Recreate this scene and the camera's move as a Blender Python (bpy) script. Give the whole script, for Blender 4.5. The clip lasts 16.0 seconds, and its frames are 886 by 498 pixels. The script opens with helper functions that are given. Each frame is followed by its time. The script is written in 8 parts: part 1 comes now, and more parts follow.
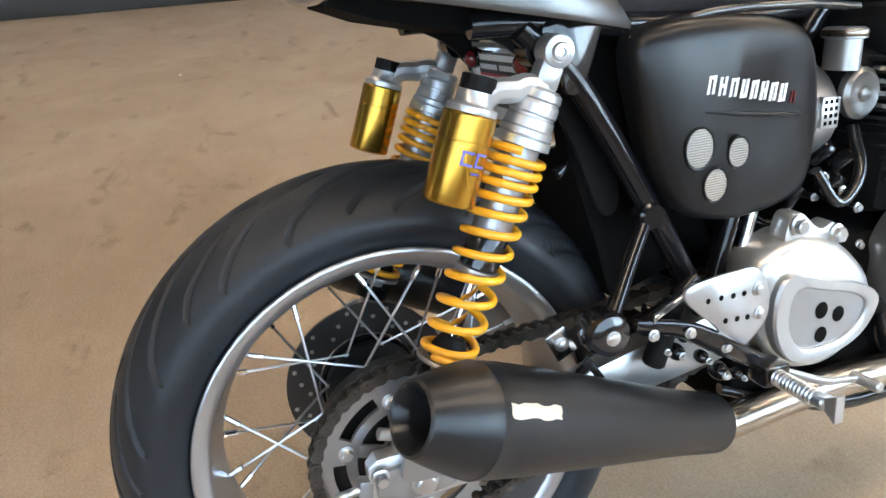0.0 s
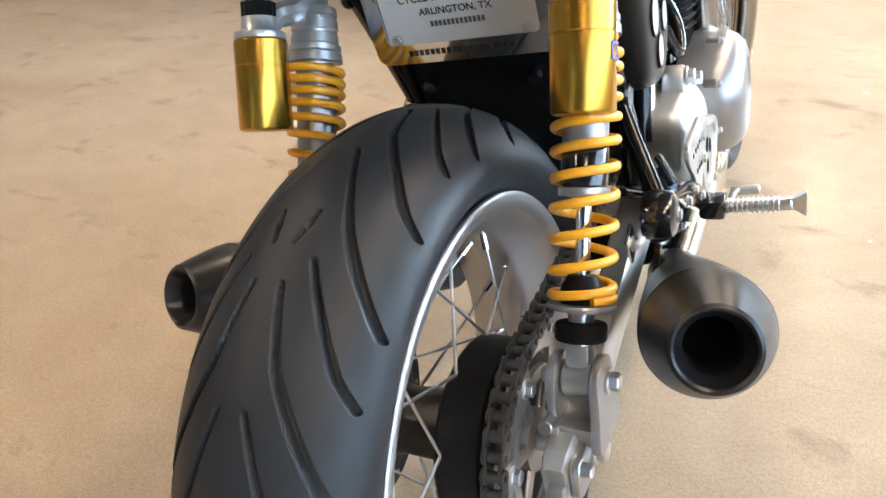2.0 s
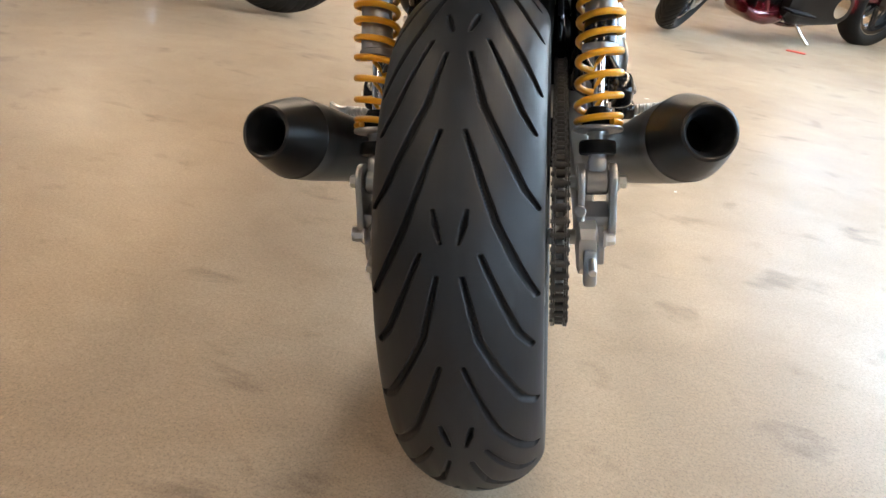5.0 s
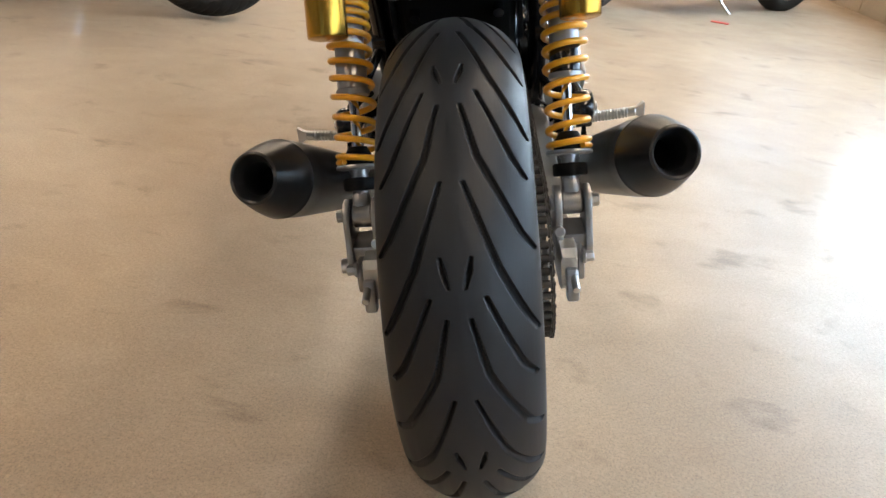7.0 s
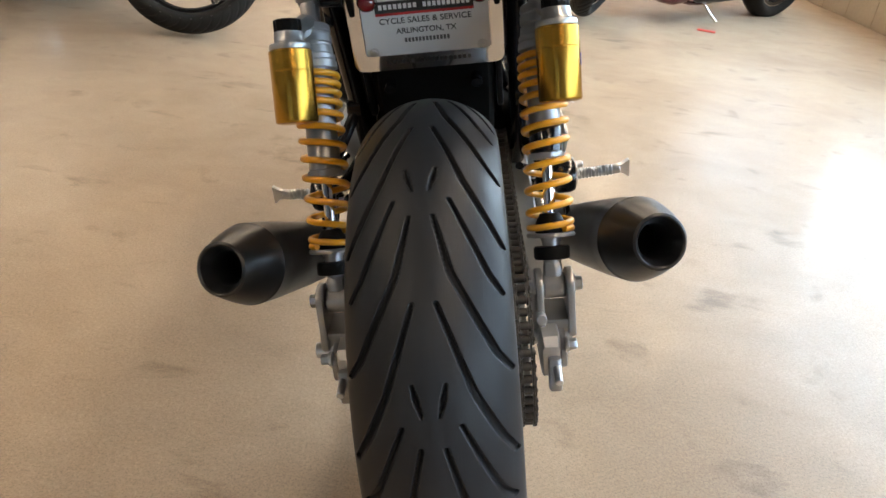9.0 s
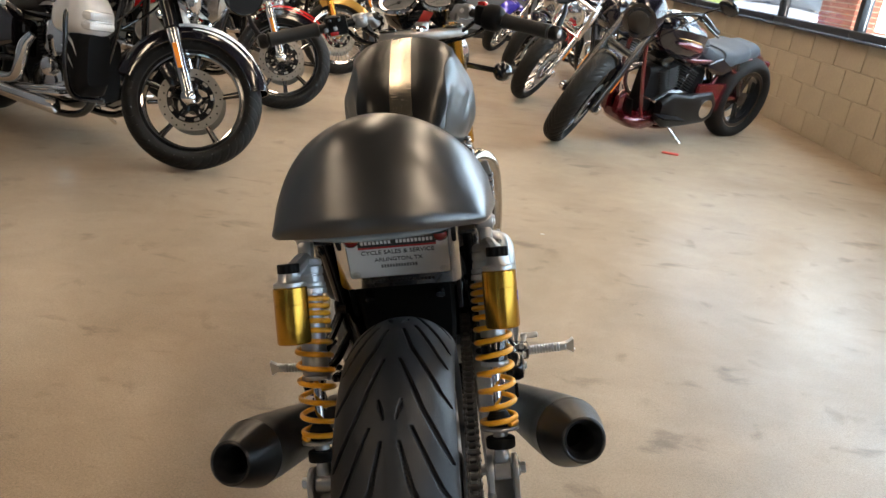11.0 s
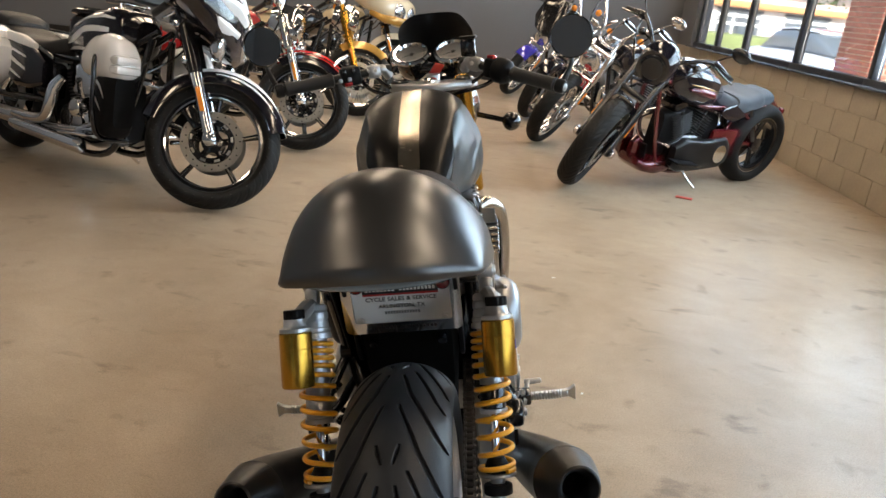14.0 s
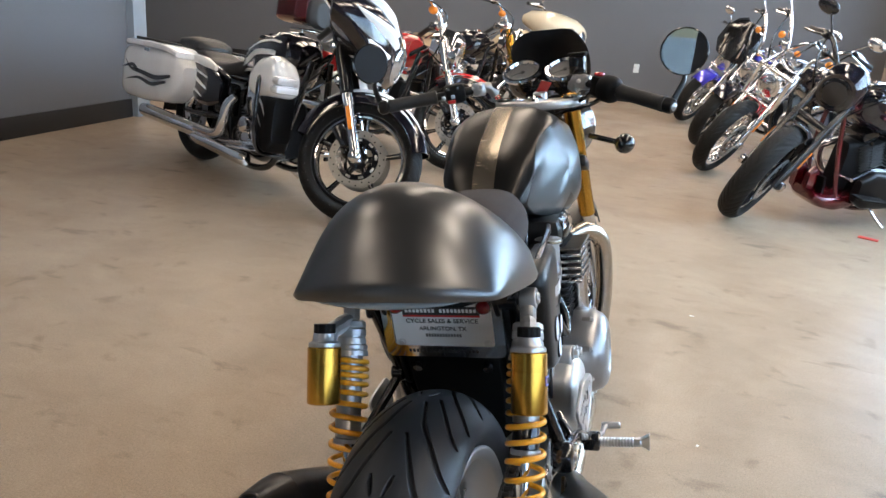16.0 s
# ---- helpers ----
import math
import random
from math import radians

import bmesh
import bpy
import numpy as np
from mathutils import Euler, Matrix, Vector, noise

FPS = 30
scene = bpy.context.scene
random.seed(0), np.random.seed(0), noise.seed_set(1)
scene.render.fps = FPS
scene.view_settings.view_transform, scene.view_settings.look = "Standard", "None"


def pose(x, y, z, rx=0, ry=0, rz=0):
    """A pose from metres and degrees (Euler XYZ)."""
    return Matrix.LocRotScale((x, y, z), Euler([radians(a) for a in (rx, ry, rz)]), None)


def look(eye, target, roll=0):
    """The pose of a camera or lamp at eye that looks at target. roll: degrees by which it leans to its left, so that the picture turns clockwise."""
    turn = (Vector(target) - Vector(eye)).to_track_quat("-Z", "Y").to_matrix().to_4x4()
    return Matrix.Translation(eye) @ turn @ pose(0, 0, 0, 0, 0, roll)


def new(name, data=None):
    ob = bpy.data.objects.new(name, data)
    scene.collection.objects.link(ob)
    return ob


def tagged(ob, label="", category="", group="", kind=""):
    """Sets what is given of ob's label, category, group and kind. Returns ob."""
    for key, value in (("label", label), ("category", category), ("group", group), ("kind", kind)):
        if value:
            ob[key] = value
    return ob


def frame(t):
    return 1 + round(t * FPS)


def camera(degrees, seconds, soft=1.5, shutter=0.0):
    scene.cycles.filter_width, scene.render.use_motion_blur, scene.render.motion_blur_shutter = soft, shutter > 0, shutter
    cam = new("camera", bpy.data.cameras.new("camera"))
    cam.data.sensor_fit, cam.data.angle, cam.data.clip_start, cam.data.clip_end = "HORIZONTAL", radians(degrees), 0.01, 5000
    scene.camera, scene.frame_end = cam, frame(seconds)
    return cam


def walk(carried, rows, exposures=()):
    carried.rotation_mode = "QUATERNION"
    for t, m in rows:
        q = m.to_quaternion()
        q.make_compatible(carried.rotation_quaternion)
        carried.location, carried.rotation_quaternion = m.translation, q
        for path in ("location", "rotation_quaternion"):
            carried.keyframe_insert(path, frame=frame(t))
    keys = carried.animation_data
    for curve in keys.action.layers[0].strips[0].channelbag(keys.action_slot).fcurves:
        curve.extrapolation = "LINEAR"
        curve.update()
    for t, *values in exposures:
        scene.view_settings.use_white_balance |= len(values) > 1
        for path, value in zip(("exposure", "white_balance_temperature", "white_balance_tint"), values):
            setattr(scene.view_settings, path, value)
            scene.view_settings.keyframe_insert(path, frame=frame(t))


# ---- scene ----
cam = camera(62.4, 16.0, shutter=0.12)
PATH = [
    (0, (0.6041, -0.1167, 0.9206), (-1.0698, 0.3819, -0.0539), -1.66),
    (0.5, (0.4804, -0.2215, 0.9082), (-1.1058, 0.4935, -0.0780), -3.28),
    (1, (0.3808, -0.2967, 0.8951), (-1.0514, 0.6701, -0.1119), -4.14),
    (1.5, (0.2572, -0.3889, 0.8746), (-0.8671, 0.8985, -0.1640), -3.18),
    (2, (0.1661, -0.4569, 0.8346), (-0.6250, 1.0538, -0.2104), -1.49),
    (2.5, (0.1236, -0.5229, 0.7908), (-0.5387, 1.0644, -0.2300), 0.02),
    (3, (0.0840, -0.6013, 0.7557), (-0.4422, 1.1028, -0.1494), 3.25),
    (3.5, (0.0360, -0.6495, 0.7060), (-0.3863, 1.1179, -0.1295), 4.99),
    (4, (-0.0076, -0.7133, 0.6749), (-0.3122, 1.0634, -0.1915), 6.76),
    (4.2, (-0.0075, -0.7483, 0.6716), (-0.2923, 1.0258, -0.2068), 7.65),
    (6.3, (-0.0851, -0.8657, 0.8177), (-0.1820, 0.8862, -0.1422), 7.01),
    (6.5, (-0.0888, -0.8661, 0.8074), (-0.1680, 0.8934, -0.1400), 6.81),
    (7, (-0.0923, -0.8577, 0.7883), (-0.1378, 0.8991, -0.1664), 6.47),
    (7.5, (-0.0805, -0.8045, 0.7191), (-0.0938, 0.9589, -0.2244), 6.86),
    (8, (-0.0786, -0.7595, 0.6768), (-0.0698, 1.0011, -0.2719), 7.11),
    (8.5, (-0.0862, -0.7439, 0.7591), (-0.0979, 1.0075, -0.2065), 6.65),
    (9, (-0.0918, -0.7694, 0.8751), (-0.1074, 0.9810, -0.0923), 6.36),
    (9.5, (-0.0901, -0.8096, 0.9589), (-0.0967, 0.9530, 0.0138), 6.15),
    (10, (-0.0881, -0.8500, 1.0400), (-0.0902, 0.9533, 0.1750), 6.07),
    (10.2, (-0.0864, -0.8653, 1.0693), (-0.0906, 0.9523, 0.2348), 6.15),
    (12.3, (-0.0681, -0.9032, 1.1522), (-0.0918, 0.9692, 0.4496), 5.78),
    (12.5, (-0.0691, -0.9022, 1.1542), (-0.0948, 0.9729, 0.4588), 5.68),
    (13, (-0.0659, -0.9048, 1.1560), (-0.1011, 0.9736, 0.4702), 6.12),
    (13.5, (-0.0593, -0.9078, 1.1614), (-0.1085, 0.9751, 0.4887), 6.19),
    (14, (-0.0541, -0.9214, 1.1619), (-0.1240, 0.9642, 0.4989), 6.27),
    (14.5, (-0.0412, -0.9277, 1.1706), (-0.1359, 0.9595, 0.5152), 6.36),
    (15, (0.0073, -0.8854, 1.1681), (-0.2335, 0.9898, 0.5157), 5.65),
    (15.5, (0.0782, -0.8454, 1.1656), (-0.3424, 0.9984, 0.5149), 5.09),
    (16, (0.1381, -0.8211, 1.1542), (-0.4048, 0.9927, 0.5098), 5.13),
]
EXPOSURE = [(0.0, 2.19, 6550, 12), (0.6, 2.36, 6650, 12), (1.0, 2.46, 6650, 12), (2.0, 2.64, 6520, 12), (3.5, 2.64, 6520, 12), (4.2, 2.43, 6650, 12), (6.4, 2.12, 6650, 12), (9.0, 2.12, 6700, 12), (10.0, 1.82, 6850, 12), (12.4, 1.54, 6850, 12), (14.5, 1.52, 6750, 12), (15.2, 1.65, 6350, 12), (16.0, 1.84, 5980, 12)]
walk(cam, [(t, look(eye, target, roll)) for t, eye, target, roll in PATH], EXPOSURE)

# ---- light ----
world = bpy.data.worlds.new("sky")
scene.world = world
world.use_nodes = True
wn = world.node_tree
sky = wn.nodes.new("ShaderNodeTexSky")
sky.sky_type = "NISHITA"
sky.sun_disc = False
sky.sun_elevation, sky.sun_rotation = radians(47), radians(186)
wn.links.new(sky.outputs[0], wn.nodes["Background"].inputs[0])
wn.nodes["Background"].inputs[1].default_value = 0.15
sun = new("sun", bpy.data.lights.new("sun", "SUN"))
sun.data.energy, sun.data.angle, sun.data.color = 5.0, radians(0.5), (1.0, 0.96, 0.90)
sun.matrix_world = look((-0.6, -7.4, 8), (0, 0, 0))

ROOM_TURN = 2.4                    # the hall is turned a little against the nearest motorcycle
HALL = pose(0, 0, 0, 0, 0, ROOM_TURN)

SILL, HEAD = 0.815, 2.95


# ---- materials ----
def mat(name, color, rough=0.5, metal=0.0, var=0.12, scale=14.0, stain=0.10, stain_scale=1.8, bump=0.0, bump_scale=120.0, coat=0.0, coat_rough=0.05, rough_var=0.03, spec=0.5, stretch=None):
    m = bpy.data.materials.new(name)
    m.use_nodes = True
    nt = m.node_tree
    p = nt.nodes["Principled BSDF"]
    tc = nt.nodes.new("ShaderNodeTexCoord")
    vec = tc.outputs["Object"]
    if stretch:
        mp = nt.nodes.new("ShaderNodeMapping")
        mp.inputs["Scale"].default_value = stretch
        nt.links.new(vec, mp.inputs["Vector"])
        vec = mp.outputs["Vector"]

    def noisy(sc, detail=4.0):
        n = nt.nodes.new("ShaderNodeTexNoise")
        n.inputs["Scale"].default_value, n.inputs["Detail"].default_value = sc, detail
        nt.links.new(vec, n.inputs["Vector"])
        return n.outputs["Fac"]

    def math_node(op, a, b):
        n = nt.nodes.new("ShaderNodeMath")
        n.operation = op
        for slot, v in zip(n.inputs, (a, b)):
            if isinstance(v, (int, float)):
                slot.default_value = v
            else:
                nt.links.new(v, slot)
        return n.outputs[0]

    grain, blot = noisy(scale), noisy(stain_scale, 6.0)
    f = math_node("ADD", math_node("MULTIPLY", math_node("SUBTRACT", grain, 0.5), 2 * var), math_node("MULTIPLY", math_node("SUBTRACT", blot, 0.5), 2 * stain))
    f = math_node("ADD", f, 1.0)
    mix = nt.nodes.new("ShaderNodeVectorMath")
    mix.operation = "SCALE"
    mix.inputs[0].default_value = color
    nt.links.new(f, mix.inputs["Scale"])
    nt.links.new(mix.outputs[0], p.inputs["Base Color"])
    r = math_node("ADD", rough, math_node("MULTIPLY", math_node("SUBTRACT", grain, 0.5), 2 * rough_var))
    nt.links.new(r, p.inputs["Roughness"])
    p.inputs["Metallic"].default_value = metal
    p.inputs["Coat Weight"].default_value, p.inputs["Coat Roughness"].default_value = coat, coat_rough
    p.inputs["Specular IOR Level"].default_value = spec
    if bump:
        b = nt.nodes.new("ShaderNodeBump")
        b.inputs["Strength"].default_value, b.inputs["Distance"].default_value = bump, 0.002
        nt.links.new(noisy(bump_scale), b.inputs["Height"])
        nt.links.new(b.outputs[0], p.inputs["Normal"])
    return m


def glow(name, color, strength):
    m = bpy.data.materials.new(name)
    m.use_nodes = True
    p = m.node_tree.nodes["Principled BSDF"]
    p.inputs["Base Color"].default_value = (0.8, 0.8, 0.8, 1)
    p.inputs["Emission Color"].default_value, p.inputs["Emission Strength"].default_value = (*color, 1), strength
    return m


def glass(name, color, rough=0.0, alpha=1.0):
    m = bpy.data.materials.new(name)
    m.use_nodes = True
    p = m.node_tree.nodes["Principled BSDF"]
    p.inputs["Base Color"].default_value = (*color, 1)
    p.inputs["Roughness"].default_value, p.inputs["IOR"].default_value = rough, 1.45
    p.inputs["Transmission Weight"].default_value = alpha
    return m


M = dict(
    rubber=mat("rubber", (0.0128, 0.0150, 0.0188), 0.47, var=0.40, scale=110, stain=0.35, stain_scale=9, bump=0.05, bump_scale=500, rough_var=0.10, spec=0.36, stretch=(1, 0.08, 0.08)),
    side_rubber=mat("side_rubber", (0.014, 0.015, 0.017), 0.5, var=0.2, scale=40, stain=0.3, stain_scale=8, bump=0.2, bump_scale=400),
    old_rubber=mat("old_rubber", (0.012, 0.0118, 0.0115), 0.6, var=0.3, scale=30, stain=0.4, bump=0.3, spec=0.22),
    satin_black=mat("satin_black", (0.0065, 0.0065, 0.007), 0.31, var=0.1, scale=30, stain=0.15, coat=0.0, rough_var=0.03, spec=0.30),
    gloss_black=mat("gloss_black", (0.008, 0.008, 0.009), 0.16, var=0.1, stain=0.1, coat=0.6),
    frame_black=mat("frame_black", (0.005, 0.005, 0.006), 0.15, var=0.1, stain=0.1, coat=0.0, spec=0.4),
    plastic_black=mat("plastic_black", (0.007, 0.007, 0.0075), 0.5, var=0.15, scale=60, bump=0.15, bump_scale=700, spec=0.10),
    cowl_paint=mat("cowl_paint", (0.134, 0.135, 0.138), 0.31, metal=0.97, var=0.02, scale=60, stain=0.04, rough_var=0.008),
    muffler_black=mat("muffler_black", (0.0085, 0.0093, 0.0108), 0.32, var=0.15, scale=25, stain=0.25, stain_scale=10, bump=0.08, bump_scale=600),
    # near-black; the shade of holes and enclosed parts is put into the colour
    dead_black=mat("dead_black", (0.005, 0.005, 0.005), 0.9, var=0.3, spec=0.08),
    steel=mat("steel", (0.60, 0.60, 0.60), 0.30, metal=1.0, var=0.08, scale=40, stain=0.08),
    chrome=mat("chrome", (0.80, 0.80, 0.81), 0.08, metal=1.0, var=0.03, stain=0.05, rough_var=0.03),
    polished=mat("polished", (0.72, 0.72, 0.73), 0.16, metal=1.0, var=0.05, scale=60, stain=0.06),
    brushed=mat("brushed", (0.60, 0.58, 0.55), 0.34, metal=1.0, var=0.12, scale=30, stain=0.1, stretch=(1, 14, 1)),
    cast=mat("cast", (0.62, 0.62, 0.61), 0.38, metal=0.9, var=0.06, scale=50, stain=0.08, bump=0.1, bump_scale=500),
    rim_alu=mat("rim_alu", (0.50, 0.50, 0.51), 0.31, metal=0.95, var=0.01, scale=60, stain=0.02, rough_var=0.0),
    silver_paint=mat("silver_paint", (0.50, 0.505, 0.51), 0.33, metal=0.85, var=0.05, scale=60, stain=0.05, coat=0.2),
    tank_black=mat("tank_black", (0.030, 0.029, 0.028), 0.30, metal=0.92, var=0.05, scale=60, stain=0.04, rough_var=0.02),
    # tank_black made paler and bluer: the window's reflection is in the colour
    knee_sheen=mat("knee_sheen", (0.100, 0.116, 0.128), 0.32, metal=0.95, var=0.05, scale=60, stain=0.04, rough_var=0.02),
    throttle_alu=mat("throttle_alu", (0.30, 0.29, 0.28), 0.33, metal=0.9, var=0.08, scale=50, stain=0.1, bump=0.1, bump_scale=500),
    satin_alu=mat("satin_alu", (0.37, 0.37, 0.372), 0.34, metal=0.85, var=0.05, scale=50, stain=0.06),
    header_steel=mat("header_steel", (0.56, 0.50, 0.42), 0.24, metal=1.0, var=0.1, scale=20, stain=0.2, stain_scale=6),
    gold=mat("gold", (0.58, 0.32, 0.05), 0.26, metal=1.0, var=0.16, scale=40, stain=0.05, rough_var=0.03, stretch=(9, 9, 0.25)),
    spring_yellow=mat("spring_yellow", (0.80, 0.36, 0.015), 0.34, var=0.06, scale=60, stain=0.1, coat=0.35, coat_rough=0.12),
    strap=mat("strap", (0.35, 0.305, 0.245), 0.27, metal=1.0, var=0.03, scale=30, stain=0.02, rough_var=0.01, stretch=(1, 8, 1)),
    disc_dark=mat("disc_dark", (0.075, 0.072, 0.07), 0.4, metal=0.9, var=0.1, scale=40),
    disc_steel=mat("disc_steel", (0.33, 0.32, 0.30), 0.36, metal=0.95, var=0.1, scale=40, stain=0.1),
    chain=mat("chain", (0.10, 0.094, 0.088), 0.42, metal=0.9, var=0.3, scale=120, stain=0.3, stain_scale=30),
    chain_dark=mat("chain_dark", (0.05, 0.048, 0.045), 0.45, metal=0.7, var=0.3, scale=120, stain=0.3, stain_scale=30),
    red_lens=mat("red_lens", (0.15, 0.008, 0.010), 0.14, var=0.1, coat=0.8),
    orange=mat("orange", (0.75, 0.22, 0.02), 0.25, var=0.05, coat=0.5),
    plate_white=mat("plate_white", (0.72, 0.72, 0.71), 0.35, var=0.02, stain=0.03),
    ink=mat("ink", (0.02, 0.02, 0.02), 0.5),
    ink_grey=mat("ink_grey", (0.12, 0.12, 0.12), 0.5),
    ink_red=mat("ink_red", (0.45, 0.02, 0.02), 0.45),
    ink_blue=mat("ink_blue", (0.10, 0.10, 0.42), 0.45),
    ink_white=mat("ink_white", (0.75, 0.75, 0.75), 0.45),
    sticker=mat("sticker", (0.60, 0.53, 0.42), 0.5, var=0.1, scale=90, stain=0.2, stain_scale=40),
    suede=mat("suede", (0.022, 0.015, 0.0155), 0.85, var=0.2, scale=120, bump=0.4, bump_scale=800),
    leather=mat("leather", (0.02, 0.02, 0.02), 0.42, var=0.15, scale=60, bump=0.3, bump_scale=300),
    grip=mat("grip", (0.014, 0.014, 0.014), 0.62, var=0.15, scale=200, bump=0.4, bump_scale=400),
    dial=mat("dial", (0.13, 0.13, 0.128), 0.35, var=0.06, scale=40),
    tinted=glass("tinted", (0.10, 0.135, 0.155), 0.02),
    lamp_lens=mat("lamp_lens", (0.22, 0.25, 0.27), 0.18, var=0.05, coat=0.6),
    lens=glass("lens", (0.9, 0.92, 0.93), 0.02),
    mirror=mat("mirror", (0.46, 0.48, 0.50), 0.01, metal=1.0, var=0.0, stain=0.02, rough_var=0.0),
    mesh_back=mat("mesh_back", (0.10, 0.10, 0.10), 0.5, metal=0.5, var=0.2, scale=200),
    grey_suede=mat("grey_suede", (0.10, 0.115, 0.135), 0.7, var=0.12, scale=60, bump=0.2, bump_scale=300, spec=0.3),
    red_tag=mat("red_tag", (0.55, 0.045, 0.03), 0.5, var=0.08),
    red_paint=mat("red_paint", (0.105, 0.006, 0.010), 0.18, metal=0.3, var=0.05, coat=1.0),
    bright_red=mat("bright_red", (0.40, 0.010, 0.010), 0.22, var=0.05, coat=1.0),
    white_paint=mat("white_paint", (0.86, 0.86, 0.86), 0.22, var=0.03, stain=0.04, coat=1.0),
    purple_paint=mat("purple_paint", (0.045, 0.035, 0.35), 0.2, metal=0.3, var=0.05, coat=1.0),
    cream_paint=mat("cream_paint", (0.62, 0.52, 0.36), 0.22, var=0.04, coat=1.0),
    amber_paint=mat("amber_paint", (0.50, 0.27, 0.06), 0.2, metal=0.4, var=0.05, coat=1.0),
    night_paint=mat("night_paint", (0.007, 0.006, 0.010), 0.14, var=0.05, coat=1.0),
    smoke_screen=mat("smoke_screen", (0.008, 0.008, 0.009), 0.12, var=0.05, coat=0.3),
    headlight=mat("headlight", (0.55, 0.57, 0.60), 0.12, metal=0.9, var=0.25, scale=60),
    block=mat("block", (0.385, 0.325, 0.245), 0.75, var=0.10, scale=50, stain=0.12, stain_scale=3, bump=0.5, bump_scale=150),
    mortar=mat("mortar", (0.415, 0.355, 0.275), 0.85, var=0.1, scale=60, bump=0.4),
    wall_grey=mat("wall_grey", (0.112, 0.117, 0.128), 0.62, var=0.04, scale=60, stain=0.08, stain_scale=0.7, bump=0.12, bump_scale=220),
    column_grey=mat("column_grey", (0.30, 0.335, 0.37), 0.5, var=0.06, stain=0.1),
    base_black=mat("base_black", (0.012, 0.012, 0.013), 0.5, var=0.15),
    alu_dark=mat("alu_dark", (0.045, 0.05, 0.058), 0.35, metal=0.4, var=0.06),
    sill_blue=mat("sill_blue", (0.11, 0.13, 0.17), 0.25, metal=0.3, var=0.06),
    ceiling=mat("ceiling", (0.04, 0.04, 0.04), 0.85, var=0.06),
    white_plastic=mat("white_plastic", (0.72, 0.72, 0.70), 0.4),
    brick=mat("brick", (0.30, 0.105, 0.07), 0.85, var=0.2, scale=40, stain=0.2, bump=0.4),
    asphalt=mat("asphalt", (0.055, 0.055, 0.057), 0.9, var=0.2, scale=60),
    concrete_out=mat("concrete_out", (0.62, 0.60, 0.56), 0.85, var=0.1, scale=8),
    grass=mat("grass", (0.17, 0.21, 0.08), 0.9, var=0.4, scale=30, stain=0.3),
    leaf=mat("leaf", (0.07, 0.12, 0.03), 0.7, var=0.4, scale=12),
    bark=mat("bark", (0.10, 0.07, 0.05), 0.9, var=0.3, scale=30),
    car_silver=mat("car_silver", (0.70, 0.75, 0.80), 0.25, metal=0.4, coat=0.8),
    # lighter than bare dark glass: the sky's glare is put into the colour
    glare_glass=mat("glare_glass", (0.10, 0.125, 0.15), 0.05, spec=0.8),
    fascia_orange=mat("fascia_orange", (0.78, 0.33, 0.13), 0.6),
    stucco=mat("stucco", (0.62, 0.58, 0.52), 0.85, var=0.08, scale=20),
    roof_red=mat("roof_red", (0.42, 0.10, 0.07), 0.7, var=0.1),
    lamp_body=mat("lamp_body", (0.75, 0.75, 0.74), 0.5),
    lamp_face=glow("lamp_face", (1.0, 0.80, 0.58), 5.2),
)


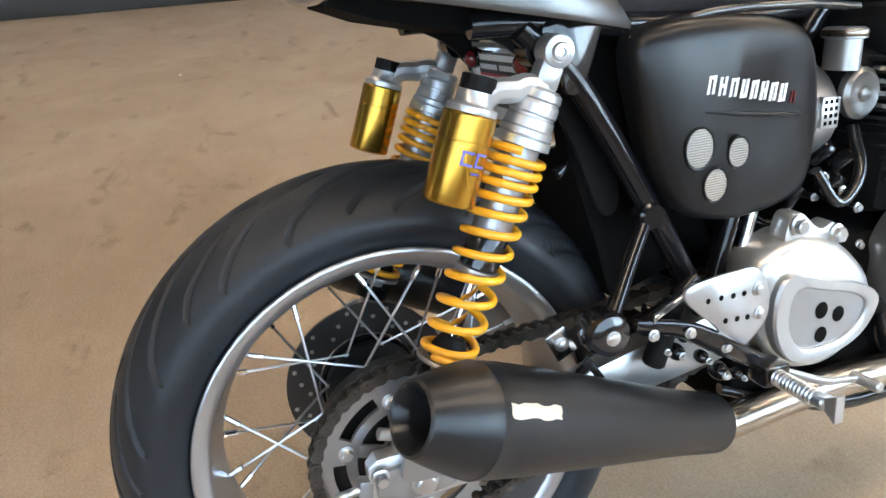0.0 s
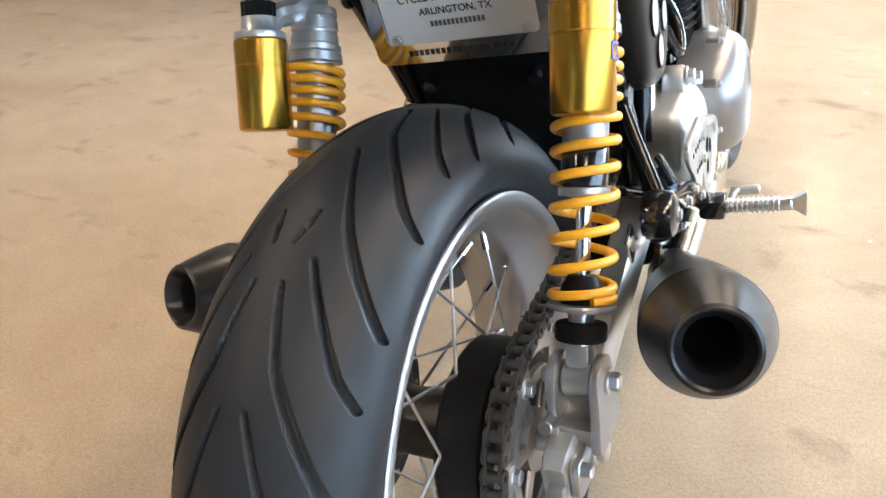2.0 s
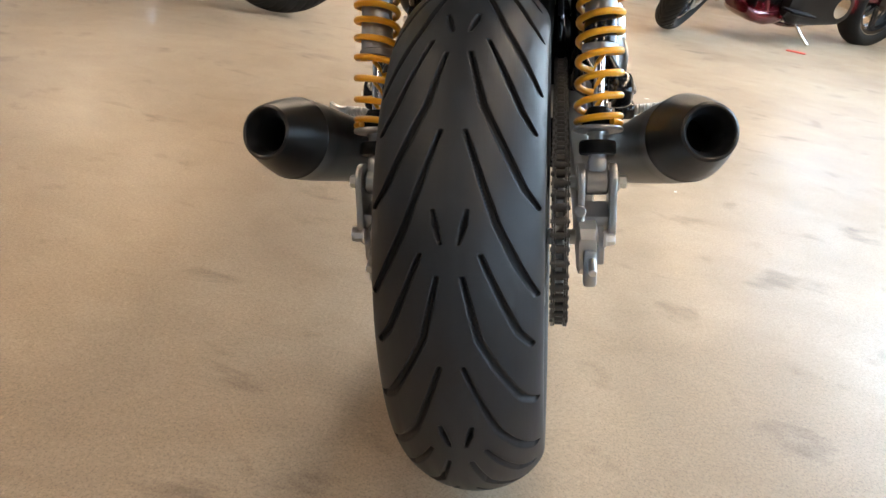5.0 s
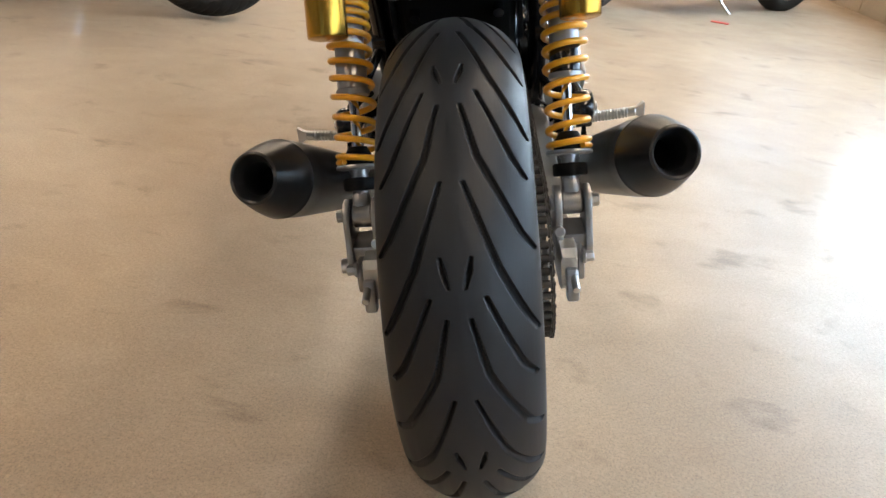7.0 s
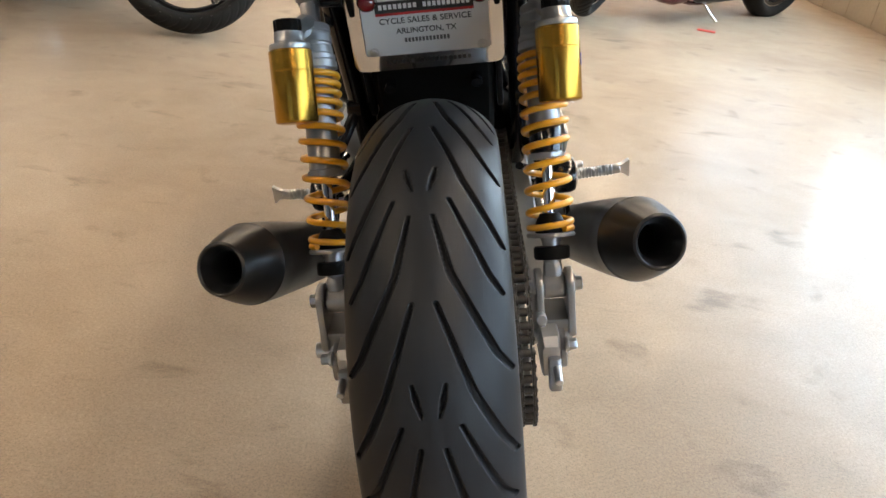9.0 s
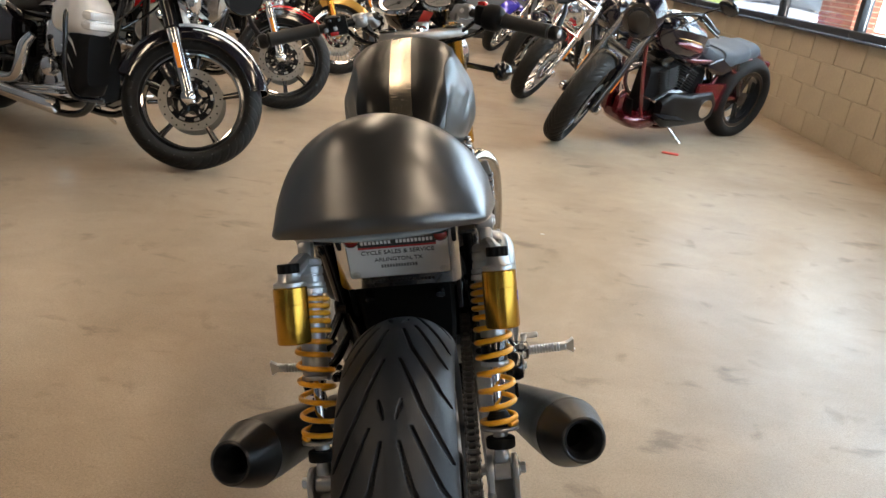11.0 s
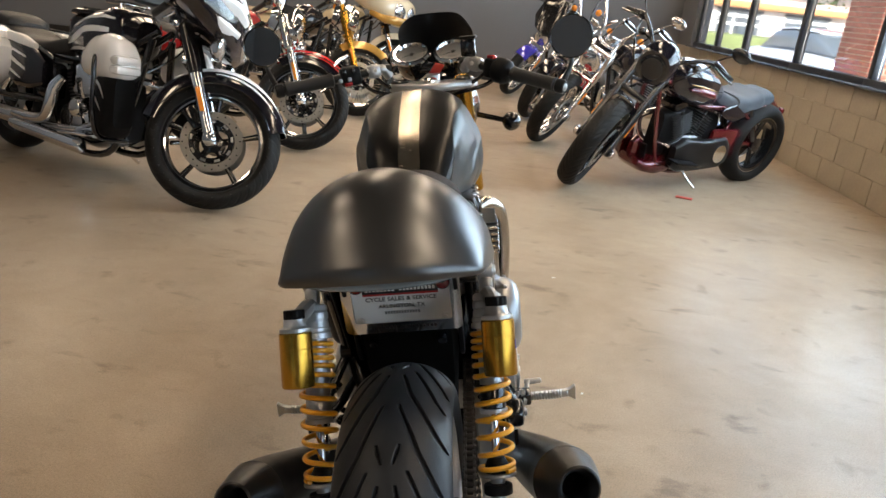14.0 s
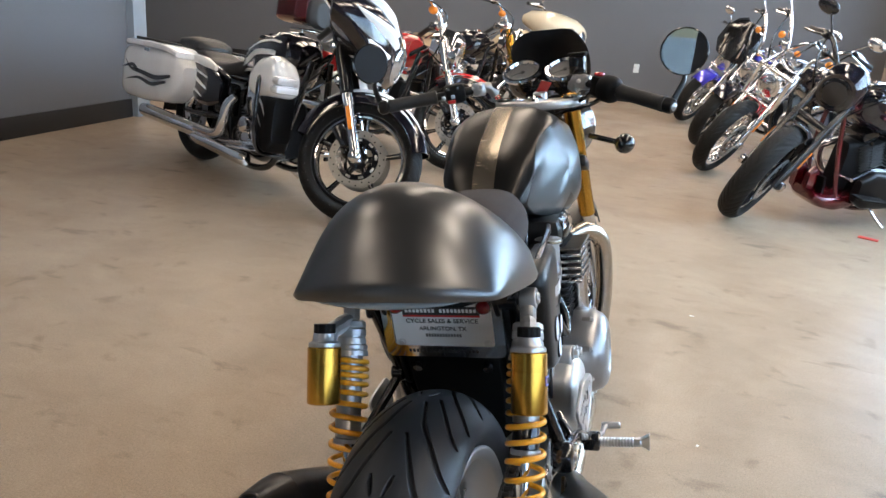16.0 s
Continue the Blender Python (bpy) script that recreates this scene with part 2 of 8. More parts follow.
def concrete_floor():
    """Tan sealed concrete: broad mottling, dark scuffs, fine grain and a soft sheen."""
    m = bpy.data.materials.new("sealed_concrete")
    m.use_nodes = True
    nt = m.node_tree
    p = nt.nodes["Principled BSDF"]
    tc = nt.nodes.new("ShaderNodeTexCoord")

    def noisy(sc, detail, rough=0.55, dist=0.0, stretch=(1, 1, 1), turn=0.0):
        mp = nt.nodes.new("ShaderNodeMapping")
        mp.inputs["Scale"].default_value = stretch
        mp.inputs["Rotation"].default_value = (0, 0, turn)
        nt.links.new(tc.outputs["Object"], mp.inputs["Vector"])
        n = nt.nodes.new("ShaderNodeTexNoise")
        n.inputs["Scale"].default_value, n.inputs["Detail"].default_value = sc, detail
        n.inputs["Roughness"].default_value, n.inputs["Distortion"].default_value = rough, dist
        nt.links.new(mp.outputs[0], n.inputs["Vector"])
        return n.outputs["Fac"]

    def ramp(fac, stops):
        r = nt.nodes.new("ShaderNodeValToRGB")
        r.color_ramp.elements[0].position, r.color_ramp.elements[0].color = stops[0][0], (*stops[0][1], 1)
        r.color_ramp.elements[1].position, r.color_ramp.elements[1].color = stops[-1][0], (*stops[-1][1], 1)
        for pos, col in stops[1:-1]:
            r.color_ramp.elements.new(pos).color = (*col, 1)
        nt.links.new(fac, r.inputs[0])
        return r.outputs[0]

    def times(a, b):
        x = nt.nodes.new("ShaderNodeMix")
        x.data_type, x.blend_type = "RGBA", "MULTIPLY"
        x.inputs["Factor"].default_value = 1.0
        nt.links.new(a, x.inputs["A"])
        nt.links.new(b, x.inputs["B"])
        return x.outputs["Result"]

    base = ramp(noisy(1.1, 7, 0.6, 0.6), [(0.30, (0.295, 0.224, 0.156)), (0.5, (0.362, 0.281, 0.203)), (0.72, (0.405, 0.328, 0.244))])
    scuff = ramp(noisy(3.4, 5, 0.55, 0.3, (1, 2.2, 1), 0.4), [(0.29, (0.62, 0.61, 0.61)), (0.385, (1, 1, 1))])
    blot = ramp(noisy(7.5, 4, 0.5, 0.2), [(0.28, (0.74, 0.73, 0.72)), (0.375, (1, 1, 1))])
    grain = ramp(noisy(160, 3), [(0.3, (0.85, 0.85, 0.85)), (0.7, (1.08, 1.08, 1.08))])
    speck = ramp(noisy(60, 2), [(0.70, (1, 1, 1)), (0.80, (1.25, 1.2, 1.1))])
    fleck = ramp(noisy(330, 2, 0.5), [(0.36, (0.80, 0.79, 0.78)), (0.46, (1, 1, 1)), (0.60, (1, 1, 1)), (0.72, (1.22, 1.20, 1.16))])
    cloud = ramp(noisy(4.5, 8, 0.65, 1.2, (1, 1.6, 1), 0.7), [(0.33, (0.93, 0.925, 0.92)), (0.62, (1.04, 1.04, 1.04))])
    nt.links.new(times(times(times(times(times(times(base, scuff), blot), grain), speck), cloud), fleck), p.inputs["Base Color"])
    gl = ramp(noisy(2.3, 6, 0.6, 0.4), [(0.3, (0.33, 0.33, 0.33)), (0.7, (0.48, 0.48, 0.48))])
    nt.links.new(gl, p.inputs["Roughness"])
    p.inputs["Specular IOR Level"].default_value = 0.3
    p.inputs["Coat Weight"].default_value, p.inputs["Coat Roughness"].default_value = 0.24, 0.15
    p.inputs["Coat IOR"].default_value = 1.2
    b = nt.nodes.new("ShaderNodeBump")
    b.inputs["Strength"].default_value, b.inputs["Distance"].default_value = 0.06, 0.002
    nt.links.new(noisy(70, 4), b.inputs["Height"])
    nt.links.new(b.outputs[0], p.inputs["Normal"])
    return m


M["floor"] = concrete_floor()


# ---- mesh helpers ----
def finish(bm, sharp=38):
    bmesh.ops.recalc_face_normals(bm, faces=bm.faces)
    lim = radians(sharp)
    for f in bm.faces:
        f.smooth = True
    for e in bm.edges:
        e.smooth = len(e.link_faces) == 2 and e.calc_face_angle(0) < lim
    return bm


def part(name, bm, material, parent=None, label="", sharp=38):
    finish(bm, sharp)
    me = bpy.data.meshes.new(name)
    bm.to_mesh(me)
    bm.free()
    me.materials.append(M[material] if isinstance(material, str) else material)
    ob = new(name, me)
    if parent:
        ob.parent = parent
    if label:
        tagged(ob, label)
    return ob


def piece(name, me, parent, m):
    """One more object on a shared mesh."""
    ob = new(name, me)
    ob.parent = parent
    ob.matrix_basis = m
    return ob


def shared(name, bm, material):
    finish(bm)
    me = bpy.data.meshes.new(name)
    bm.to_mesh(me)
    bm.free()
    me.materials.append(M[material])
    return me


def rbox(c, size, bevel=0.004, turn=(0, 0, 0), seg=2, bm=None):
    bm = bm or bmesh.new()
    made = bmesh.ops.create_cube(bm, size=1.0)["verts"]
    bmesh.ops.scale(bm, vec=size, verts=made)
    if bevel:
        es = list({e for v in made for e in v.link_edges})
        res = bmesh.ops.bevel(bm, geom=es, offset=min(bevel, 0.45 * min(size)), segments=seg, affect="EDGES", profile=0.5)
        made = list({v for f in res["faces"] for v in f.verts} | {v for v in made if v.is_valid})
        seen, todo = set(made), list(made)
        while todo:
            for e in todo.pop().link_edges:
                for v in e.verts:
                    if v not in seen:
                        seen.add(v)
                        todo.append(v)
        made = list(seen)
    bmesh.ops.transform(bm, matrix=pose(*c, *turn), verts=made)
    return bm


def frame_on(a, axis):
    axis = Vector(axis).normalized()
    return Matrix.Translation(a) @ axis.to_track_quat("Z", "Y").to_matrix().to_4x4()


def lathe(profile, c, axis, seg=32, bm=None, cap=True, m=None):
    """Turns (radius, height) pairs about an axis through c."""
    bm = bm or bmesh.new()
    m = m or frame_on(c, axis)
    rings = []
    for r, h in profile:
        if r < 1e-5:
            rings.append([bm.verts.new(m @ Vector((0, 0, h)))])
        else:
            rings.append([bm.verts.new(m @ Vector((r * math.cos(2 * math.pi * k / seg), r * math.sin(2 * math.pi * k / seg), h))) for k in range(seg)])
    for a, b in zip(rings, rings[1:]):
        for k in range(seg):
            j = (k + 1) % seg
            if len(a) == 1 and len(b) == 1:
                continue
            if len(a) == 1:
                bm.faces.new((a[0], b[k], b[j]))
            elif len(b) == 1:
                bm.faces.new((a[k], a[j], b[0]))
            else:
                bm.faces.new((a[k], a[j], b[j], b[k]))
    if cap:
        for ring in (rings[0], rings[-1]):
            if len(ring) > 2:
                bm.faces.new(ring)
    return bm


def rod(a, b, r, seg=14, bm=None, bevel=0.0):
    a, b = Vector(a), Vector(b)
    h = (b - a).length
    e = min(bevel, r * 0.5, h * 0.4)
    prof = [(r - e, 0), (r, e), (r, h - e), (r - e, h)] if e else [(r, 0), (r, h)]
    return lathe(prof, a, b - a, seg, bm)


def spline(pts, n=6):
    """Points along a smooth curve through pts."""
    p = [Vector(q) for q in pts]
    if len(p) < 3 or n <= 1:
        return p
    p = [2 * p[0] - p[1]] + p + [2 * p[-1] - p[-2]]
    out = []
    for i in range(1, len(p) - 2):
        for k in range(n):
            t = k / n
            a, b, c, d = p[i - 1 : i + 3]
            out.append(0.5 * (2 * b + (c - a) * t + (2 * a - 5 * b + 4 * c - d) * t * t + (3 * b - a - 3 * c + d) * t ** 3))
    return out + [p[-2]]


def tube(pts, r, seg=10, n=6, bm=None, closed=False, flat=1.0):
    """A round bar along a smooth curve; r is a radius or one per given point."""
    bm = bm or bmesh.new()
    path = spline(pts, n) if not closed else [Vector(q) for q in pts]
    radii = [r] * len(path) if isinstance(r, (int, float)) else [float(v) for v in np.interp(np.linspace(0, 1, len(path)), np.linspace(0, 1, len(r)), r)]
    count = len(path)
    rings, up = [], None
    for i, q in enumerate(path):
        d = (path[(i + 1) % count] - path[i - 1]) if closed or 0 < i < count - 1 else (path[1] - path[0] if i == 0 else path[-1] - path[-2])
        d.normalize()
        if up is None:
            up = d.orthogonal().normalized()
        up = (up - d * up.dot(d)).normalized()
        side = d.cross(up)
        rings.append([bm.verts.new(q + radii[i] * (math.cos(2 * math.pi * k / seg) * up + flat * math.sin(2 * math.pi * k / seg) * side)) for k in range(seg)])
    pairs = list(zip(rings, rings[1:])) + ([(rings[-1], rings[0])] if closed else [])
    for a, b in pairs:
        for k in range(seg):
            j = (k + 1) % seg
            bm.faces.new((a[k], a[j], b[j], b[k]))
    if not closed:
        bm.faces.new(rings[0])
        bm.faces.new(rings[-1])
    return bm


def prism(poly, lo, hi, axis="x", bevel=0.0, bm=None, seg=2):
    """An outline in the two other axes, from lo to hi along axis, edges rounded."""
    bm = bm or bmesh.new()
    put = {"x": lambda a, b, h: (h, a, b), "y": lambda a, b, h: (a, h, b), "z": lambda a, b, h: (a, b, h)}[axis]
    low = [bm.verts.new(put(a, b, lo)) for a, b in poly]
    high = [bm.verts.new(put(a, b, hi)) for a, b in poly]
    n = len(poly)
    faces = [bm.faces.new(low), bm.faces.new(high)] + [bm.faces.new((low[k], low[(k + 1) % n], high[(k + 1) % n], high[k])) for k in range(n)]
    if bevel:
        es = list(faces[0].edges) + list(faces[1].edges)
        bmesh.ops.recalc_face_normals(bm, faces=faces)
        bmesh.ops.bevel(bm, geom=es, offset=bevel, segments=seg, affect="EDGES", profile=0.5)
    return bm


def smooth_poly(pts, n=5):
    """A closed smooth outline through 2D points."""
    p, out, c = [Vector((*q, 0)) for q in pts], [], len(pts)
    for i in range(c):
        a, b, d, e = p[i - 1], p[i], p[(i + 1) % c], p[(i + 2) % c]
        for k in range(n):
            t = k / n
            q = 0.5 * (2 * b + (d - a) * t + (2 * a - 5 * b + 4 * d - e) * t * t + (3 * b - a - 3 * d + e) * t ** 3)
            out.append((q.x, q.y))
    return out


def loft(rings, bm=None, closed=True, caps=True):
    bm = bm or bmesh.new()
    vs = [[bm.verts.new(p) for p in ring] for ring in rings]
    n = len(rings[0])
    for a, b in zip(vs, vs[1:]):
        for k in range(n if closed else n - 1):
            j = (k + 1) % n
            bm.faces.new((a[k], a[j], b[j], b[k]))
    if caps and closed:
        bm.faces.new(vs[0])
        bm.faces.new(vs[-1])
    return bm


def ball(c, r, bm=None, seg=20, squash=(1, 1, 1)):
    bm = bm or bmesh.new()
    v = bmesh.ops.create_uvsphere(bm, u_segments=seg, v_segments=max(8, seg // 2), radius=r)["verts"]
    bmesh.ops.transform(bm, matrix=Matrix.Translation(c) @ Matrix.Diagonal((*squash, 1)), verts=v)
    return bm


def bolt(c, axis, r=0.006, h=0.006, bm=None):
    """A hexagon head with a washer."""
    bm = lathe([(r * 1.35, 0), (r * 1.35, h * 0.25), (r * 1.2, h * 0.3)], c, axis, 16, bm)
    return lathe([(r, h * 0.3), (r, h * 0.9), (r * 0.85, h)], c, axis, 6, bm)


def mirrored(bm):
    """The same shape on the other side of the middle plane."""
    out = bm.copy()
    bmesh.ops.transform(out, matrix=Matrix.Diagonal((-1, 1, 1, 1)), verts=out.verts)
    bmesh.ops.reverse_faces(out, faces=out.faces)
    return out


def lettering(text, size, m, material, parent, name="lettering", bold=0.0):
    cu = bpy.data.curves.new(name, "FONT")
    cu.body, cu.size, cu.align_x, cu.align_y = text, size, "CENTER", "CENTER"
    cu.extrude, cu.offset = 0.0003, bold
    tmp = new("tmp", cu)
    bpy.context.view_layer.update()
    me = bpy.data.meshes.new_from_object(tmp)
    bpy.data.objects.remove(tmp)
    me.name = name
    me.materials.clear()
    me.materials.append(M[material])
    ob = new(name, me)
    ob.parent = parent
    ob.matrix_basis = m
    return ob


def group_of(name, m, label, category, group=""):
    ob = new(name)
    ob.matrix_basis = m
    return tagged(ob, label, category, group)


# ---- the hall ----
def wall_panel(name, lo, hi, material, label="", bevel=0.0):
    c = [(a + b) / 2 for a, b in zip(lo, hi)]
    ob = part(name, rbox(c, [b - a for a, b in zip(lo, hi)], bevel), material)
    ob.matrix_basis = HALL
    return tagged(ob, label, kind="structure")


floor = part("floor", rbox((-3.5, 1.5, -0.1), (13.6, 17.6, 0.2), 0), "floor")
floor.matrix_basis = HALL
tagged(floor, "tan sealed concrete floor with dark scuffs and soft sheen", kind="structure")

WALL_X, BACK_Y, LEFT_X, REAR_Y, CEIL = 2.95, 10.0, -9.8, -6.8, 4.2
wall_panel("wall_back", (LEFT_X - 0.2, BACK_Y, 0), (WALL_X + 0.2, BACK_Y + 0.2, CEIL), "wall_grey", "smooth dark grey painted wall behind the motorcycles")
wall_panel("wall_left", (LEFT_X - 0.2, REAR_Y, 0), (LEFT_X, BACK_Y, CEIL), "wall_grey", "dark grey painted side wall of the hall")
wall_panel("wall_partition", (-4.23, 2.0, 0), (-4.03, 4.43, CEIL), "wall_grey", "dark grey painted partition wall with black base")
wall_panel("wall_side", (-5.00, REAR_Y, 0), (-4.80, 1.99, CEIL), "wall_grey", "dark grey painted side wall with black base")
wall_panel("wall_return", (-5.00, 2.0, 0), (-4.24, 2.2, CEIL), "wall_grey", "short grey wall where the partition steps in")
wall_panel("baseboard_1", (-4.03, 2.0, 0), (-4.015, 4.43, 0.15), "base_black", "black rubber base along the partition wall", 0.003)
wall_panel("baseboard_3", (-4.80, REAR_Y, 0), (-4.785, 1.99, 0.15), "base_black", "black rubber base along the side wall", 0.003)
wall_panel("baseboard_2", (LEFT_X, BACK_Y - 0.015, 0), (WALL_X - 0.02, BACK_Y, 0.12), "base_black", "black rubber base along the back wall", 0.003)
wall_panel("column", (-4.23, 4.44, 0), (-3.97, 4.60, CEIL), "column_grey", "light blue-grey painted steel column at the wall end", 0.006)
wall_panel("ceiling", (LEFT_X - 0.2, REAR_Y - 0.2, CEIL), (WALL_X + 0.2, BACK_Y + 0.2, CEIL + 0.2), "ceiling", "plain grey ceiling high over the hall")
# rear wall with a broad glazed opening behind the camera
wall_panel("wall_rear_1", (LEFT_X - 0.2, REAR_Y - 0.2, 0), (-2.95, REAR_Y, CEIL), "wall_grey", "grey painted wall behind the showroom entrance")
wall_panel("wall_rear_2", (-1.55, REAR_Y - 0.2, 0), (WALL_X + 0.2, REAR_Y, CEIL), "wall_grey", "grey painted wall beside the showroom entrance")
wall_panel("wall_rear_3", (-2.95, REAR_Y - 0.2, 3.0), (-1.55, REAR_Y, CEIL), "wall_grey", "grey wall over the showroom entrance")
# block wall under and over the window band
wall_right = wall_panel("wall_right", (WALL_X + 0.006, REAR_Y - 0.2, 0), (WALL_X + 0.2, BACK_Y, 0.80), "mortar", "tan concrete block wall under the windows")
wall_panel("wall_right_top", (WALL_X, REAR_Y - 0.2, HEAD), (WALL_X + 0.2, BACK_Y, CEIL), "wall_grey", "grey wall over the window band")
wall_panel("wall_right_end", (WALL_X, 9.33, 0.80), (WALL_X + 0.2, BACK_Y, HEAD), "wall_grey", "grey wall end beside the window band")


def window_bay(k, y0, y1):
    """One bay: dark metal frame, sill ledge and a glass pane."""
    w = group_of("window_%d" % k, HALL, "dark metal framed showroom window pane with bright daylight", "window")
    tagged(w, kind="structure")
    xm = WALL_X + 0.09
    part("window_frame", rbox((xm, y1 - 0.035, (SILL + HEAD) / 2), (0.075, 0.065, HEAD - SILL - 0.1), 0.004), "alu_dark", w)
    part("window_head", rbox((xm, (y0 + y1) / 2, HEAD - 0.025), (0.118, y1 - y0, 0.05), 0.004), "alu_dark", w)
    part("window_rail", rbox((xm, (y0 + y1) / 2, SILL + 0.025), (0.118, y1 - y0, 0.05), 0.004), "alu_dark", w)
    part("window_sill", rbox((WALL_X + 0.05, (y0 + y1) / 2, SILL - 0.008), (0.22, y1 - y0, 0.016), 0.003), "sill_blue", w, "glossy dark blue-grey sill")
    pane = part("pane", rbox((xm, (y0 + y1 - 0.09) / 2, (SILL + HEAD) / 2), (0.006, y1 - y0 - 0.09, HEAD - SILL - 0.1), 0), "lens", w)
    pane.visible_shadow = False
    return w


MULLIONS = [9.33, 8.55, 7.615, 6.245, 4.875, 3.505, 2.135, 0.765, -0.605, -1.975, -3.345, -4.715, REAR_Y + 0.02]
for k, (b, a) in enumerate(zip(MULLIONS, MULLIONS[1:])):
    window_bay(k + 1, a, b)

# entrance glazing behind the camera
entrance = group_of("window_20", HALL, "glazed showroom entrance with dark metal frame", "window")
tagged(entrance, kind="structure")
for x in (-2.91, -1.65):
    part("window_frame", rbox((x, REAR_Y - 0.1, 1.5), (0.08 if x < -2 else 0.20, 0.1, 3.0), 0.004), "alu_dark", entrance)
for z in (0.04, 2.96):
    part("window_rail", rbox((-2.31, REAR_Y - 0.1, z), (1.12, 0.096, 0.08), 0.004), "alu_dark", entrance)
p_ = part("pane", rbox((-2.31, REAR_Y - 0.1, 1.5), (1.12, 0.006, 2.84), 0), "tinted", entrance)
p_.visible_shadow = False

# wall socket
sock = group_of("wall_socket", HALL @ pose(-0.11, BACK_Y - 0.002, 0.47), "small white plastic socket plate on the grey wall", "socket")
part("plate", rbox((0, -0.004, 0), (0.075, 0.008, 0.118), 0.003), "white_plastic", sock)
for z in (-0.02, 0.02):
    part("outlet", rbox((0, -0.010, z), (0.034, 0.006, 0.028), 0.004), "white_plastic", sock)


# ---- ceiling lights ----
def ceiling_light(x, y):
    li = group_of("ceiling_light", HALL @ pose(x, y, 3.35), "long white hanging fluorescent ceiling light, out of view", "ceiling light", "ceiling light rows")
    part("housing", prism([(-0.16, 0.0), (0.16, 0.0), (0.08, 0.07), (-0.08, 0.07)], -0.60, 0.60, "y", 0.004), "lamp_body", li)
    part("diffuser", rbox((0, 0, -0.012), (0.28, 1.16, 0.02), 0.006), "lamp_face", li, "glowing warm white diffuser")
    for dy in (-0.4, 0.4):
        part("hanger", rod((0, dy, 0.07), (0, dy, CEIL - 3.35), 0.004, 8), "steel", li)
    return li


for x in (-2.85, 0.95):
    for k in range(8):
        if not (x < 0 and k in (3, 4)):
            ceiling_light(x, -2.9 + 1.7 * k)
# extra unseen rows, added to brighten the far floor, back wall and strap
for x in (-6.65, -4.75, -0.95, 2.35):
    for k in range(-2 if x == -0.95 else 0, 3):
        ceiling_light(x, 5.6 + 1.7 * k)

# daylight that comes in at the window band
for y0, y1, z0, z1, power in ((-4.7, 2.1, 0.88, 2.88, 36.0), (2.2, 4.80, 0.88, 2.88, 52.0), (4.9, 9.2, 1.78, 2.88, 36.0)):
    la = new("window_daylight", bpy.data.lights.new("window_daylight", "AREA"))
    la.data.shape, la.data.size, la.data.size_y = "RECTANGLE", y1 - y0, z1 - z0
    la.data.energy, la.data.color = power, (0.65, 0.85, 1.0)
    la.matrix_world = HALL @ Matrix.Translation((WALL_X + 0.18, (y0 + y1) / 2, (z0 + z1) / 2)) @ Matrix(((0, 0, 1, 0), (1, 0, 0, 0), (0, 1, 0, 0), (0, 0, 0, 1)))


# ---- outside the windows ----
ground = part("ground", rbox((0, 0, -0.32), (1600, 1600, 0.2), 0), "concrete_out")
tagged(ground, "pale concrete ground outside", kind="structure")
lawn = part("lawn", rbox((14, 32, 0.22), (110, 4.0, 0.96), 0.15), "grass")
lawn.matrix_basis = HALL
tagged(lawn, "strip of mown grass along the road", "lawn", kind="stuff")
road = part("road", rbox((14, 40, -0.20), (140, 9.0, 0.06), 0), "asphalt")
road.matrix_basis = HALL
tagged(road, "grey asphalt road outside the windows", kind="structure")


# ---- the café racer, built upright in its own frame, then leant on its side stand ----
LEAN = 10.86
R_W = 0.314                                     # rear tyre radius
bike = group_of("motorcycle", pose(-0.0178, 0.0118, 0, 0, -LEAN, 2.53), "black café racer motorcycle with gold shocks, leaning on its side stand", "motorcycle")
C_R = Vector((0, 0, R_W))


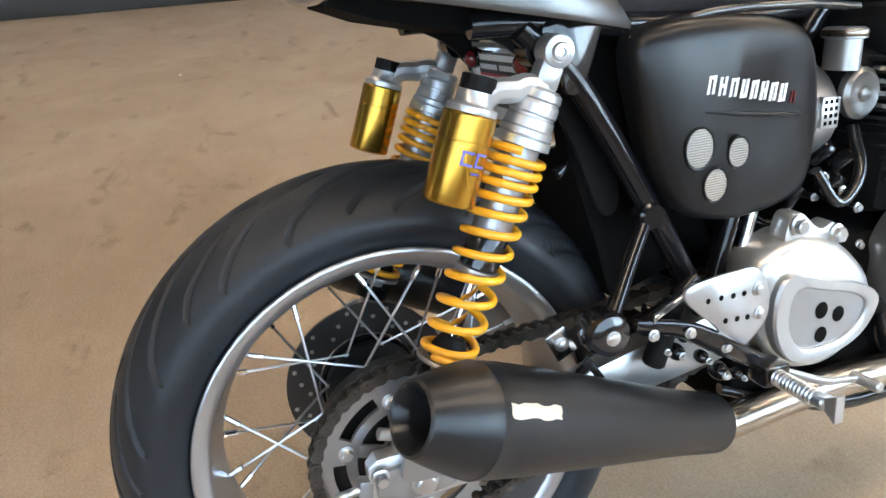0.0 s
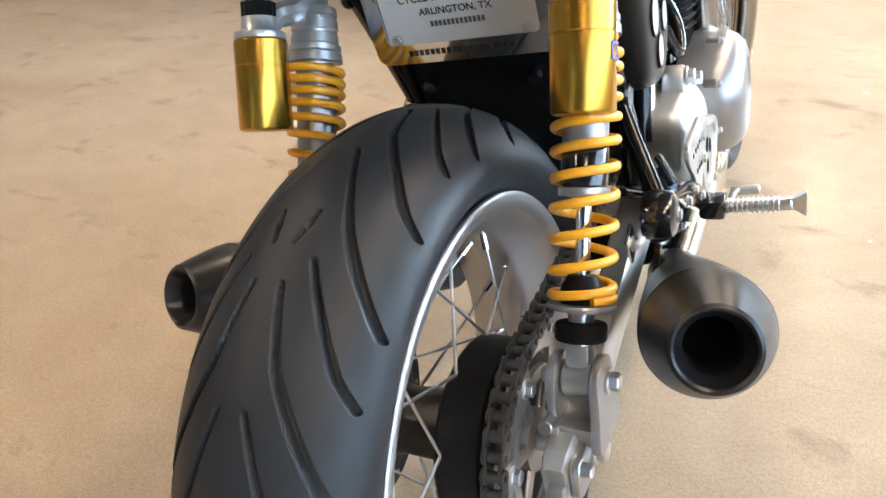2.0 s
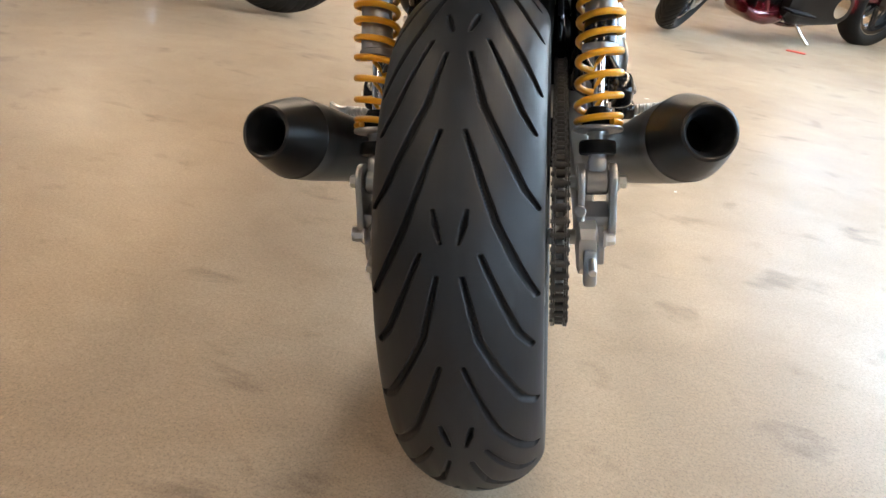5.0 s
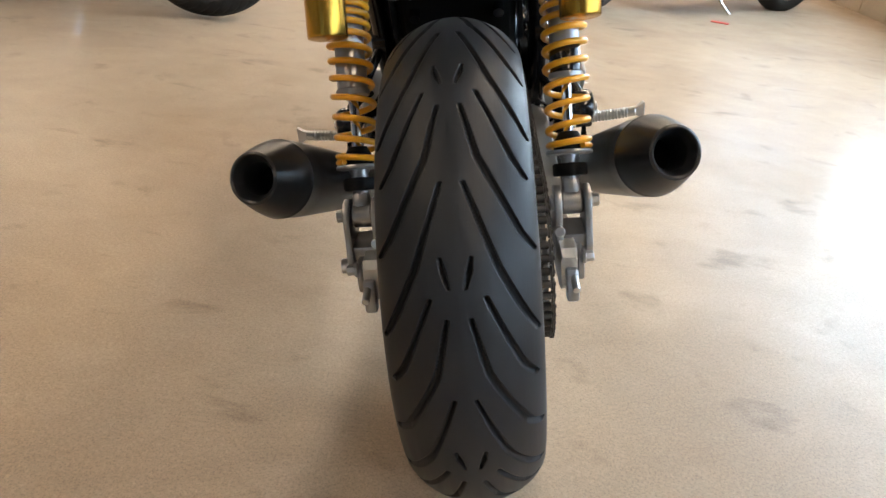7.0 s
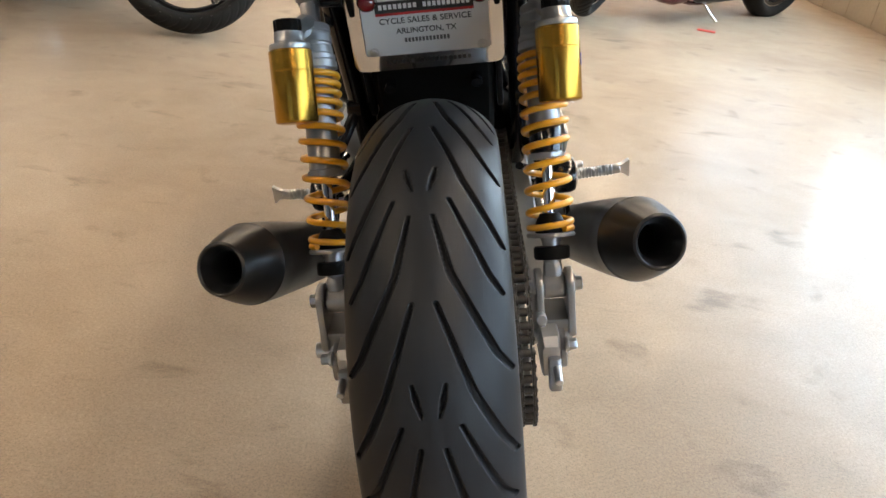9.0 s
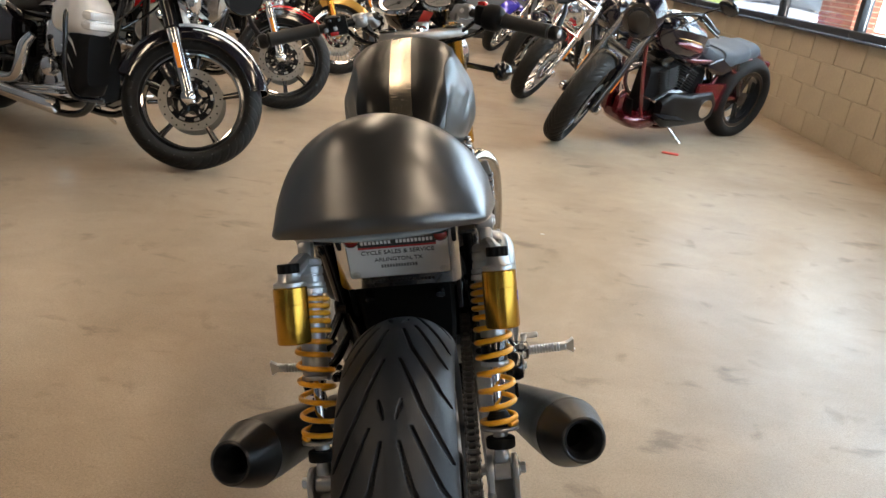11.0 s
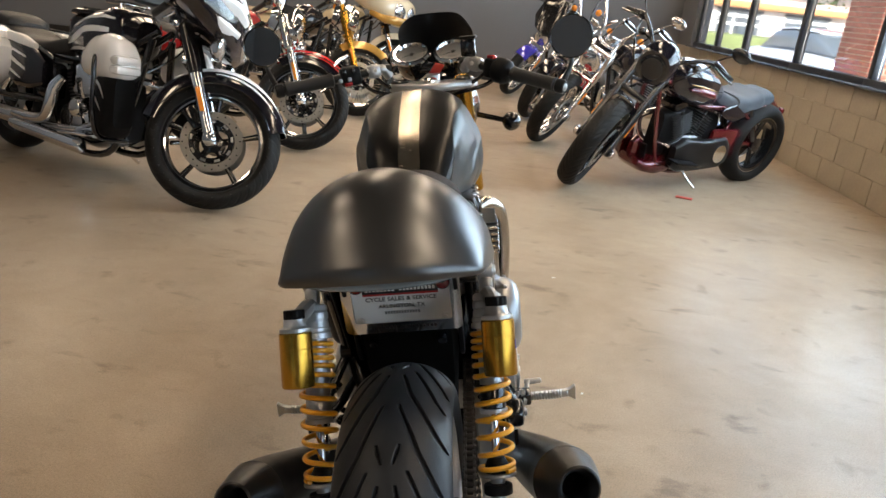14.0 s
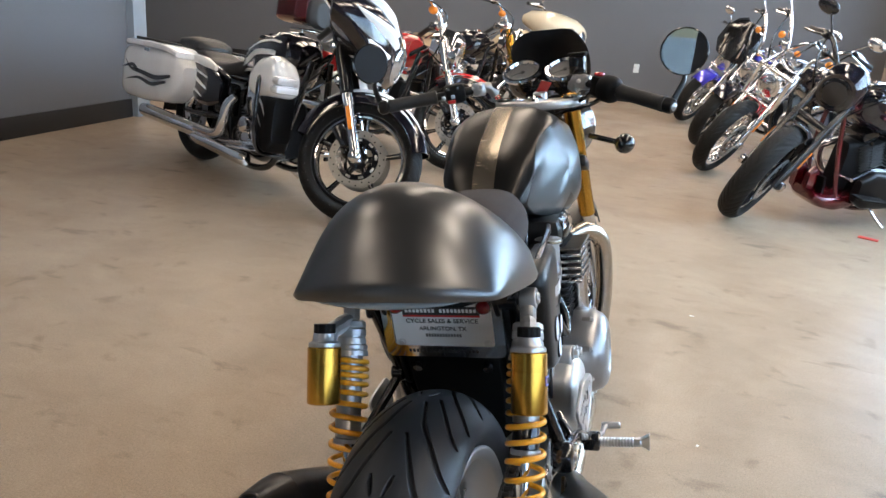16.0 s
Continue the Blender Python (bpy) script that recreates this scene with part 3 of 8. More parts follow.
def tyre_mesh(radius, half, bead, grooves=None, n_round=240, n_cross=26, fine_rear=False):
    """A tyre round the x axis at the origin; grooves(s, x) gives the depth cut into the tread."""
    t = np.linspace(-1, 1, n_cross)
    key = [-1, -0.93, -0.80, -0.62, -0.42, -0.2, 0, 0.2, 0.42, 0.62, 0.80, 0.93, 1]
    xs = np.interp(t, key, np.array([-0.64, -0.72, -0.99, -0.955, -0.73, -0.38, 0, 0.38, 0.73, 0.955, 0.99, 0.72, 0.64]) * half)
    drop = radius - bead
    rs = radius - np.interp(t, key, np.array([1.0, 0.95, 0.74, 0.50, 0.245, 0.062, 0, 0.062, 0.245, 0.50, 0.74, 0.95, 1.0])) * drop
    # round the profile off
    for _ in range(max(1, n_cross // 14) if n_cross < 60 else (n_cross // 12) ** 2 // 2):
        xs[1:-1] = (xs[:-2] + 2 * xs[1:-1] + xs[2:]) / 4
        rs[1:-1] = (rs[:-2] + 2 * rs[1:-1] + rs[2:]) / 4
    ang = np.linspace(0, 2 * math.pi, n_round, endpoint=False)
    if fine_rear:
        # fine steps over the upper and rear part, coarse ones below the bike
        fine = n_round - 120
        ang = np.concatenate([np.linspace(radians(-78), radians(118), fine, endpoint=False), np.linspace(radians(118), radians(282), 120, endpoint=False)])
    A, X = np.meshgrid(ang, xs, indexing="ij")
    Rr = np.tile(rs, (n_round, 1))
    if grooves is not None:
        cut = grooves(A, X) * (np.abs(t) < 0.74)
        Rr = Rr - cut
    co = np.stack([X, -Rr * np.cos(A), Rr * np.sin(A)], -1).reshape(-1, 3)
    i, j = np.meshgrid(np.arange(n_round), np.arange(n_cross - 1), indexing="ij")
    a = i * n_cross + j
    b = ((i + 1) % n_round) * n_cross + j
    quads = np.stack([a, a + 1, b + 1, b], -1).reshape(-1, 4)
    me = bpy.data.meshes.new("tyre")
    me.from_pydata(co.tolist(), [], quads.tolist())
    me.polygons.foreach_set("use_smooth", [True] * len(me.polygons))
    me.update()
    return me


def tread(A, X):
    """Sport tyre pattern: pairs of short sipes and long bent grooves that sweep to the shoulders (angle in degrees down from the sipes, millimetres)."""
    deg = np.degrees(A) % 360
    depth = np.zeros_like(A)
    x = np.abs(X) * 1000
    rmm = R_W * 1000 * math.pi / 180
    lines = [[(15, 0.0, 1.0), (12.5, 2.3, 2.5), (8, 5.3, 0.8)],
             [(27, 7.2, 1.6), (59, 21.1, 2.7), (71, 24.5, 2.4)],
             [(11.5, 10.9, 1.6), (25, 21.5, 2.8), (63, 35.7, 3.0), (75, 38.6, 2.5)],
             [(11, 26.7, 1.6), (40, 42.0, 2.8), (59, 49.2, 3.0), (75, 54.9, 2.5)]]
    for k in range(9):
        top = 109.2 - 40.0 * k
        for line in lines:
            for (x0, d0, w0), (x1, d1, w1) in zip(line, line[1:]):
                rel = ((top - deg + 180) % 360) - 180
                px, py = x, rel * rmm
                ax, ay, bx, by = x0, d0 * rmm, x1, d1 * rmm
                dx, dy = bx - ax, by - ay
                t = np.clip(((px - ax) * dx + (py - ay) * dy) / (dx * dx + dy * dy), 0, 1)
                dist = np.hypot(px - ax - t * dx, py - ay - t * dy)
                wide = w0 + (w1 - w0) * t
                cut = np.clip((wide + 0.75 - dist) / 1.45, 0, 1)
                depth = np.maximum(depth, 0.0070 * cut * cut * (3 - 2 * cut))
    return depth


tyre_me = tyre_mesh(R_W, 0.0858, 0.2250, tread, 1900, 270, True)
tyre_me.materials.append(M["rubber"])
rear_wheel = new("rear_wheel")
rear_wheel.parent = bike
rear_wheel.location = C_R
tyre = new("tyre", tyre_me)
tyre.parent = rear_wheel
tyre.location.x = -0.0022
tagged(tyre, "black road tyre with long bent tread grooves")
# raised lettering stands on the tyre wall as plain bars
for a0 in (58, 236):
    for k in range(7):
        a = radians(a0 + 2.6 * k)
        r = 0.256
        part("sidewall_mark", rbox((0.0765, -r * math.cos(a), r * math.sin(a)), (0.0016, 0.0075, 0.011), 0.0003, (math.degrees(-a) + 90, 0, 0), 1), "side_rubber", rear_wheel)
ax_x = Vector((1, 0, 0))
half_out = [(0.2385, 0.0600), (0.2412, 0.0645), (0.2414, 0.0668), (0.2400, 0.0688), (0.2360, 0.0694), (0.2235, 0.0640), (0.2200, 0.0605), (0.2165, 0.0400), (0.2070, 0.0230), (0.2030, 0.0100)]
half_out = [(0.958 * r, x) for r, x in half_out]
half_in = [(0.2270, 0.0560), (0.2225, 0.0400), (0.2130, 0.0220), (0.2090, 0.0100)]
half_in = [(0.958 * r, x) for r, x in half_in]
rim_line = half_out + [(r, -x) for r, x in reversed(half_out)] + [(r, -x) for r, x in half_in] + [(r, x) for r, x in reversed(half_in)] + half_out[:1]
part("rim", lathe(rim_line, (0, 0, 0), ax_x, 160, cap=False), "rim_alu", rear_wheel, "satin aluminium rim", 50)
part("hub", lathe([(0.020, -0.085), (0.062, -0.082), (0.062, -0.070), (0.040, -0.064), (0.034, -0.040), (0.036, 0.010), (0.060, 0.024), (0.089, 0.030), (0.093, 0.034), (0.093, 0.072), (0.088, 0.077), (0.030, 0.079)], (0, 0, 0), ax_x, 64), "satin_black", rear_wheel, "black wheel hub with cush drive drum", 30)
part("brake_disc", lathe([(0.068, -0.098), (0.110, -0.098), (0.110, -0.093), (0.068, -0.093), (0.068, -0.098)], (0, 0, 0), ax_x, 64, cap=False), "disc_dark", rear_wheel)
# bright caps stand in for the lit floor seen through the holes
for k in range(36):
    a = 2 * math.pi * k / 36
    r = 0.080 + 0.011 * (k % 3)
    part("disc_hole", lathe([(0.0030, -0.0984), (0.0030, -0.0926)], (0, -r * math.cos(a), r * math.sin(a)), ax_x, 10), "brushed", rear_wheel)
part("disc_carrier", lathe([(0.030, -0.094), (0.066, -0.094), (0.066, -0.088), (0.030, -0.088)], (0, 0, 0), ax_x, 40), "gloss_black", rear_wheel)
for k in range(32):
    side = 1 if k % 2 else -1
    swing = 1 if (k // 2) % 2 else -1
    a = 2 * math.pi * (k + 0.5) / 32
    b = a + swing * radians(38)
    rh = 0.088 if side > 0 else 0.058
    hx = 0.040 if side > 0 else -0.072
    p0 = Vector((hx, -rh * math.cos(b), rh * math.sin(b)))
    p1 = Vector((side * 0.014, -0.1955 * math.cos(a), 0.1955 * math.sin(a)))
    sp = part("spoke", rod(p0, p1, 0.0017, 8), "steel", rear_wheel)
    d = (p1 - p0).normalized()
    part("spoke_nipple", rod(p1 - d * 0.020, p1 - d * 0.001, 0.0034, 8, bevel=0.001), "chrome", rear_wheel)
part("axle", rod((-0.175, 0, 0), (0.150, 0, 0), 0.010, 20), "steel", rear_wheel)
# sprocket: toothed ring with slots between five arms
spr = bmesh.new()
SX0, SX1 = 0.0915, 0.0970
NT = 42


def sector(bm, r0, r1, a0, a1, x0, x1, steps):
    """A flat ring sector round the x axis."""
    lo0, lo1, hi0, hi1 = [], [], [], []
    for k in range(steps + 1):
        a = a0 + (a1 - a0) * k / steps
        c, s = -math.cos(a), math.sin(a)
        lo0.append(bm.verts.new((x0, r0 * c, r0 * s)))
        lo1.append(bm.verts.new((x0, r1 * c, r1 * s)))
        hi0.append(bm.verts.new((x1, r0 * c, r0 * s)))
        hi1.append(bm.verts.new((x1, r1 * c, r1 * s)))
    for k in range(steps):
        for q in ((lo0, lo1), (hi0, hi1), (lo0, hi0), (lo1, hi1)):
            bm.faces.new((q[0][k], q[0][k + 1], q[1][k + 1], q[1][k]))
    for k in (0, steps):
        bm.faces.new((lo0[k], lo1[k], hi1[k], hi0[k]))


for k in range(NT):
    a = 2 * math.pi * k / NT
    ring = []
    for da, r in ((-0.5, 0.0995), (-0.22, 0.1015), (-0.09, 0.1085), (0.09, 0.1085), (0.22, 0.1015), (0.5, 0.0995)):
        b = a + da * 2 * math.pi / NT
        ring.append((-r * math.cos(b), r * math.sin(b)))
    b0, b1 = a - math.pi / NT, a + math.pi / NT
    prism(ring + [(-0.094 * math.cos(b1), 0.094 * math.sin(b1)), (-0.094 * math.cos(b0), 0.094 * math.sin(b0))], SX0, SX1, "x", 0, spr)
sector(spr, 0.0865, 0.094, 0, 2 * math.pi, SX0, SX1, 84)
sector(spr, 0.060, 0.0715, 0, 2 * math.pi, SX0, SX1, 64)
for k in range(6):
    a = 2 * math.pi * (k + 0.3) / 6
    sector(spr, 0.0715, 0.0865, a - 0.19, a + 0.19, SX0, SX1, 6)
part("sprocket", spr, "satin_alu", rear_wheel, "silver chain sprocket with slots")
for k in range(6):
    a = 2 * math.pi * (k + 0.3) / 6
    part("sprocket_bolt", bolt((SX1, -0.0735 * math.cos(a), 0.0735 * math.sin(a)), ax_x, 0.0068, 0.008), "steel", rear_wheel)
    part("carrier_web", rbox((0.0905, -0.040 * math.cos(a), 0.040 * math.sin(a)), (0.006, 0.044, 0.016), 0.004, (-math.degrees(a) + 180, 0, 0)), "satin_alu", rear_wheel)
part("carrier_hub", lathe([(0.012, 0.086), (0.030, 0.086), (0.030, 0.094), (0.012, 0.095)], (0, 0, 0), ax_x, 32), "satin_alu", rear_wheel)

# ---- chain ----
chain = new("drive_chain")
chain.parent = bike
FC, FR, RR, PITCH, CX = Vector((0.485, 0.415)), 0.0405, 0.1062, 0.015875, 0.094
RC = Vector((0.0, R_W))
dvec = FC - RC
dist, base_a = dvec.length, math.atan2(dvec.y, dvec.x)
off = math.asin((RR - FR) / dist)
up_a, lo_a = base_a + math.pi / 2 - off, base_a - math.pi / 2 + off
run = dist * math.cos(off)
path = []
n_run = int(run / PITCH)
ur, uf = RC + RR * Vector((math.cos(up_a), math.sin(up_a))), FC + FR * Vector((math.cos(up_a), math.sin(up_a)))
lr, lf = RC + RR * Vector((math.cos(lo_a), math.sin(lo_a))), FC + FR * Vector((math.cos(lo_a), math.sin(lo_a)))
segs = [("l", ur, uf, run), ("a", FC, FR, up_a, lo_a, FR * (up_a - lo_a)), ("l", lf, lr, run), ("a", RC, RR, lo_a, up_a - 2 * math.pi, RR * (lo_a - up_a + 2 * math.pi))]
total = sum(s[-1] for s in segs)
n_links = round(total / PITCH)
step = total / n_links


def chain_at(s):
    s %= total
    for g in segs:
        if s <= g[-1]:
            if g[0] == "l":
                q = g[1].lerp(g[2], s / g[-1])
                sag = -0.006 * math.sin(math.pi * s / g[-1])
                return Vector((q.x, q.y + sag))
            a = g[3] + (g[4] - g[3]) * s / g[-1]
            return g[1] + g[2] * Vector((math.cos(a), math.sin(a)))
        s -= g[-1]


def link_outline(h0, h1):
    out = []
    for k in range(9):
        a = math.pi / 2 + math.pi * k / 8
        out.append((-PITCH / 2 + h0 * math.cos(a), h0 * math.sin(a)))
    out.append((0, -h1))
    for k in range(9):
        a = -math.pi / 2 + math.pi * k / 8
        out.append((PITCH / 2 + h0 * math.cos(a), h0 * math.sin(a)))
    out.append((0, h1))
    return out


def link_mesh(x_in, x_out, roller):
    bm = bmesh.new()
    for s in (-1, 1):
        prism(link_outline(0.0072, 0.0052), min(s * x_in, s * x_out), max(s * x_in, s * x_out), "x", 0.0, bm)
    for e in (-1, 1):
        if roller:
            lathe([(0.0051, -0.0048), (0.0051, 0.0048)], (0, e * PITCH / 2, 0), ax_x, 12, bm)
        else:
            lathe([(0.0027, -0.0112), (0.0027, 0.0112)], (0, e * PITCH / 2, 0), ax_x, 10, bm)
    return bm


inner_link = shared("link", link_mesh(0.0052, 0.0073, True), "chain")
outer_link = shared("link", link_mesh(0.0078, 0.0098, False), "chain")
for k in range(n_links):
    a, b = chain_at(k * step), chain_at((k + 1) * step)
    mid, ang = (a + b) / 2, math.degrees(math.atan2(b.y - a.y, b.x - a.x))
    piece("link", inner_link if k % 2 else outer_link, chain, pose(CX, mid.x, mid.y, ang))
# front sprocket
part("front_sprocket", lathe([(0.012, 0.0905), (0.037, 0.0905), (0.037, 0.0975), (0.012, 0.0975)], (0, FC.x, FC.y), ax_x, 32), "chain_dark", bike)

# ---- swing arm ----
arm = new("swing_arm")
arm.parent = bike
for s in (1, -1):
    rings = []
    for y, z, h, w in ((-0.055, 0.316, 0.020, 0.010), (-0.045, 0.315, 0.030, 0.012), (0.05, 0.316, 0.030, 0.0125), (0.12, 0.335, 0.026, 0.0135), (0.25, 0.362, 0.028, 0.016), (0.40, 0.385, 0.032, 0.018), (0.50, 0.392, 0.034, 0.018)):
        xc = 0.127 - 0.012 * max(0, y) / 0.5
        rings.append([Vector((s * (xc + w * a), y, z + h * b)) for a, b in ((-1, -0.8), (-0.8, -1), (0.8, -1), (1, -0.8), (1, 0.8), (0.8, 1), (-0.8, 1), (-1, 0.8))])
    part("beam", loft(rings), "cast", arm, "silver cast swing arm beam", 30)
    # axle block, adjuster and clevis that carries the shock
    part("axle_block", prism(smooth_poly([(-0.04, 0.296), (0.030, 0.297), (0.038, 0.315), (0.030, 0.334), (-0.04, 0.335), (-0.050, 0.315)], 4), s * 0.139 if s > 0 else -0.147, s * 0.147 if s > 0 else -0.139, "x", 0.002), "satin_alu", arm)
    part("axle_nut", bolt((s * 0.147, 0, R_W), (s, 0, 0), 0.0115, 0.012), "steel", arm)
    part("chain_adjuster", rbox((s * 0.130, -0.062, 0.302), (0.016, 0.018, 0.044), 0.004, (-14, 0, 0)), "satin_alu", arm)
    part("adjuster_bolt", rod((s * 0.132, -0.055, 0.315), (s * 0.132, -0.092, 0.310), 0.005, 12, bevel=0.001), "steel", arm)
    part("adjuster_clamp", bolt((s * 0.145, -0.045, 0.332), (s, 0, 0), 0.007, 0.014), "steel", arm)
    part("pinch_bolt", rod((s * 0.118, -0.037, 0.364), (s * 0.118, -0.010, 0.354), 0.0068, 14, bevel=0.001), "steel", arm)
    bm = bmesh.new()
    for e in (-1, 1):
        prism(smooth_poly([(-0.012, 0.397), (0.008, 0.407), (0.030, 0.397), (0.038, 0.362), (0.042, 0.327), (-0.022, 0.327), (-0.019, 0.362)], 4), s * 0.138 + e * 0.019 - 0.0045, s * 0.138 + e * 0.019 + 0.0045, "x", 0.0015, bm)
    rbox((s * 0.138, 0.008, 0.340), (0.044, 0.052, 0.020), 0.004, (0, 0, 0), 2, bm)
    part("shock_clevis", bm, "satin_alu", arm)
    part("clevis_bolt", bolt((s * 0.1615, 0.011, 0.384), (s, 0, 0), 0.0085, 0.012), "steel", arm)
    part("clevis_nut", bolt((s * 0.1145, 0.011, 0.384), (-s, 0, 0), 0.0080, 0.010), "steel", arm)
part("pivot_tube", rod((-0.13, 0.50, 0.392), (0.13, 0.50, 0.392), 0.032, 24), "cast", arm)
part("cross_brace", rbox((0, 0.385, 0.385), (0.23, 0.05, 0.05), 0.012), "cast", arm)

# ---- rear shocks with piggyback reservoirs ----
E_LO, E_UP = Vector((0.138, 0.011, 0.384)), Vector((0.142, 0.173, 0.732))
AX = (E_UP - E_LO).normalized()
LEN = (E_UP - E_LO).length


def along(k):
    return E_LO + AX * k


def shock(s):
    sh = new("shock_absorber")
    sh.parent = bike
    tagged(sh, "gas shock with gold reservoir and yellow coil spring")

    def put(name, bm, m, label="", sharp=38):
        if s < 0:
            b2 = mirrored(bm)
            bm.free()
            bm = b2
        return part(name, bm, m, sh, label, sharp)

    def turned(prof, seg=32):
        return lathe(prof, E_LO, AX, seg)

    eye = lathe([(0.0100, -0.013), (0.0150, -0.012), (0.0160, -0.010), (0.0160, 0.010), (0.0150, 0.012), (0.0100, 0.013), (0.0100, -0.013)], E_UP, ax_x, 36, cap=False)
    rbox(along(LEN - 0.024), (0.022, 0.026, 0.030), 0.006, (-math.degrees(math.atan2(AX.y, AX.z)), 0, 0), 2, eye)
    put("upper_eye", eye, "satin_alu")
    put("eye_bush", lathe([(0.006, -0.012), (0.0108, -0.012), (0.0108, 0.012), (0.006, 0.012)], E_UP, ax_x, 24), "steel")
    put("upper_bolt", lathe([(0.0085, 0), (0.0090, 0.002), (0.0075, 0.0045), (0.0042, 0.0050), (0.0040, 0.0022), (0, 0.0020)], E_UP + Vector((0.012, 0, 0)), ax_x, 28), "steel")
    put("head", turned([(0.018, LEN - 0.036), (0.0222, LEN - 0.039), (0.0232, LEN - 0.046), (0.0214, LEN - 0.048), (0.0234, LEN - 0.051), (0.0238, LEN - 0.060), (0.0222, LEN - 0.0615), (0.0222, LEN - 0.0635), (0.0236, LEN - 0.065),
                             (0.0242, LEN - 0.074), (0.0262, LEN - 0.076), (0.0262, LEN - 0.081), (0.0246, LEN - 0.0825), (0.0272, LEN - 0.084), (0.0278, LEN - 0.092), (0.019, LEN - 0.093)]), "silver_paint", "silver machined shock head", 30)
    put("damper_body", turned([(0.0195, 0.203), (0.0195, LEN - 0.090), (0.010, LEN - 0.088)]), "satin_alu")
    put("damper_sleeve", turned([(0.0185, 0.165), (0.0202, 0.167), (0.0202, 0.200), (0.0185, 0.203)]), "gloss_black" if s > 0 else "satin_alu")
    put("damper_collar", turned([(0.010, 0.157), (0.0215, 0.158), (0.0222, 0.160), (0.0222, 0.165), (0.010, 0.166)]), "satin_alu")
    put("damper_rod", turned([(0.0066, 0.045), (0.0066, 0.160)], 20), "chrome")
    put("bump_stop", turned([(0.019, 0.066), (0.020, 0.070), (0.018, 0.080), (0.0125, 0.090), (0.008, 0.091)]), "plastic_black")
    put("spring_seat", turned([(0.008, 0.056), (0.013, 0.0565), (0.0135, 0.060), (0.0295, 0.061), (0.0305, 0.0635), (0.0295, 0.066), (0.008, 0.066)]), "satin_alu")
    put("adjuster_knob", lathe([(0.010, 0.032)] + [(0.021, 0.033), (0.0225, 0.035), (0.0225, 0.047), (0.021, 0.049), (0.010, 0.050)], E_LO, AX, 28), "plastic_black")
    low = turned([(0.011, 0.018), (0.0115, 0.058)], 24)
    lathe([(0.0145, -0.0135), (0.0165, -0.0115), (0.0165, 0.0115), (0.0145, 0.0135)], E_LO, ax_x, 28, low)
    rbox(along(0.018), (0.023, 0.024, 0.026), 0.006, (-math.degrees(math.atan2(AX.y, AX.z)), 0, 0), 2, low)
    put("lower_eye", low, "satin_alu")
    # coil: close turns above, wide turns below
    k0, k1 = 0.0705, LEN - 0.0965
    turns = 12.1
    m = frame_on(E_LO, AX)
    pts = []
    nn = int(turns * 28)
    for i in range(nn + 1):
        u = i / nn
        # share of the height climbed: flat ends, wide below, close above
        h = np.interp(u * turns, [0, 0.8, 1.3, 2.3, 3.3, 4.3, 5.3, 6.3, 7.3, 8.3, 9.3, 10.3, 11.3, 12.1], [0, 0.014, 0.055, 0.180, 0.305, 0.425, 0.535, 0.635, 0.722, 0.795, 0.857, 0.908, 0.960, 1.0])
        a = 2 * math.pi * turns * u + 2.2
        pts.append(m @ Vector((0.0262 * math.cos(a), 0.0262 * math.sin(a), k0 + (k1 - k0) * h)))
    put("coil_spring", tube(pts, 0.0042, 10, 1), "spring_yellow", "yellow painted coil spring", 60)
    # reservoir behind and outside the spring
    ru, rl = Vector((0.155, 0.080, 0.688)), Vector((0.155, 0.050, 0.608))
    ra = (ru - rl).normalized()
    rlen = (ru - rl).length
    put("reservoir", lathe([(0.0195, 0), (0.0244, 0.0015), (0.0253, 0.004), (0.0253, rlen - 0.026), (0.0249, rlen - 0.0255), (0.0249, rlen - 0.0245), (0.0253, rlen - 0.024), (0.0253, rlen - 0.002), (0.0228, rlen)], rl, ra, 48), "gold", "gold anodised gas reservoir", 30)
    put("reservoir_neck", lathe([(0.0238, 0), (0.0242, 0.002), (0.0236, 0.006), (0.0185, 0.008), (0.0172, 0.010), (0.0165, 0.020)], ru, ra, 36), "silver_paint")
    knob = bmesh.new()
    ring = []
    for k in range(48):
        r = 0.0164 if k % 4 < 2 else 0.0152
        ring.append((r * math.cos(2 * math.pi * k / 48), r * math.sin(2 * math.pi * k / 48)))
    mk = frame_on(ru + ra * 0.020, ra)
    prism(ring, 0, 0.014, "z", 0.001, knob, 1)
    bmesh.ops.transform(knob, matrix=mk, verts=knob.verts)
    put("reservoir_cap", knob, "plastic_black", "black knurled adjuster cap")
    bridge = tube([along(LEN - 0.036), along(LEN - 0.034) + Vector((0.004, -0.022, 0.003)), along(LEN - 0.034) + Vector((0.007, -0.034, 0.001)), ru + Vector((-0.004, 0.024, 0.016)), ru + ra * 0.007 + Vector((0, 0.004, 0))], [0.0125, 0.0128, 0.0130, 0.0130, 0.0150], 10, 3, flat=0.95)
    put("bridge", bridge, "silver_paint", "silver arm from shock head to reservoir", 25)
    if s > 0:
        # maker's mark on the outer face, as plain bars
        side = ra.cross(ax_x).normalized()
        for du, dv, w, h in ((0.052, 0.45, 0.012, 0.0022), (0.041, 0.45, 0.012, 0.0022), (0.0465, 0.62, 0.0022, 0.012), (0.052, -0.10, 0.012, 0.0022), (0.041, -0.10, 0.012, 0.0022), (0.0465, 0.07, 0.0022, 0.012), (0.034, 0.0, 0.010, 0.0020)):
            a = dv - 0.35
            n = (ax_x * math.cos(a) - side * math.sin(a))
            c = rl + ra * du + n * 0.0256
            mm = Matrix.Translation(c) @ Matrix((tuple(ra.cross(n)), tuple(ra), tuple(n))).transposed().to_4x4()
            b = rbox((0, 0, 0), (w, h, 0.0006), 0)
            bmesh.ops.transform(b, matrix=mm, verts=b.verts)
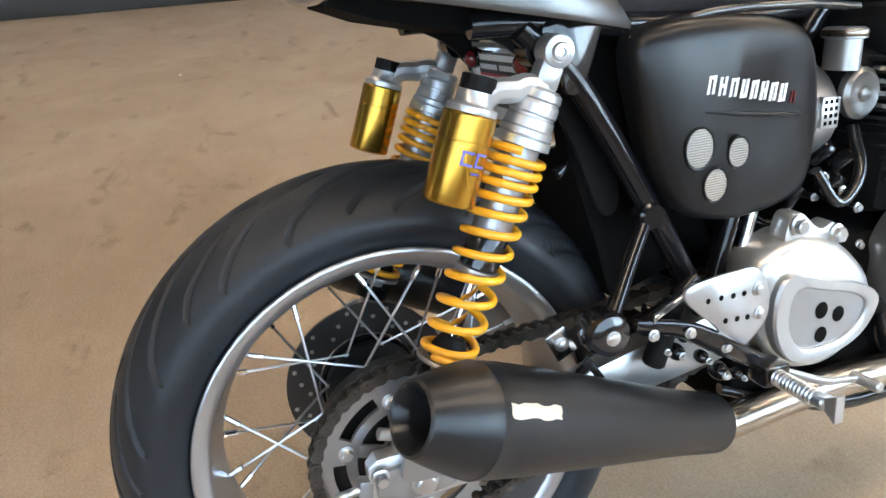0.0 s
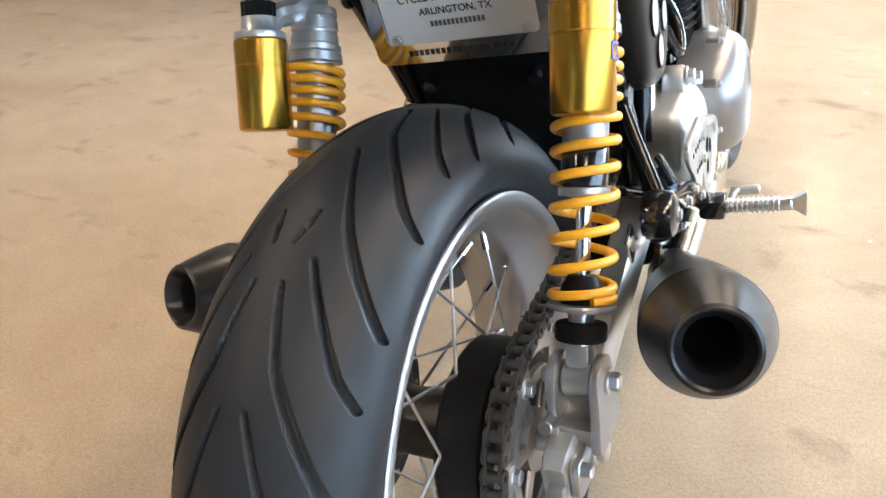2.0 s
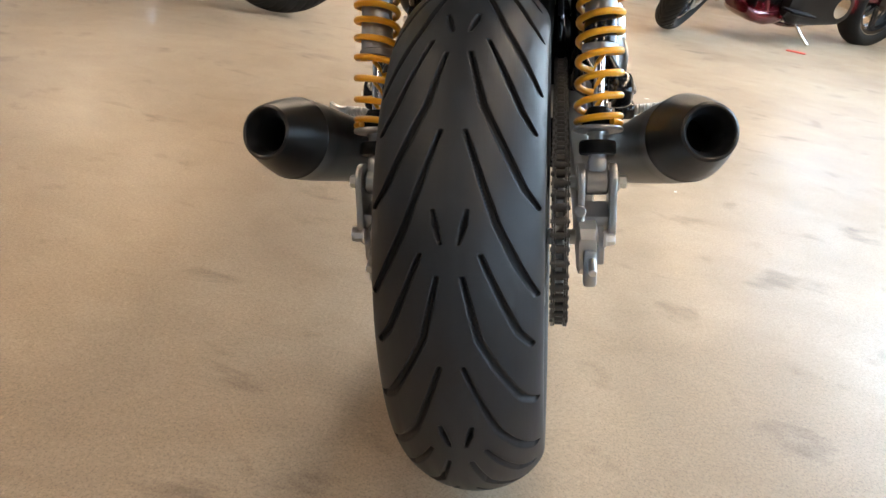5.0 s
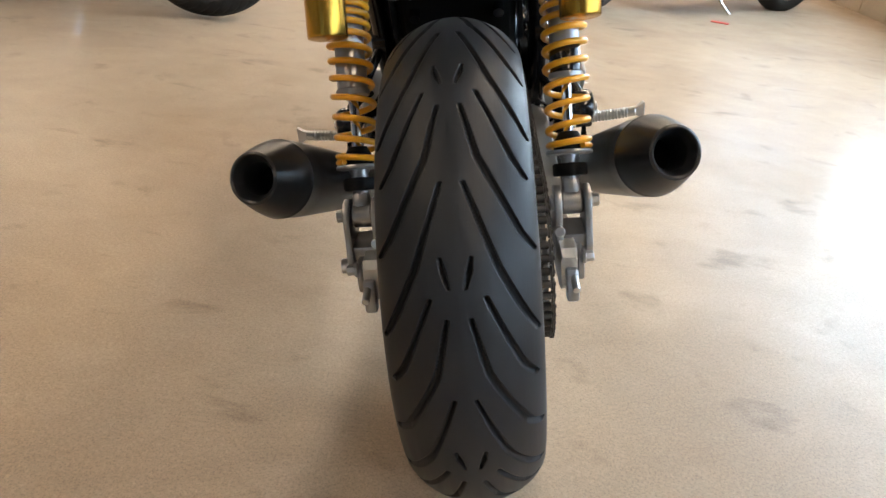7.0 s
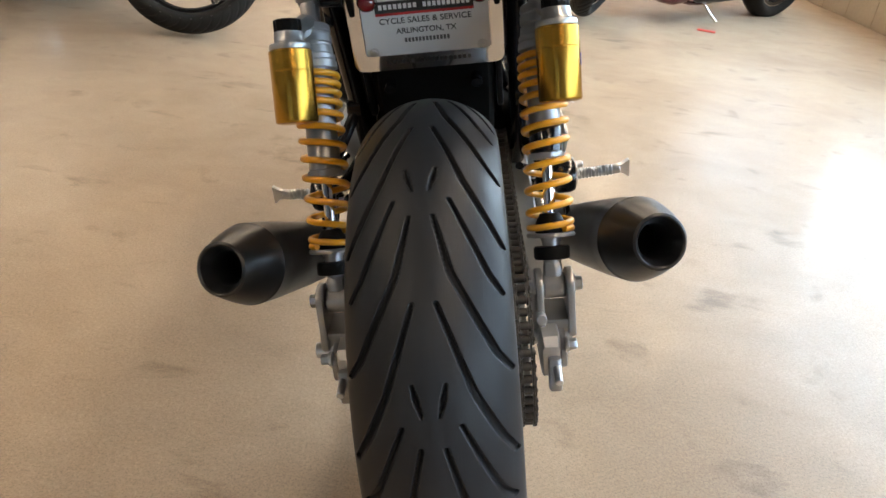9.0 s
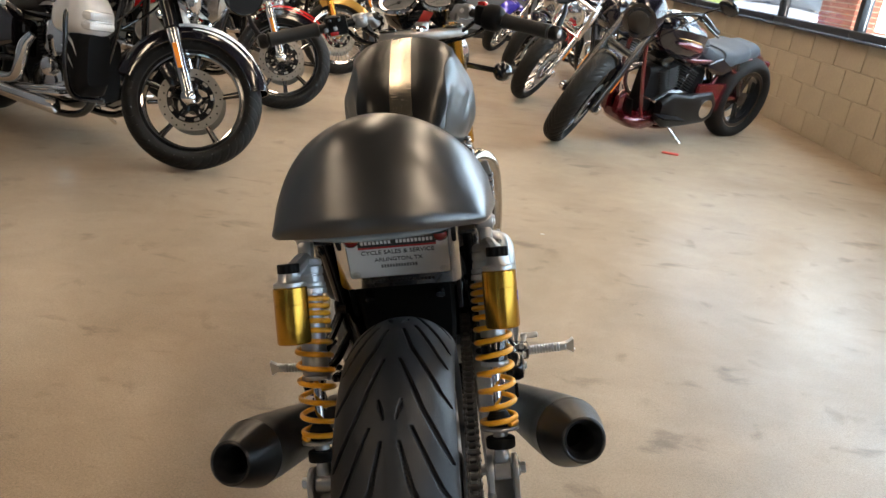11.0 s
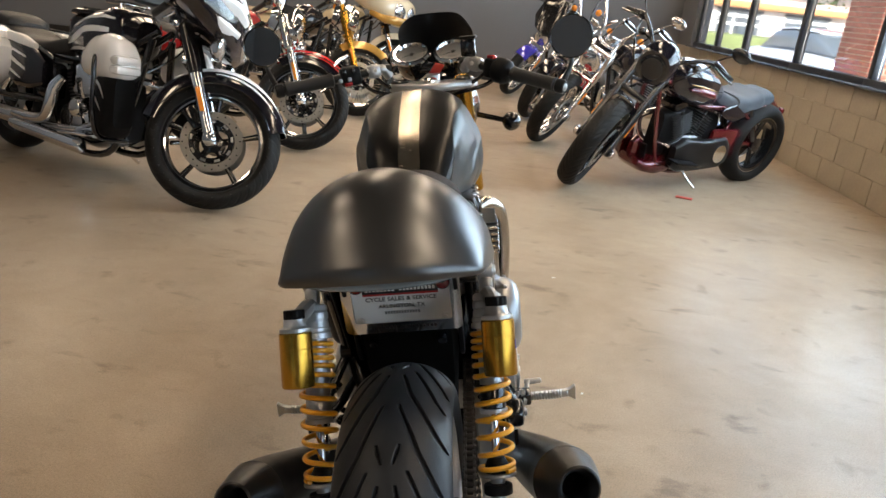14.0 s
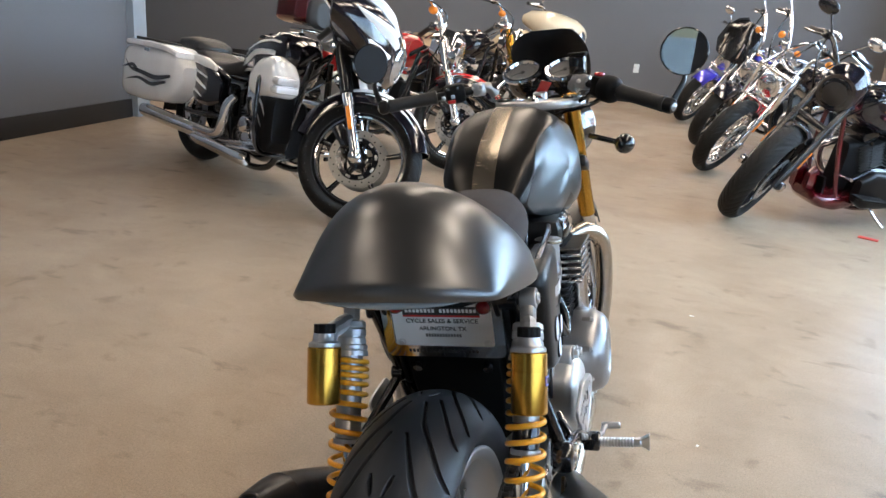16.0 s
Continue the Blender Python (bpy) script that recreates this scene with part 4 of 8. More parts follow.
            put("mark", b, "ink_blue")
    return sh


shock(1)
shock(-1)

# ---- silencers and exhaust pipes ----


def silencer(s, T_TIP, T_FRONT):
    ex = new("exhaust")
    ex.parent = bike
    tagged(ex, "matt black reverse cone silencer on a brushed steel pipe")

    def put(name, bm, m, label="", sharp=38):
        if s < 0:
            b2 = mirrored(bm)
            bm.free()
            bm = b2
        return part(name, bm, m, ex, label, sharp)

    d = T_FRONT - T_TIP
    ln = d.length
    put("silencer", lathe([(0.0215, 0.060), (0.0215, 0.016), (0.0225, 0.013), (0.0285, 0.0015), (0.0305, 0.0), (0.0335, 0.002), (0.0402, 0.020), (0.0466, 0.039), (0.0510, 0.054), (0.0521, 0.0600), (0.0528, 0.0612), (0.0528, 0.0625), (0.0524, 0.0640), (0.0525, 0.088), (0.0518, 0.11), (0.0470, 0.20), (0.0405, 0.30), (0.0370, 0.355), (0.0350, ln), (0.0330, ln)], T_TIP, d, 64, cap=False), "muffler_black", "matt black tapered silencer", 24)
    put("silencer_core", lathe([(0.0001, 0.060), (0.0214, 0.0599)], T_TIP, d, 40, cap=False), "dead_black")
    put("pipe", tube([T_FRONT - d.normalized() * 0.02, T_FRONT + d.normalized() * 0.03, (0.158, 0.42, 0.284), (0.162, 0.50, 0.294), (0.164, 0.62, 0.29), (0.155, 0.76, 0.235), (0.150, 0.86, 0.25), (0.166, 0.925, 0.33), (0.186, 0.945, 0.43), (0.193, 0.945, 0.53), (0.186, 0.925, 0.608), (0.152, 0.88, 0.643), (0.110, 0.83, 0.635)], 0.0205, 18, 8), "header_steel", "heat-tinted brushed steel exhaust pipe")
    put("pipe_clamp", lathe([(0.0225, -0.008), (0.0240, -0.007), (0.0240, 0.007), (0.0225, 0.008)], T_FRONT + d.normalized() * 0.012, d, 28), "steel")
    if s > 0:
        # small worn sticker on the outer side
        up = Vector((0.35, 0.1, 0.90))
        n = (up - d.normalized() * up.dot(d.normalized())).normalized()
        n2 = d.normalized().cross(n)
        out = (n * 1.15 + n2 * (-0.82 if (n2.x < 0) else 0.82)).normalized()
        t2 = d.normalized().cross(out)
        bm = bmesh.new()
        grid = []
        rnd = random.Random(4)
        for i in range(9):
            k = 0.069 + 0.060 * i / 8
            row = []
            for j in range(5):
                th = -0.12 + 0.24 * j / 4 + (rnd.uniform(-0.03, 0.03) if j in (0, 4) else 0)
                rr = np.interp(k, [0.054, 0.064, 0.078, 0.088, 0.11, 0.20], [0.0510, 0.0526, 0.0526, 0.0525, 0.0518, 0.0470]) + 0.0007
                q = T_TIP + d.normalized() * (k + (rnd.uniform(-0.0012, 0.0012) if i in (0, 8) else 0)) + (out * math.cos(th) + t2 * math.sin(th)) * rr
                row.append(bm.verts.new(q))
            grid.append(row)
        for a, b in zip(grid, grid[1:]):
            for j in range(4):
                bm.faces.new((a[j], a[j + 1], b[j + 1], b[j]))
        put("sticker", bm, "sticker", "worn pale sticker")
    return ex


for s in (1, -1):
    silencer(s, Vector((0.257 if s > 0 else 0.260, -0.034, 0.460 if s > 0 else 0.465)), Vector((0.160, 0.348, 0.288)))


def both(name, bm, material, parent, label="", sharp=38):
    """A part and its twin on the other side."""
    tw = mirrored(bm)
    return part(name, bm, material, parent, label, sharp), part(name, tw, material, parent, label, sharp)


# ---- frame ----
fr = new("frame")
fr.parent = bike
tagged(fr, "gloss black tubular steel frame")
both("frame_tube", tube([(0.118, 0.150, 0.755), (0.119, 0.205, 0.700), (0.120, 0.280, 0.575), (0.120, 0.345, 0.455), (0.110, 0.400, 0.36)], 0.0135, 14), "frame_black", fr)
both("frame_tube", tube([(0.114, 0.10, 0.762), (0.116, 0.15, 0.760), (0.100, 0.33, 0.742), (0.060, 0.55, 0.742), (0.045, 0.80, 0.79), (0.035, 0.98, 0.84)], 0.0130, 14), "frame_black", fr)
both("frame_tube", tube([(0.095, 0.40, 0.36), (0.085, 0.46, 0.52), (0.07, 0.52, 0.68), (0.06, 0.60, 0.775)], 0.0135, 14), "frame_black", fr)
both("frame_tube", tube([(0.06, 1.00, 0.80), (0.075, 0.985, 0.62), (0.085, 0.93, 0.38), (0.095, 0.85, 0.24), (0.10, 0.60, 0.215), (0.10, 0.42, 0.33)], 0.0140, 14), "frame_black", fr)
both("peg_stay", tube([(0.122, 0.288, 0.547), (0.150, 0.245, 0.500), (0.178, 0.205, 0.455)], 0.0088, 14, 4), "frame_black", fr, "black bracket bar")
both("stay_boss", rod((0.112, 0.288, 0.547), (0.136, 0.288, 0.547), 0.016, 20, bevel=0.003), "frame_black", fr)
both("peg_boss", lathe([(0.014, -0.020), (0.023, -0.017), (0.025, -0.011), (0.025, 0.005), (0.022, 0.012), (0.016, 0.015), (0.010, 0.016)], (0.178, 0.200, 0.449), ax_x, 32), "gloss_black", fr, "round black rubber boss")
both("boss_bolt", bolt((0.194, 0.200, 0.449), ax_x, 0.0060, 0.004), "steel", fr)
both("lower_stay", tube([(0.172, 0.200, 0.445), (0.15, 0.28, 0.440), (0.128, 0.345, 0.462)], 0.0085, 12), "frame_black", fr)
part("battery_box", rbox((0, 0.42, 0.63), (0.17, 0.20, 0.20), 0.02), "plastic_black", fr)
part("head_tube", rod((0, 1.02, 0.76), (0, 0.955, 0.91), 0.034, 24), "frame_black", fr)
# chrome-edged rail that holds the seat, by the shock eye
both("seat_rail_plate", prism(smooth_poly([(0.168, 0.755), (0.235, 0.770), (0.228, 0.735), (0.208, 0.690), (0.190, 0.690), (0.186, 0.715)], 5), 0.121, 0.131, "x", 0.004), "gloss_black", fr)
both("shock_mount", rod((0.10, 0.168, 0.733), (0.126, 0.168, 0.733), 0.017, 24), "frame_black", fr)

# ---- rear mudguard, plate and lamps ----
mg = new("rear_mudguard")
mg.parent = bike
rings = []
for y, z, w, th in ((0.200, 0.770, 0.075, 0.010), (0.212, 0.735, 0.080, 0.010), (0.224, 0.655, 0.084, 0.012), (0.244, 0.590, 0.085, 0.016), (0.268, 0.520, 0.082, 0.018), (0.292, 0.440, 0.075, 0.020)):
    rings.append([Vector((w * a, y + th * b, z + 0.3 * th * b)) for a, b in ((-1, -0.4), (-0.9, -1), (0.9, -1), (1, -0.4), (1, 6.0), (-1, 6.0))])
part("inner_guard", loft(rings), "dead_black", mg, "black plastic inner mudguard")
both("side_flange", prism(smooth_poly([(0.10, 0.765), (0.16, 0.725), (0.215, 0.63), (0.245, 0.55), (0.27, 0.56), (0.25, 0.66), (0.20, 0.765)], 4), 0.088, 0.096, "x", 0.002), "plastic_black", mg)
both("wire_clip", rod((0.060, 0.226, 0.600), (0.060, 0.212, 0.592), 0.008, 12), "gloss_black", mg)
TILT = 8.0
plate = new("licence_plate")
plate.parent = bike
PM = pose(0, 0.186, 0.683, 90 + TILT, 0, 0) @ Matrix.Diagonal((1.03, 0.97, 1, 1))          # plate plane: x right, y up, z towards the viewer
plate.matrix_basis = PM
tagged(plate, "white dealer plate in a chrome frame with red reflectors")


def rounded(w, h, r, n=5):
    out = []
    for cx, cy, a0 in ((w / 2 - r, h / 2 - r, 0), (-w / 2 + r, h / 2 - r, 90), (-w / 2 + r, -h / 2 + r, 180), (w / 2 - r, -h / 2 + r, 270)):
        for k in range(n + 1):
            a = radians(a0 + 90 * k / n)
            out.append((cx + r * math.cos(a), cy + r * math.sin(a)))
    return out


fb = bmesh.new()
outer, inner = rounded(0.192, 0.118, 0.012), rounded(0.160, 0.085, 0.006)
inner = [(x, y + 0.0045) for x, y in inner]
ro = [[fb.verts.new((x, y, z)) for x, y in o] for o, z in ((outer, 0.0), (outer, 0.006), (inner, 0.006), (inner, 0.0025))]
for a, b in zip(ro, ro[1:]):
    for k in range(len(a)):
        fb.faces.new((a[k], a[(k + 1) % len(a)], b[(k + 1) % len(a)], b[k]))
fb.faces.new(ro[0])
part("plate_frame", fb, "chrome", plate, "chrome plate frame")
part("plate_sheet", prism(rounded(0.158, 0.083, 0.005), 0.0028, 0.0036, "z"), "plate_white", plate, "white dealer plate")
part("banner", rbox((0, 0.0265, 0.0041), (0.122, 0.0155, 0.0006), 0), "ink", plate)
part("banner_stripe", rbox((0, 0.0172, 0.0042), (0.122, 0.0034, 0.0007), 0), "ink_red", plate)
def bar_row(x0, x1, y, z, n, h, m):
    """A row of short upright bars in place of letters."""
    step_ = (x1 - x0) / n
    for k in range(n):
        part("text_bar", rbox((x0 + step_ * (k + 0.5), y, z), (step_ * 0.68, h, 0.0004), 0), m, plate)


bar_row(-0.057, -0.008, 0.0270, 0.0047, 8, 0.0062, "ink_white")
bar_row(-0.002, 0.057, 0.0270, 0.0047, 10, 0.0062, "ink_white")
lettering("CYCLE SALES & SERVICE", 0.0108, pose(0, 0.0075, 0.0040), "ink", plate, bold=0.0001)
lettering("ARLINGTON, TX", 0.0100, pose(0, -0.0065, 0.0040), "ink", plate, bold=0.0001)
bar_row(-0.029, 0.029, -0.0190, 0.0040, 13, 0.0058, "ink_grey")
bar_row(-0.060, 0.054, -0.0475, 0.0064, 19, 0.0058, "ink")
bar_row(-0.066, 0.070, 0.0535, 0.0064, 22, 0.0054, "ink_grey")
for x in (-0.069, 0.069):
    part("plate_bolt", bolt((x, -0.033, 0.0036), (0, 0, 1), 0.0048, 0.004), "steel", plate)
    rf = part("reflector", ball((x, 0.036, 0.010), 0.0115, None, 20, (1, 1, 0.75)), "red_lens", plate, "round red reflector")
    part("reflector_rim", lathe([(0.0122, 0.0036), (0.0128, 0.006), (0.0120, 0.009)], (x, 0.036, 0), (0, 0, 1), 24, cap=False), "gloss_black", plate)
part("plate_bracket", rbox((0, 0.010, -0.008), (0.15, 0.10, 0.014), 0.004), "plastic_black", plate)

# ---- tail cowl ----
tail = new("seat_cowl")
tail.parent = bike
tagged(tail, "satin grey painted single seat cowl")
NU, NV = 41, 26
top, under = [], []
for i in range(NV + 1):
    v = i / NV
    row, low = [], []
    for j in range(NU):
        u = -1 + 2 * j / (NU - 1)
        au = abs(u)
        yr = -0.062 + 0.036 * au ** 2.2
        y = yr + (0.171 + 0.09 * au ** 3 - yr) * v
        w = 0.1306 + 0.0572 * v ** 0.5 - 0.0551 * v + 0.1111 * v ** 2 - 0.1083 * v ** 3
        base = 0.818 - 0.011 * au ** 2 - 0.0576 * v * (0.35 + 0.65 * au ** 2)
        h = sum(c * v ** k for k, c in enumerate((0.0056, 0.4315, -0.2633, -0.3758, 0.4564, -0.1901)))
        z = base + 0.965 * h * max(0.0, 1 - au ** 2.06) ** 0.5
        row.append(Vector((u * w, y, z)))
        low.append(Vector((u * w * 0.985, y + 0.003 * (1 - v), base - 0.006)))
    top.append(row)
    under.append(low)
cb = bmesh.new()
tv = [[cb.verts.new(p) for p in r] for r in top]
uv_ = [[cb.verts.new(p) for p in r] for r in under]
for a, b in zip(tv, tv[1:]):
    for j in range(NU - 1):
        cb.faces.new((a[j], a[j + 1], b[j + 1], b[j]))
for i in range(NV):
    for j in (0, NU - 1):
        cb.faces.new((tv[i][j], tv[i + 1][j], uv_[i + 1][j], uv_[i][j]))
for i in (0, NV):
    for j in range(NU - 1):
        cb.faces.new((tv[i][j], tv[i][j + 1], uv_[i][j + 1], uv_[i][j]))
lb = bmesh.new()
lv = [[lb.verts.new(p + Vector((0, 0, 0.0005))) for p in r] for r in under]
for a, b in zip(lv, lv[1:]):
    for j in range(NU - 1):
        lb.faces.new((a[j], a[j + 1], b[j + 1], b[j]))
part("cowl_liner", lb, "plastic_black", tail, "black inside of the cowl")
part("cowl_shell", cb, "cowl_paint", tail, "satin grey domed cowl", 88)
# dark undertray below the cowl, and the slim tail lamp under its lip
rings = []
for y, w, z0, z1 in ((-0.020, 0.050, 0.790, 0.799), (0.03, 0.080, 0.772, 0.792), (0.12, 0.104, 0.752, 0.775), (0.28, 0.106, 0.738, 0.758)):
    rings.append([Vector((w * a, y, z0 if b < 0 else z1)) for a, b in ((-0.94, -1), (0.94, -1), (1, -0.2), (1, 1), (-1, 1), (-1, -0.2))])
part("undertray", loft(rings), "dead_black", tail, "black undertray")
rings = []
for x in np.linspace(-0.098, 0.098, 21):
    k = max(0.04, 1 - (x / 0.1) ** 2) ** 0.5
    y0 = -0.046 + 0.9 * x * x
    rings.append([Vector((x, y0 + 0.040 * (1 - math.cos(a)) / 2, 0.806 - 0.004 * k + 0.010 * k * math.sin(a))) for a in np.linspace(0, 2 * math.pi, 16, endpoint=False)])
part("tail_lamp", loft(rings), "lamp_lens", tail, "slim pale tail lamp lens", 60)

# ---- seat ----
seat = new("seat")
seat.parent = bike
rings = []
for y, w, z0, z1 in ((0.165, 0.080, 0.740, 0.792), (0.19, 0.098, 0.738, 0.822), (0.225, 0.110, 0.736, 0.843), (0.27, 0.116, 0.735, 0.853), (0.33, 0.115, 0.735, 0.853), (0.40, 0.108, 0.735, 0.845), (0.45, 0.096, 0.738, 0.838), (0.50, 0.078, 0.745, 0.832)):
    rings.append([Vector((w * math.copysign(abs(math.cos(a)) ** 0.75, math.cos(a)), y, (z0 + z1) / 2 + (z1 - z0) / 2 * math.copysign(abs(math.sin(a)) ** 0.8, math.sin(a)))) for a in np.linspace(0, 2 * math.pi, 28, endpoint=False)])
part("seat_pad", loft(rings), "suede", seat, "dark brown suede seat pad", 60)

# ---- tank ----
tank = new("fuel_tank")
tank.parent = bike
tank.location, tank.scale = (0.0044, 0.0328, -0.0175), (1.06, 1.0, 1.0)
tagged(tank, "satin black fuel tank with bronze strap")
YS = [0.465, 0.48, 0.51, 0.55, 0.60, 0.65, 0.70, 0.76, 0.82, 0.88, 0.93, 0.965, 0.99, 1.0]
TOPZ = [0.835, 0.862, 0.888, 0.912, 0.931, 0.951, 0.966, 0.976, 0.958, 0.934, 0.926, 0.922, 0.911, 0.895]
BOTZ = [0.816, 0.803, 0.789, 0.775, 0.763, 0.753, 0.745, 0.740, 0.740, 0.745, 0.759, 0.778, 0.803, 0.828]
RIDGE = [0.060, 0.071, 0.080, 0.090, 0.102, 0.111, 0.114, 0.109, 0.108, 0.109, 0.100, 0.085, 0.062, 0.039]
RIDGE_Z = [0.815, 0.835, 0.856, 0.877, 0.892, 0.898, 0.899, 0.897, 0.900, 0.903, 0.899, 0.891, 0.880, 0.868]
SIDE = [0.062, 0.073, 0.083, 0.093, 0.105, 0.122, 0.136, 0.150, 0.151, 0.139, 0.121, 0.098, 0.071, 0.045]


def eased(values):
    """The same line without kinks, on a fine grid."""
    g = np.interp(TANK_Y, YS, values)
    pad = np.concatenate([2 * g[0] - g[57:0:-1], g, 2 * g[-1] - g[-2:-59:-1]])
    return np.convolve(pad, np.hanning(117)[1:-1] / np.hanning(117).sum(), "valid")


TANK_Y = np.linspace(YS[0], YS[-1], 600)
TOPZ, BOTZ, RIDGE, RIDGE_Z, SIDE = (eased(q) for q in (TOPZ, BOTZ, RIDGE, RIDGE_Z, SIDE))


def tank_line(y):
    """Half the tank's cross-section from the top middle down to the keel."""
    zt, zb, r, zr, w = (float(np.interp(y, TANK_Y, q)) for q in (TOPZ, BOTZ, RIDGE, RIDGE_Z, SIDE))
    h = zr - zb
    r += 0.3 * (w - r)
    pts = [(0, zt), (0.45 * r, zt - 0.09 * (zt - zr)), (0.80 * r, zt - 0.38 * (zt - zr)), (r, zr + 0.001), (r + 0.38 * (w - r), zr - 0.13 * h), (r + 0.88 * (w - r), zr - 0.29 * h), (w, zr - 0.46 * h), (w * 0.985, zb + 0.24 * h), (w * 0.90, zb + 0.05 * h), (w * 0.70, zb), (0, zb + 0.003)]
    return spline([(x, 0, z) for x, z in pts], 9)


def tank_point(y, x, lift=0.0):
    """The point of the upper skin at half-width x."""
    line = tank_line(y)[:28]
    z = float(np.interp(abs(x), [p.x for p in line], [p.z for p in line])) + lift
    return Vector((x, y, z))


KNEE_Y, KNEE_F = (0.705, 0.205), (0.60, 0.63)   # middle and half-size of the knee panel along the tank and up its side


def knee_scoop(y, p):
    """The sunken knee panel with its raised edge, on one side of the section."""
    zb, zr = (float(np.interp(y, TANK_Y, q)) for q in (BOTZ, RIDGE_Z))
    f = (p.z - zb) / (zr - zb)
    q = (abs(y - KNEE_Y[0] - 0.04 * (f - 0.6)) / KNEE_Y[1]) ** 3.6 + (abs(f - KNEE_F[0]) / KNEE_F[1]) ** 3.6
    e = min(1.0, max(0.0, (1.0 - q) / 0.6))
    return p.x - 0.0085 * e * e * (3 - 2 * e) + 0.0012 * math.exp(-((q - 1.08) / 0.22) ** 2)


def knee_panel(s):
    """The skin of the sunken panel, tinted with the window's reflection, laid out from its middle to its rounded edge.
    """
    bm = bmesh.new()
    prev = None
    for i in range(15):
        rho = max(0.02, i / 14)
        row = []
        for k in range(72):
            a = 2 * math.pi * k / 72
            f = KNEE_F[0] + KNEE_F[1] * rho * math.copysign(abs(math.sin(a)) ** 0.556, math.sin(a))
            y = KNEE_Y[0] + 0.04 * (f - 0.6) + KNEE_Y[1] * rho * math.copysign(abs(math.cos(a)) ** 0.556, math.cos(a))
            zb, zr = (float(np.interp(y, TANK_Y, q)) for q in (BOTZ, RIDGE_Z))
            line = tank_line(y)[:-12]
            z = zb + f * (zr - zb)
            x = float(np.interp(-z, [-p.z for p in line], [p.x for p in line]))
            row.append(bm.verts.new((s * (knee_scoop(y, Vector((x, 0, z))) + 0.0009), y, z)))
        if prev:
            for k in range(72):
                bm.faces.new((prev[k], prev[(k + 1) % 72], row[(k + 1) % 72], row[k]))
        prev = row
    inner = [v for v in bm.verts if not v.is_boundary]
    for v in inner:
        v.co.x += s * 0.003
    for _ in range(14):
        bmesh.ops.smooth_vert(bm, verts=inner, factor=0.5, use_axis_x=True)
    return bm


rings = []
for y in np.concatenate([[0.465, 0.472], np.linspace(0.48, 0.985, 130), [0.993, 1.0]]):
    line = tank_line(y)
    line = [line[0]] + [Vector((knee_scoop(y, p), 0, p.z)) for p in line[1:-1]] + [line[-1]]
    loop = [(p.x, p.z) for p in line] + [(-p.x, p.z) for p in reversed(line[1:-1])]
    rings.append([Vector((x, y, z)) for x, z in loop])
part("tank_shell", loft(rings), "tank_black", tank, "satin black tank with sunken knee panels", 60)
for s in (1, -1):
    part("knee_panel", knee_panel(s), "knee_sheen", tank, "sunken knee panel with the window's blue-grey sheen in its colour", 60)
for name, m, x0, x1, lift, label in (("tank_strap", "strap", -0.0205, 0.0205, 0.0026, "brushed bronze-toned tank strap"), ("tank_band", "tank_black", 0.0208, 0.070, 0.0009, "satin black painted band"), ("tank_band", "tank_black", -0.070, -0.0208, 0.0009, "satin black painted band")):
    sb = bmesh.new()
    prev = None
    for y in np.linspace(0.470, 0.978, 52):
        lim = 0.78 * float(np.interp(y, TANK_Y, RIDGE))
        xs_ = [min(lim, max(-lim, x)) for x in np.linspace(x0, x1, 10)] if name == "tank_strap" else [float(v) for v in (np.linspace(0.0208, max(lim, 0.024), 10) if x0 > 0 else np.linspace(-max(lim, 0.024), -0.0208, 10))]
        row = [sb.verts.new(tank_point(y, x, lift)) for x in xs_]
        if name == "tank_strap":
            for v in row:
                v.co.z = tank_point(y, 0, 0.0018).z - 0.04 * abs(v.co.x)
        if name == "tank_strap":
            row = [sb.verts.new(tank_point(y, xs_[0] - 0.0004, 0.0))] + row + [sb.verts.new(tank_point(y, xs_[-1] + 0.0004, 0.0))]
        if prev:
            for a in range(len(row) - 1):
                sb.faces.new((prev[a], prev[a + 1], row[a + 1], row[a]))
        prev = row
    bmesh.ops.remove_doubles(sb, verts=sb.verts, dist=0.00005)
    part(name, sb, m, tank, label, 70)
part("strap_latch", rbox((0.004, 0.992, 0.930), (0.060, 0.050, 0.012), 0.004, (-14, 0, 8)), "satin_alu", tank, "silver strap latch")
part("latch_lever", rbox((0.016, 1.004, 0.938), (0.034, 0.022, 0.010), 0.003, (-14, 0, 8)), "polished", tank)
part("filler_cap", lathe([(0.030, 0), (0.032, 0.004), (0.030, 0.010), (0.012, 0.013), (0, 0.0135)], (0.03, 0.90, 0.926), (0.12, 0.05, 1), 32), "satin_alu", tank)

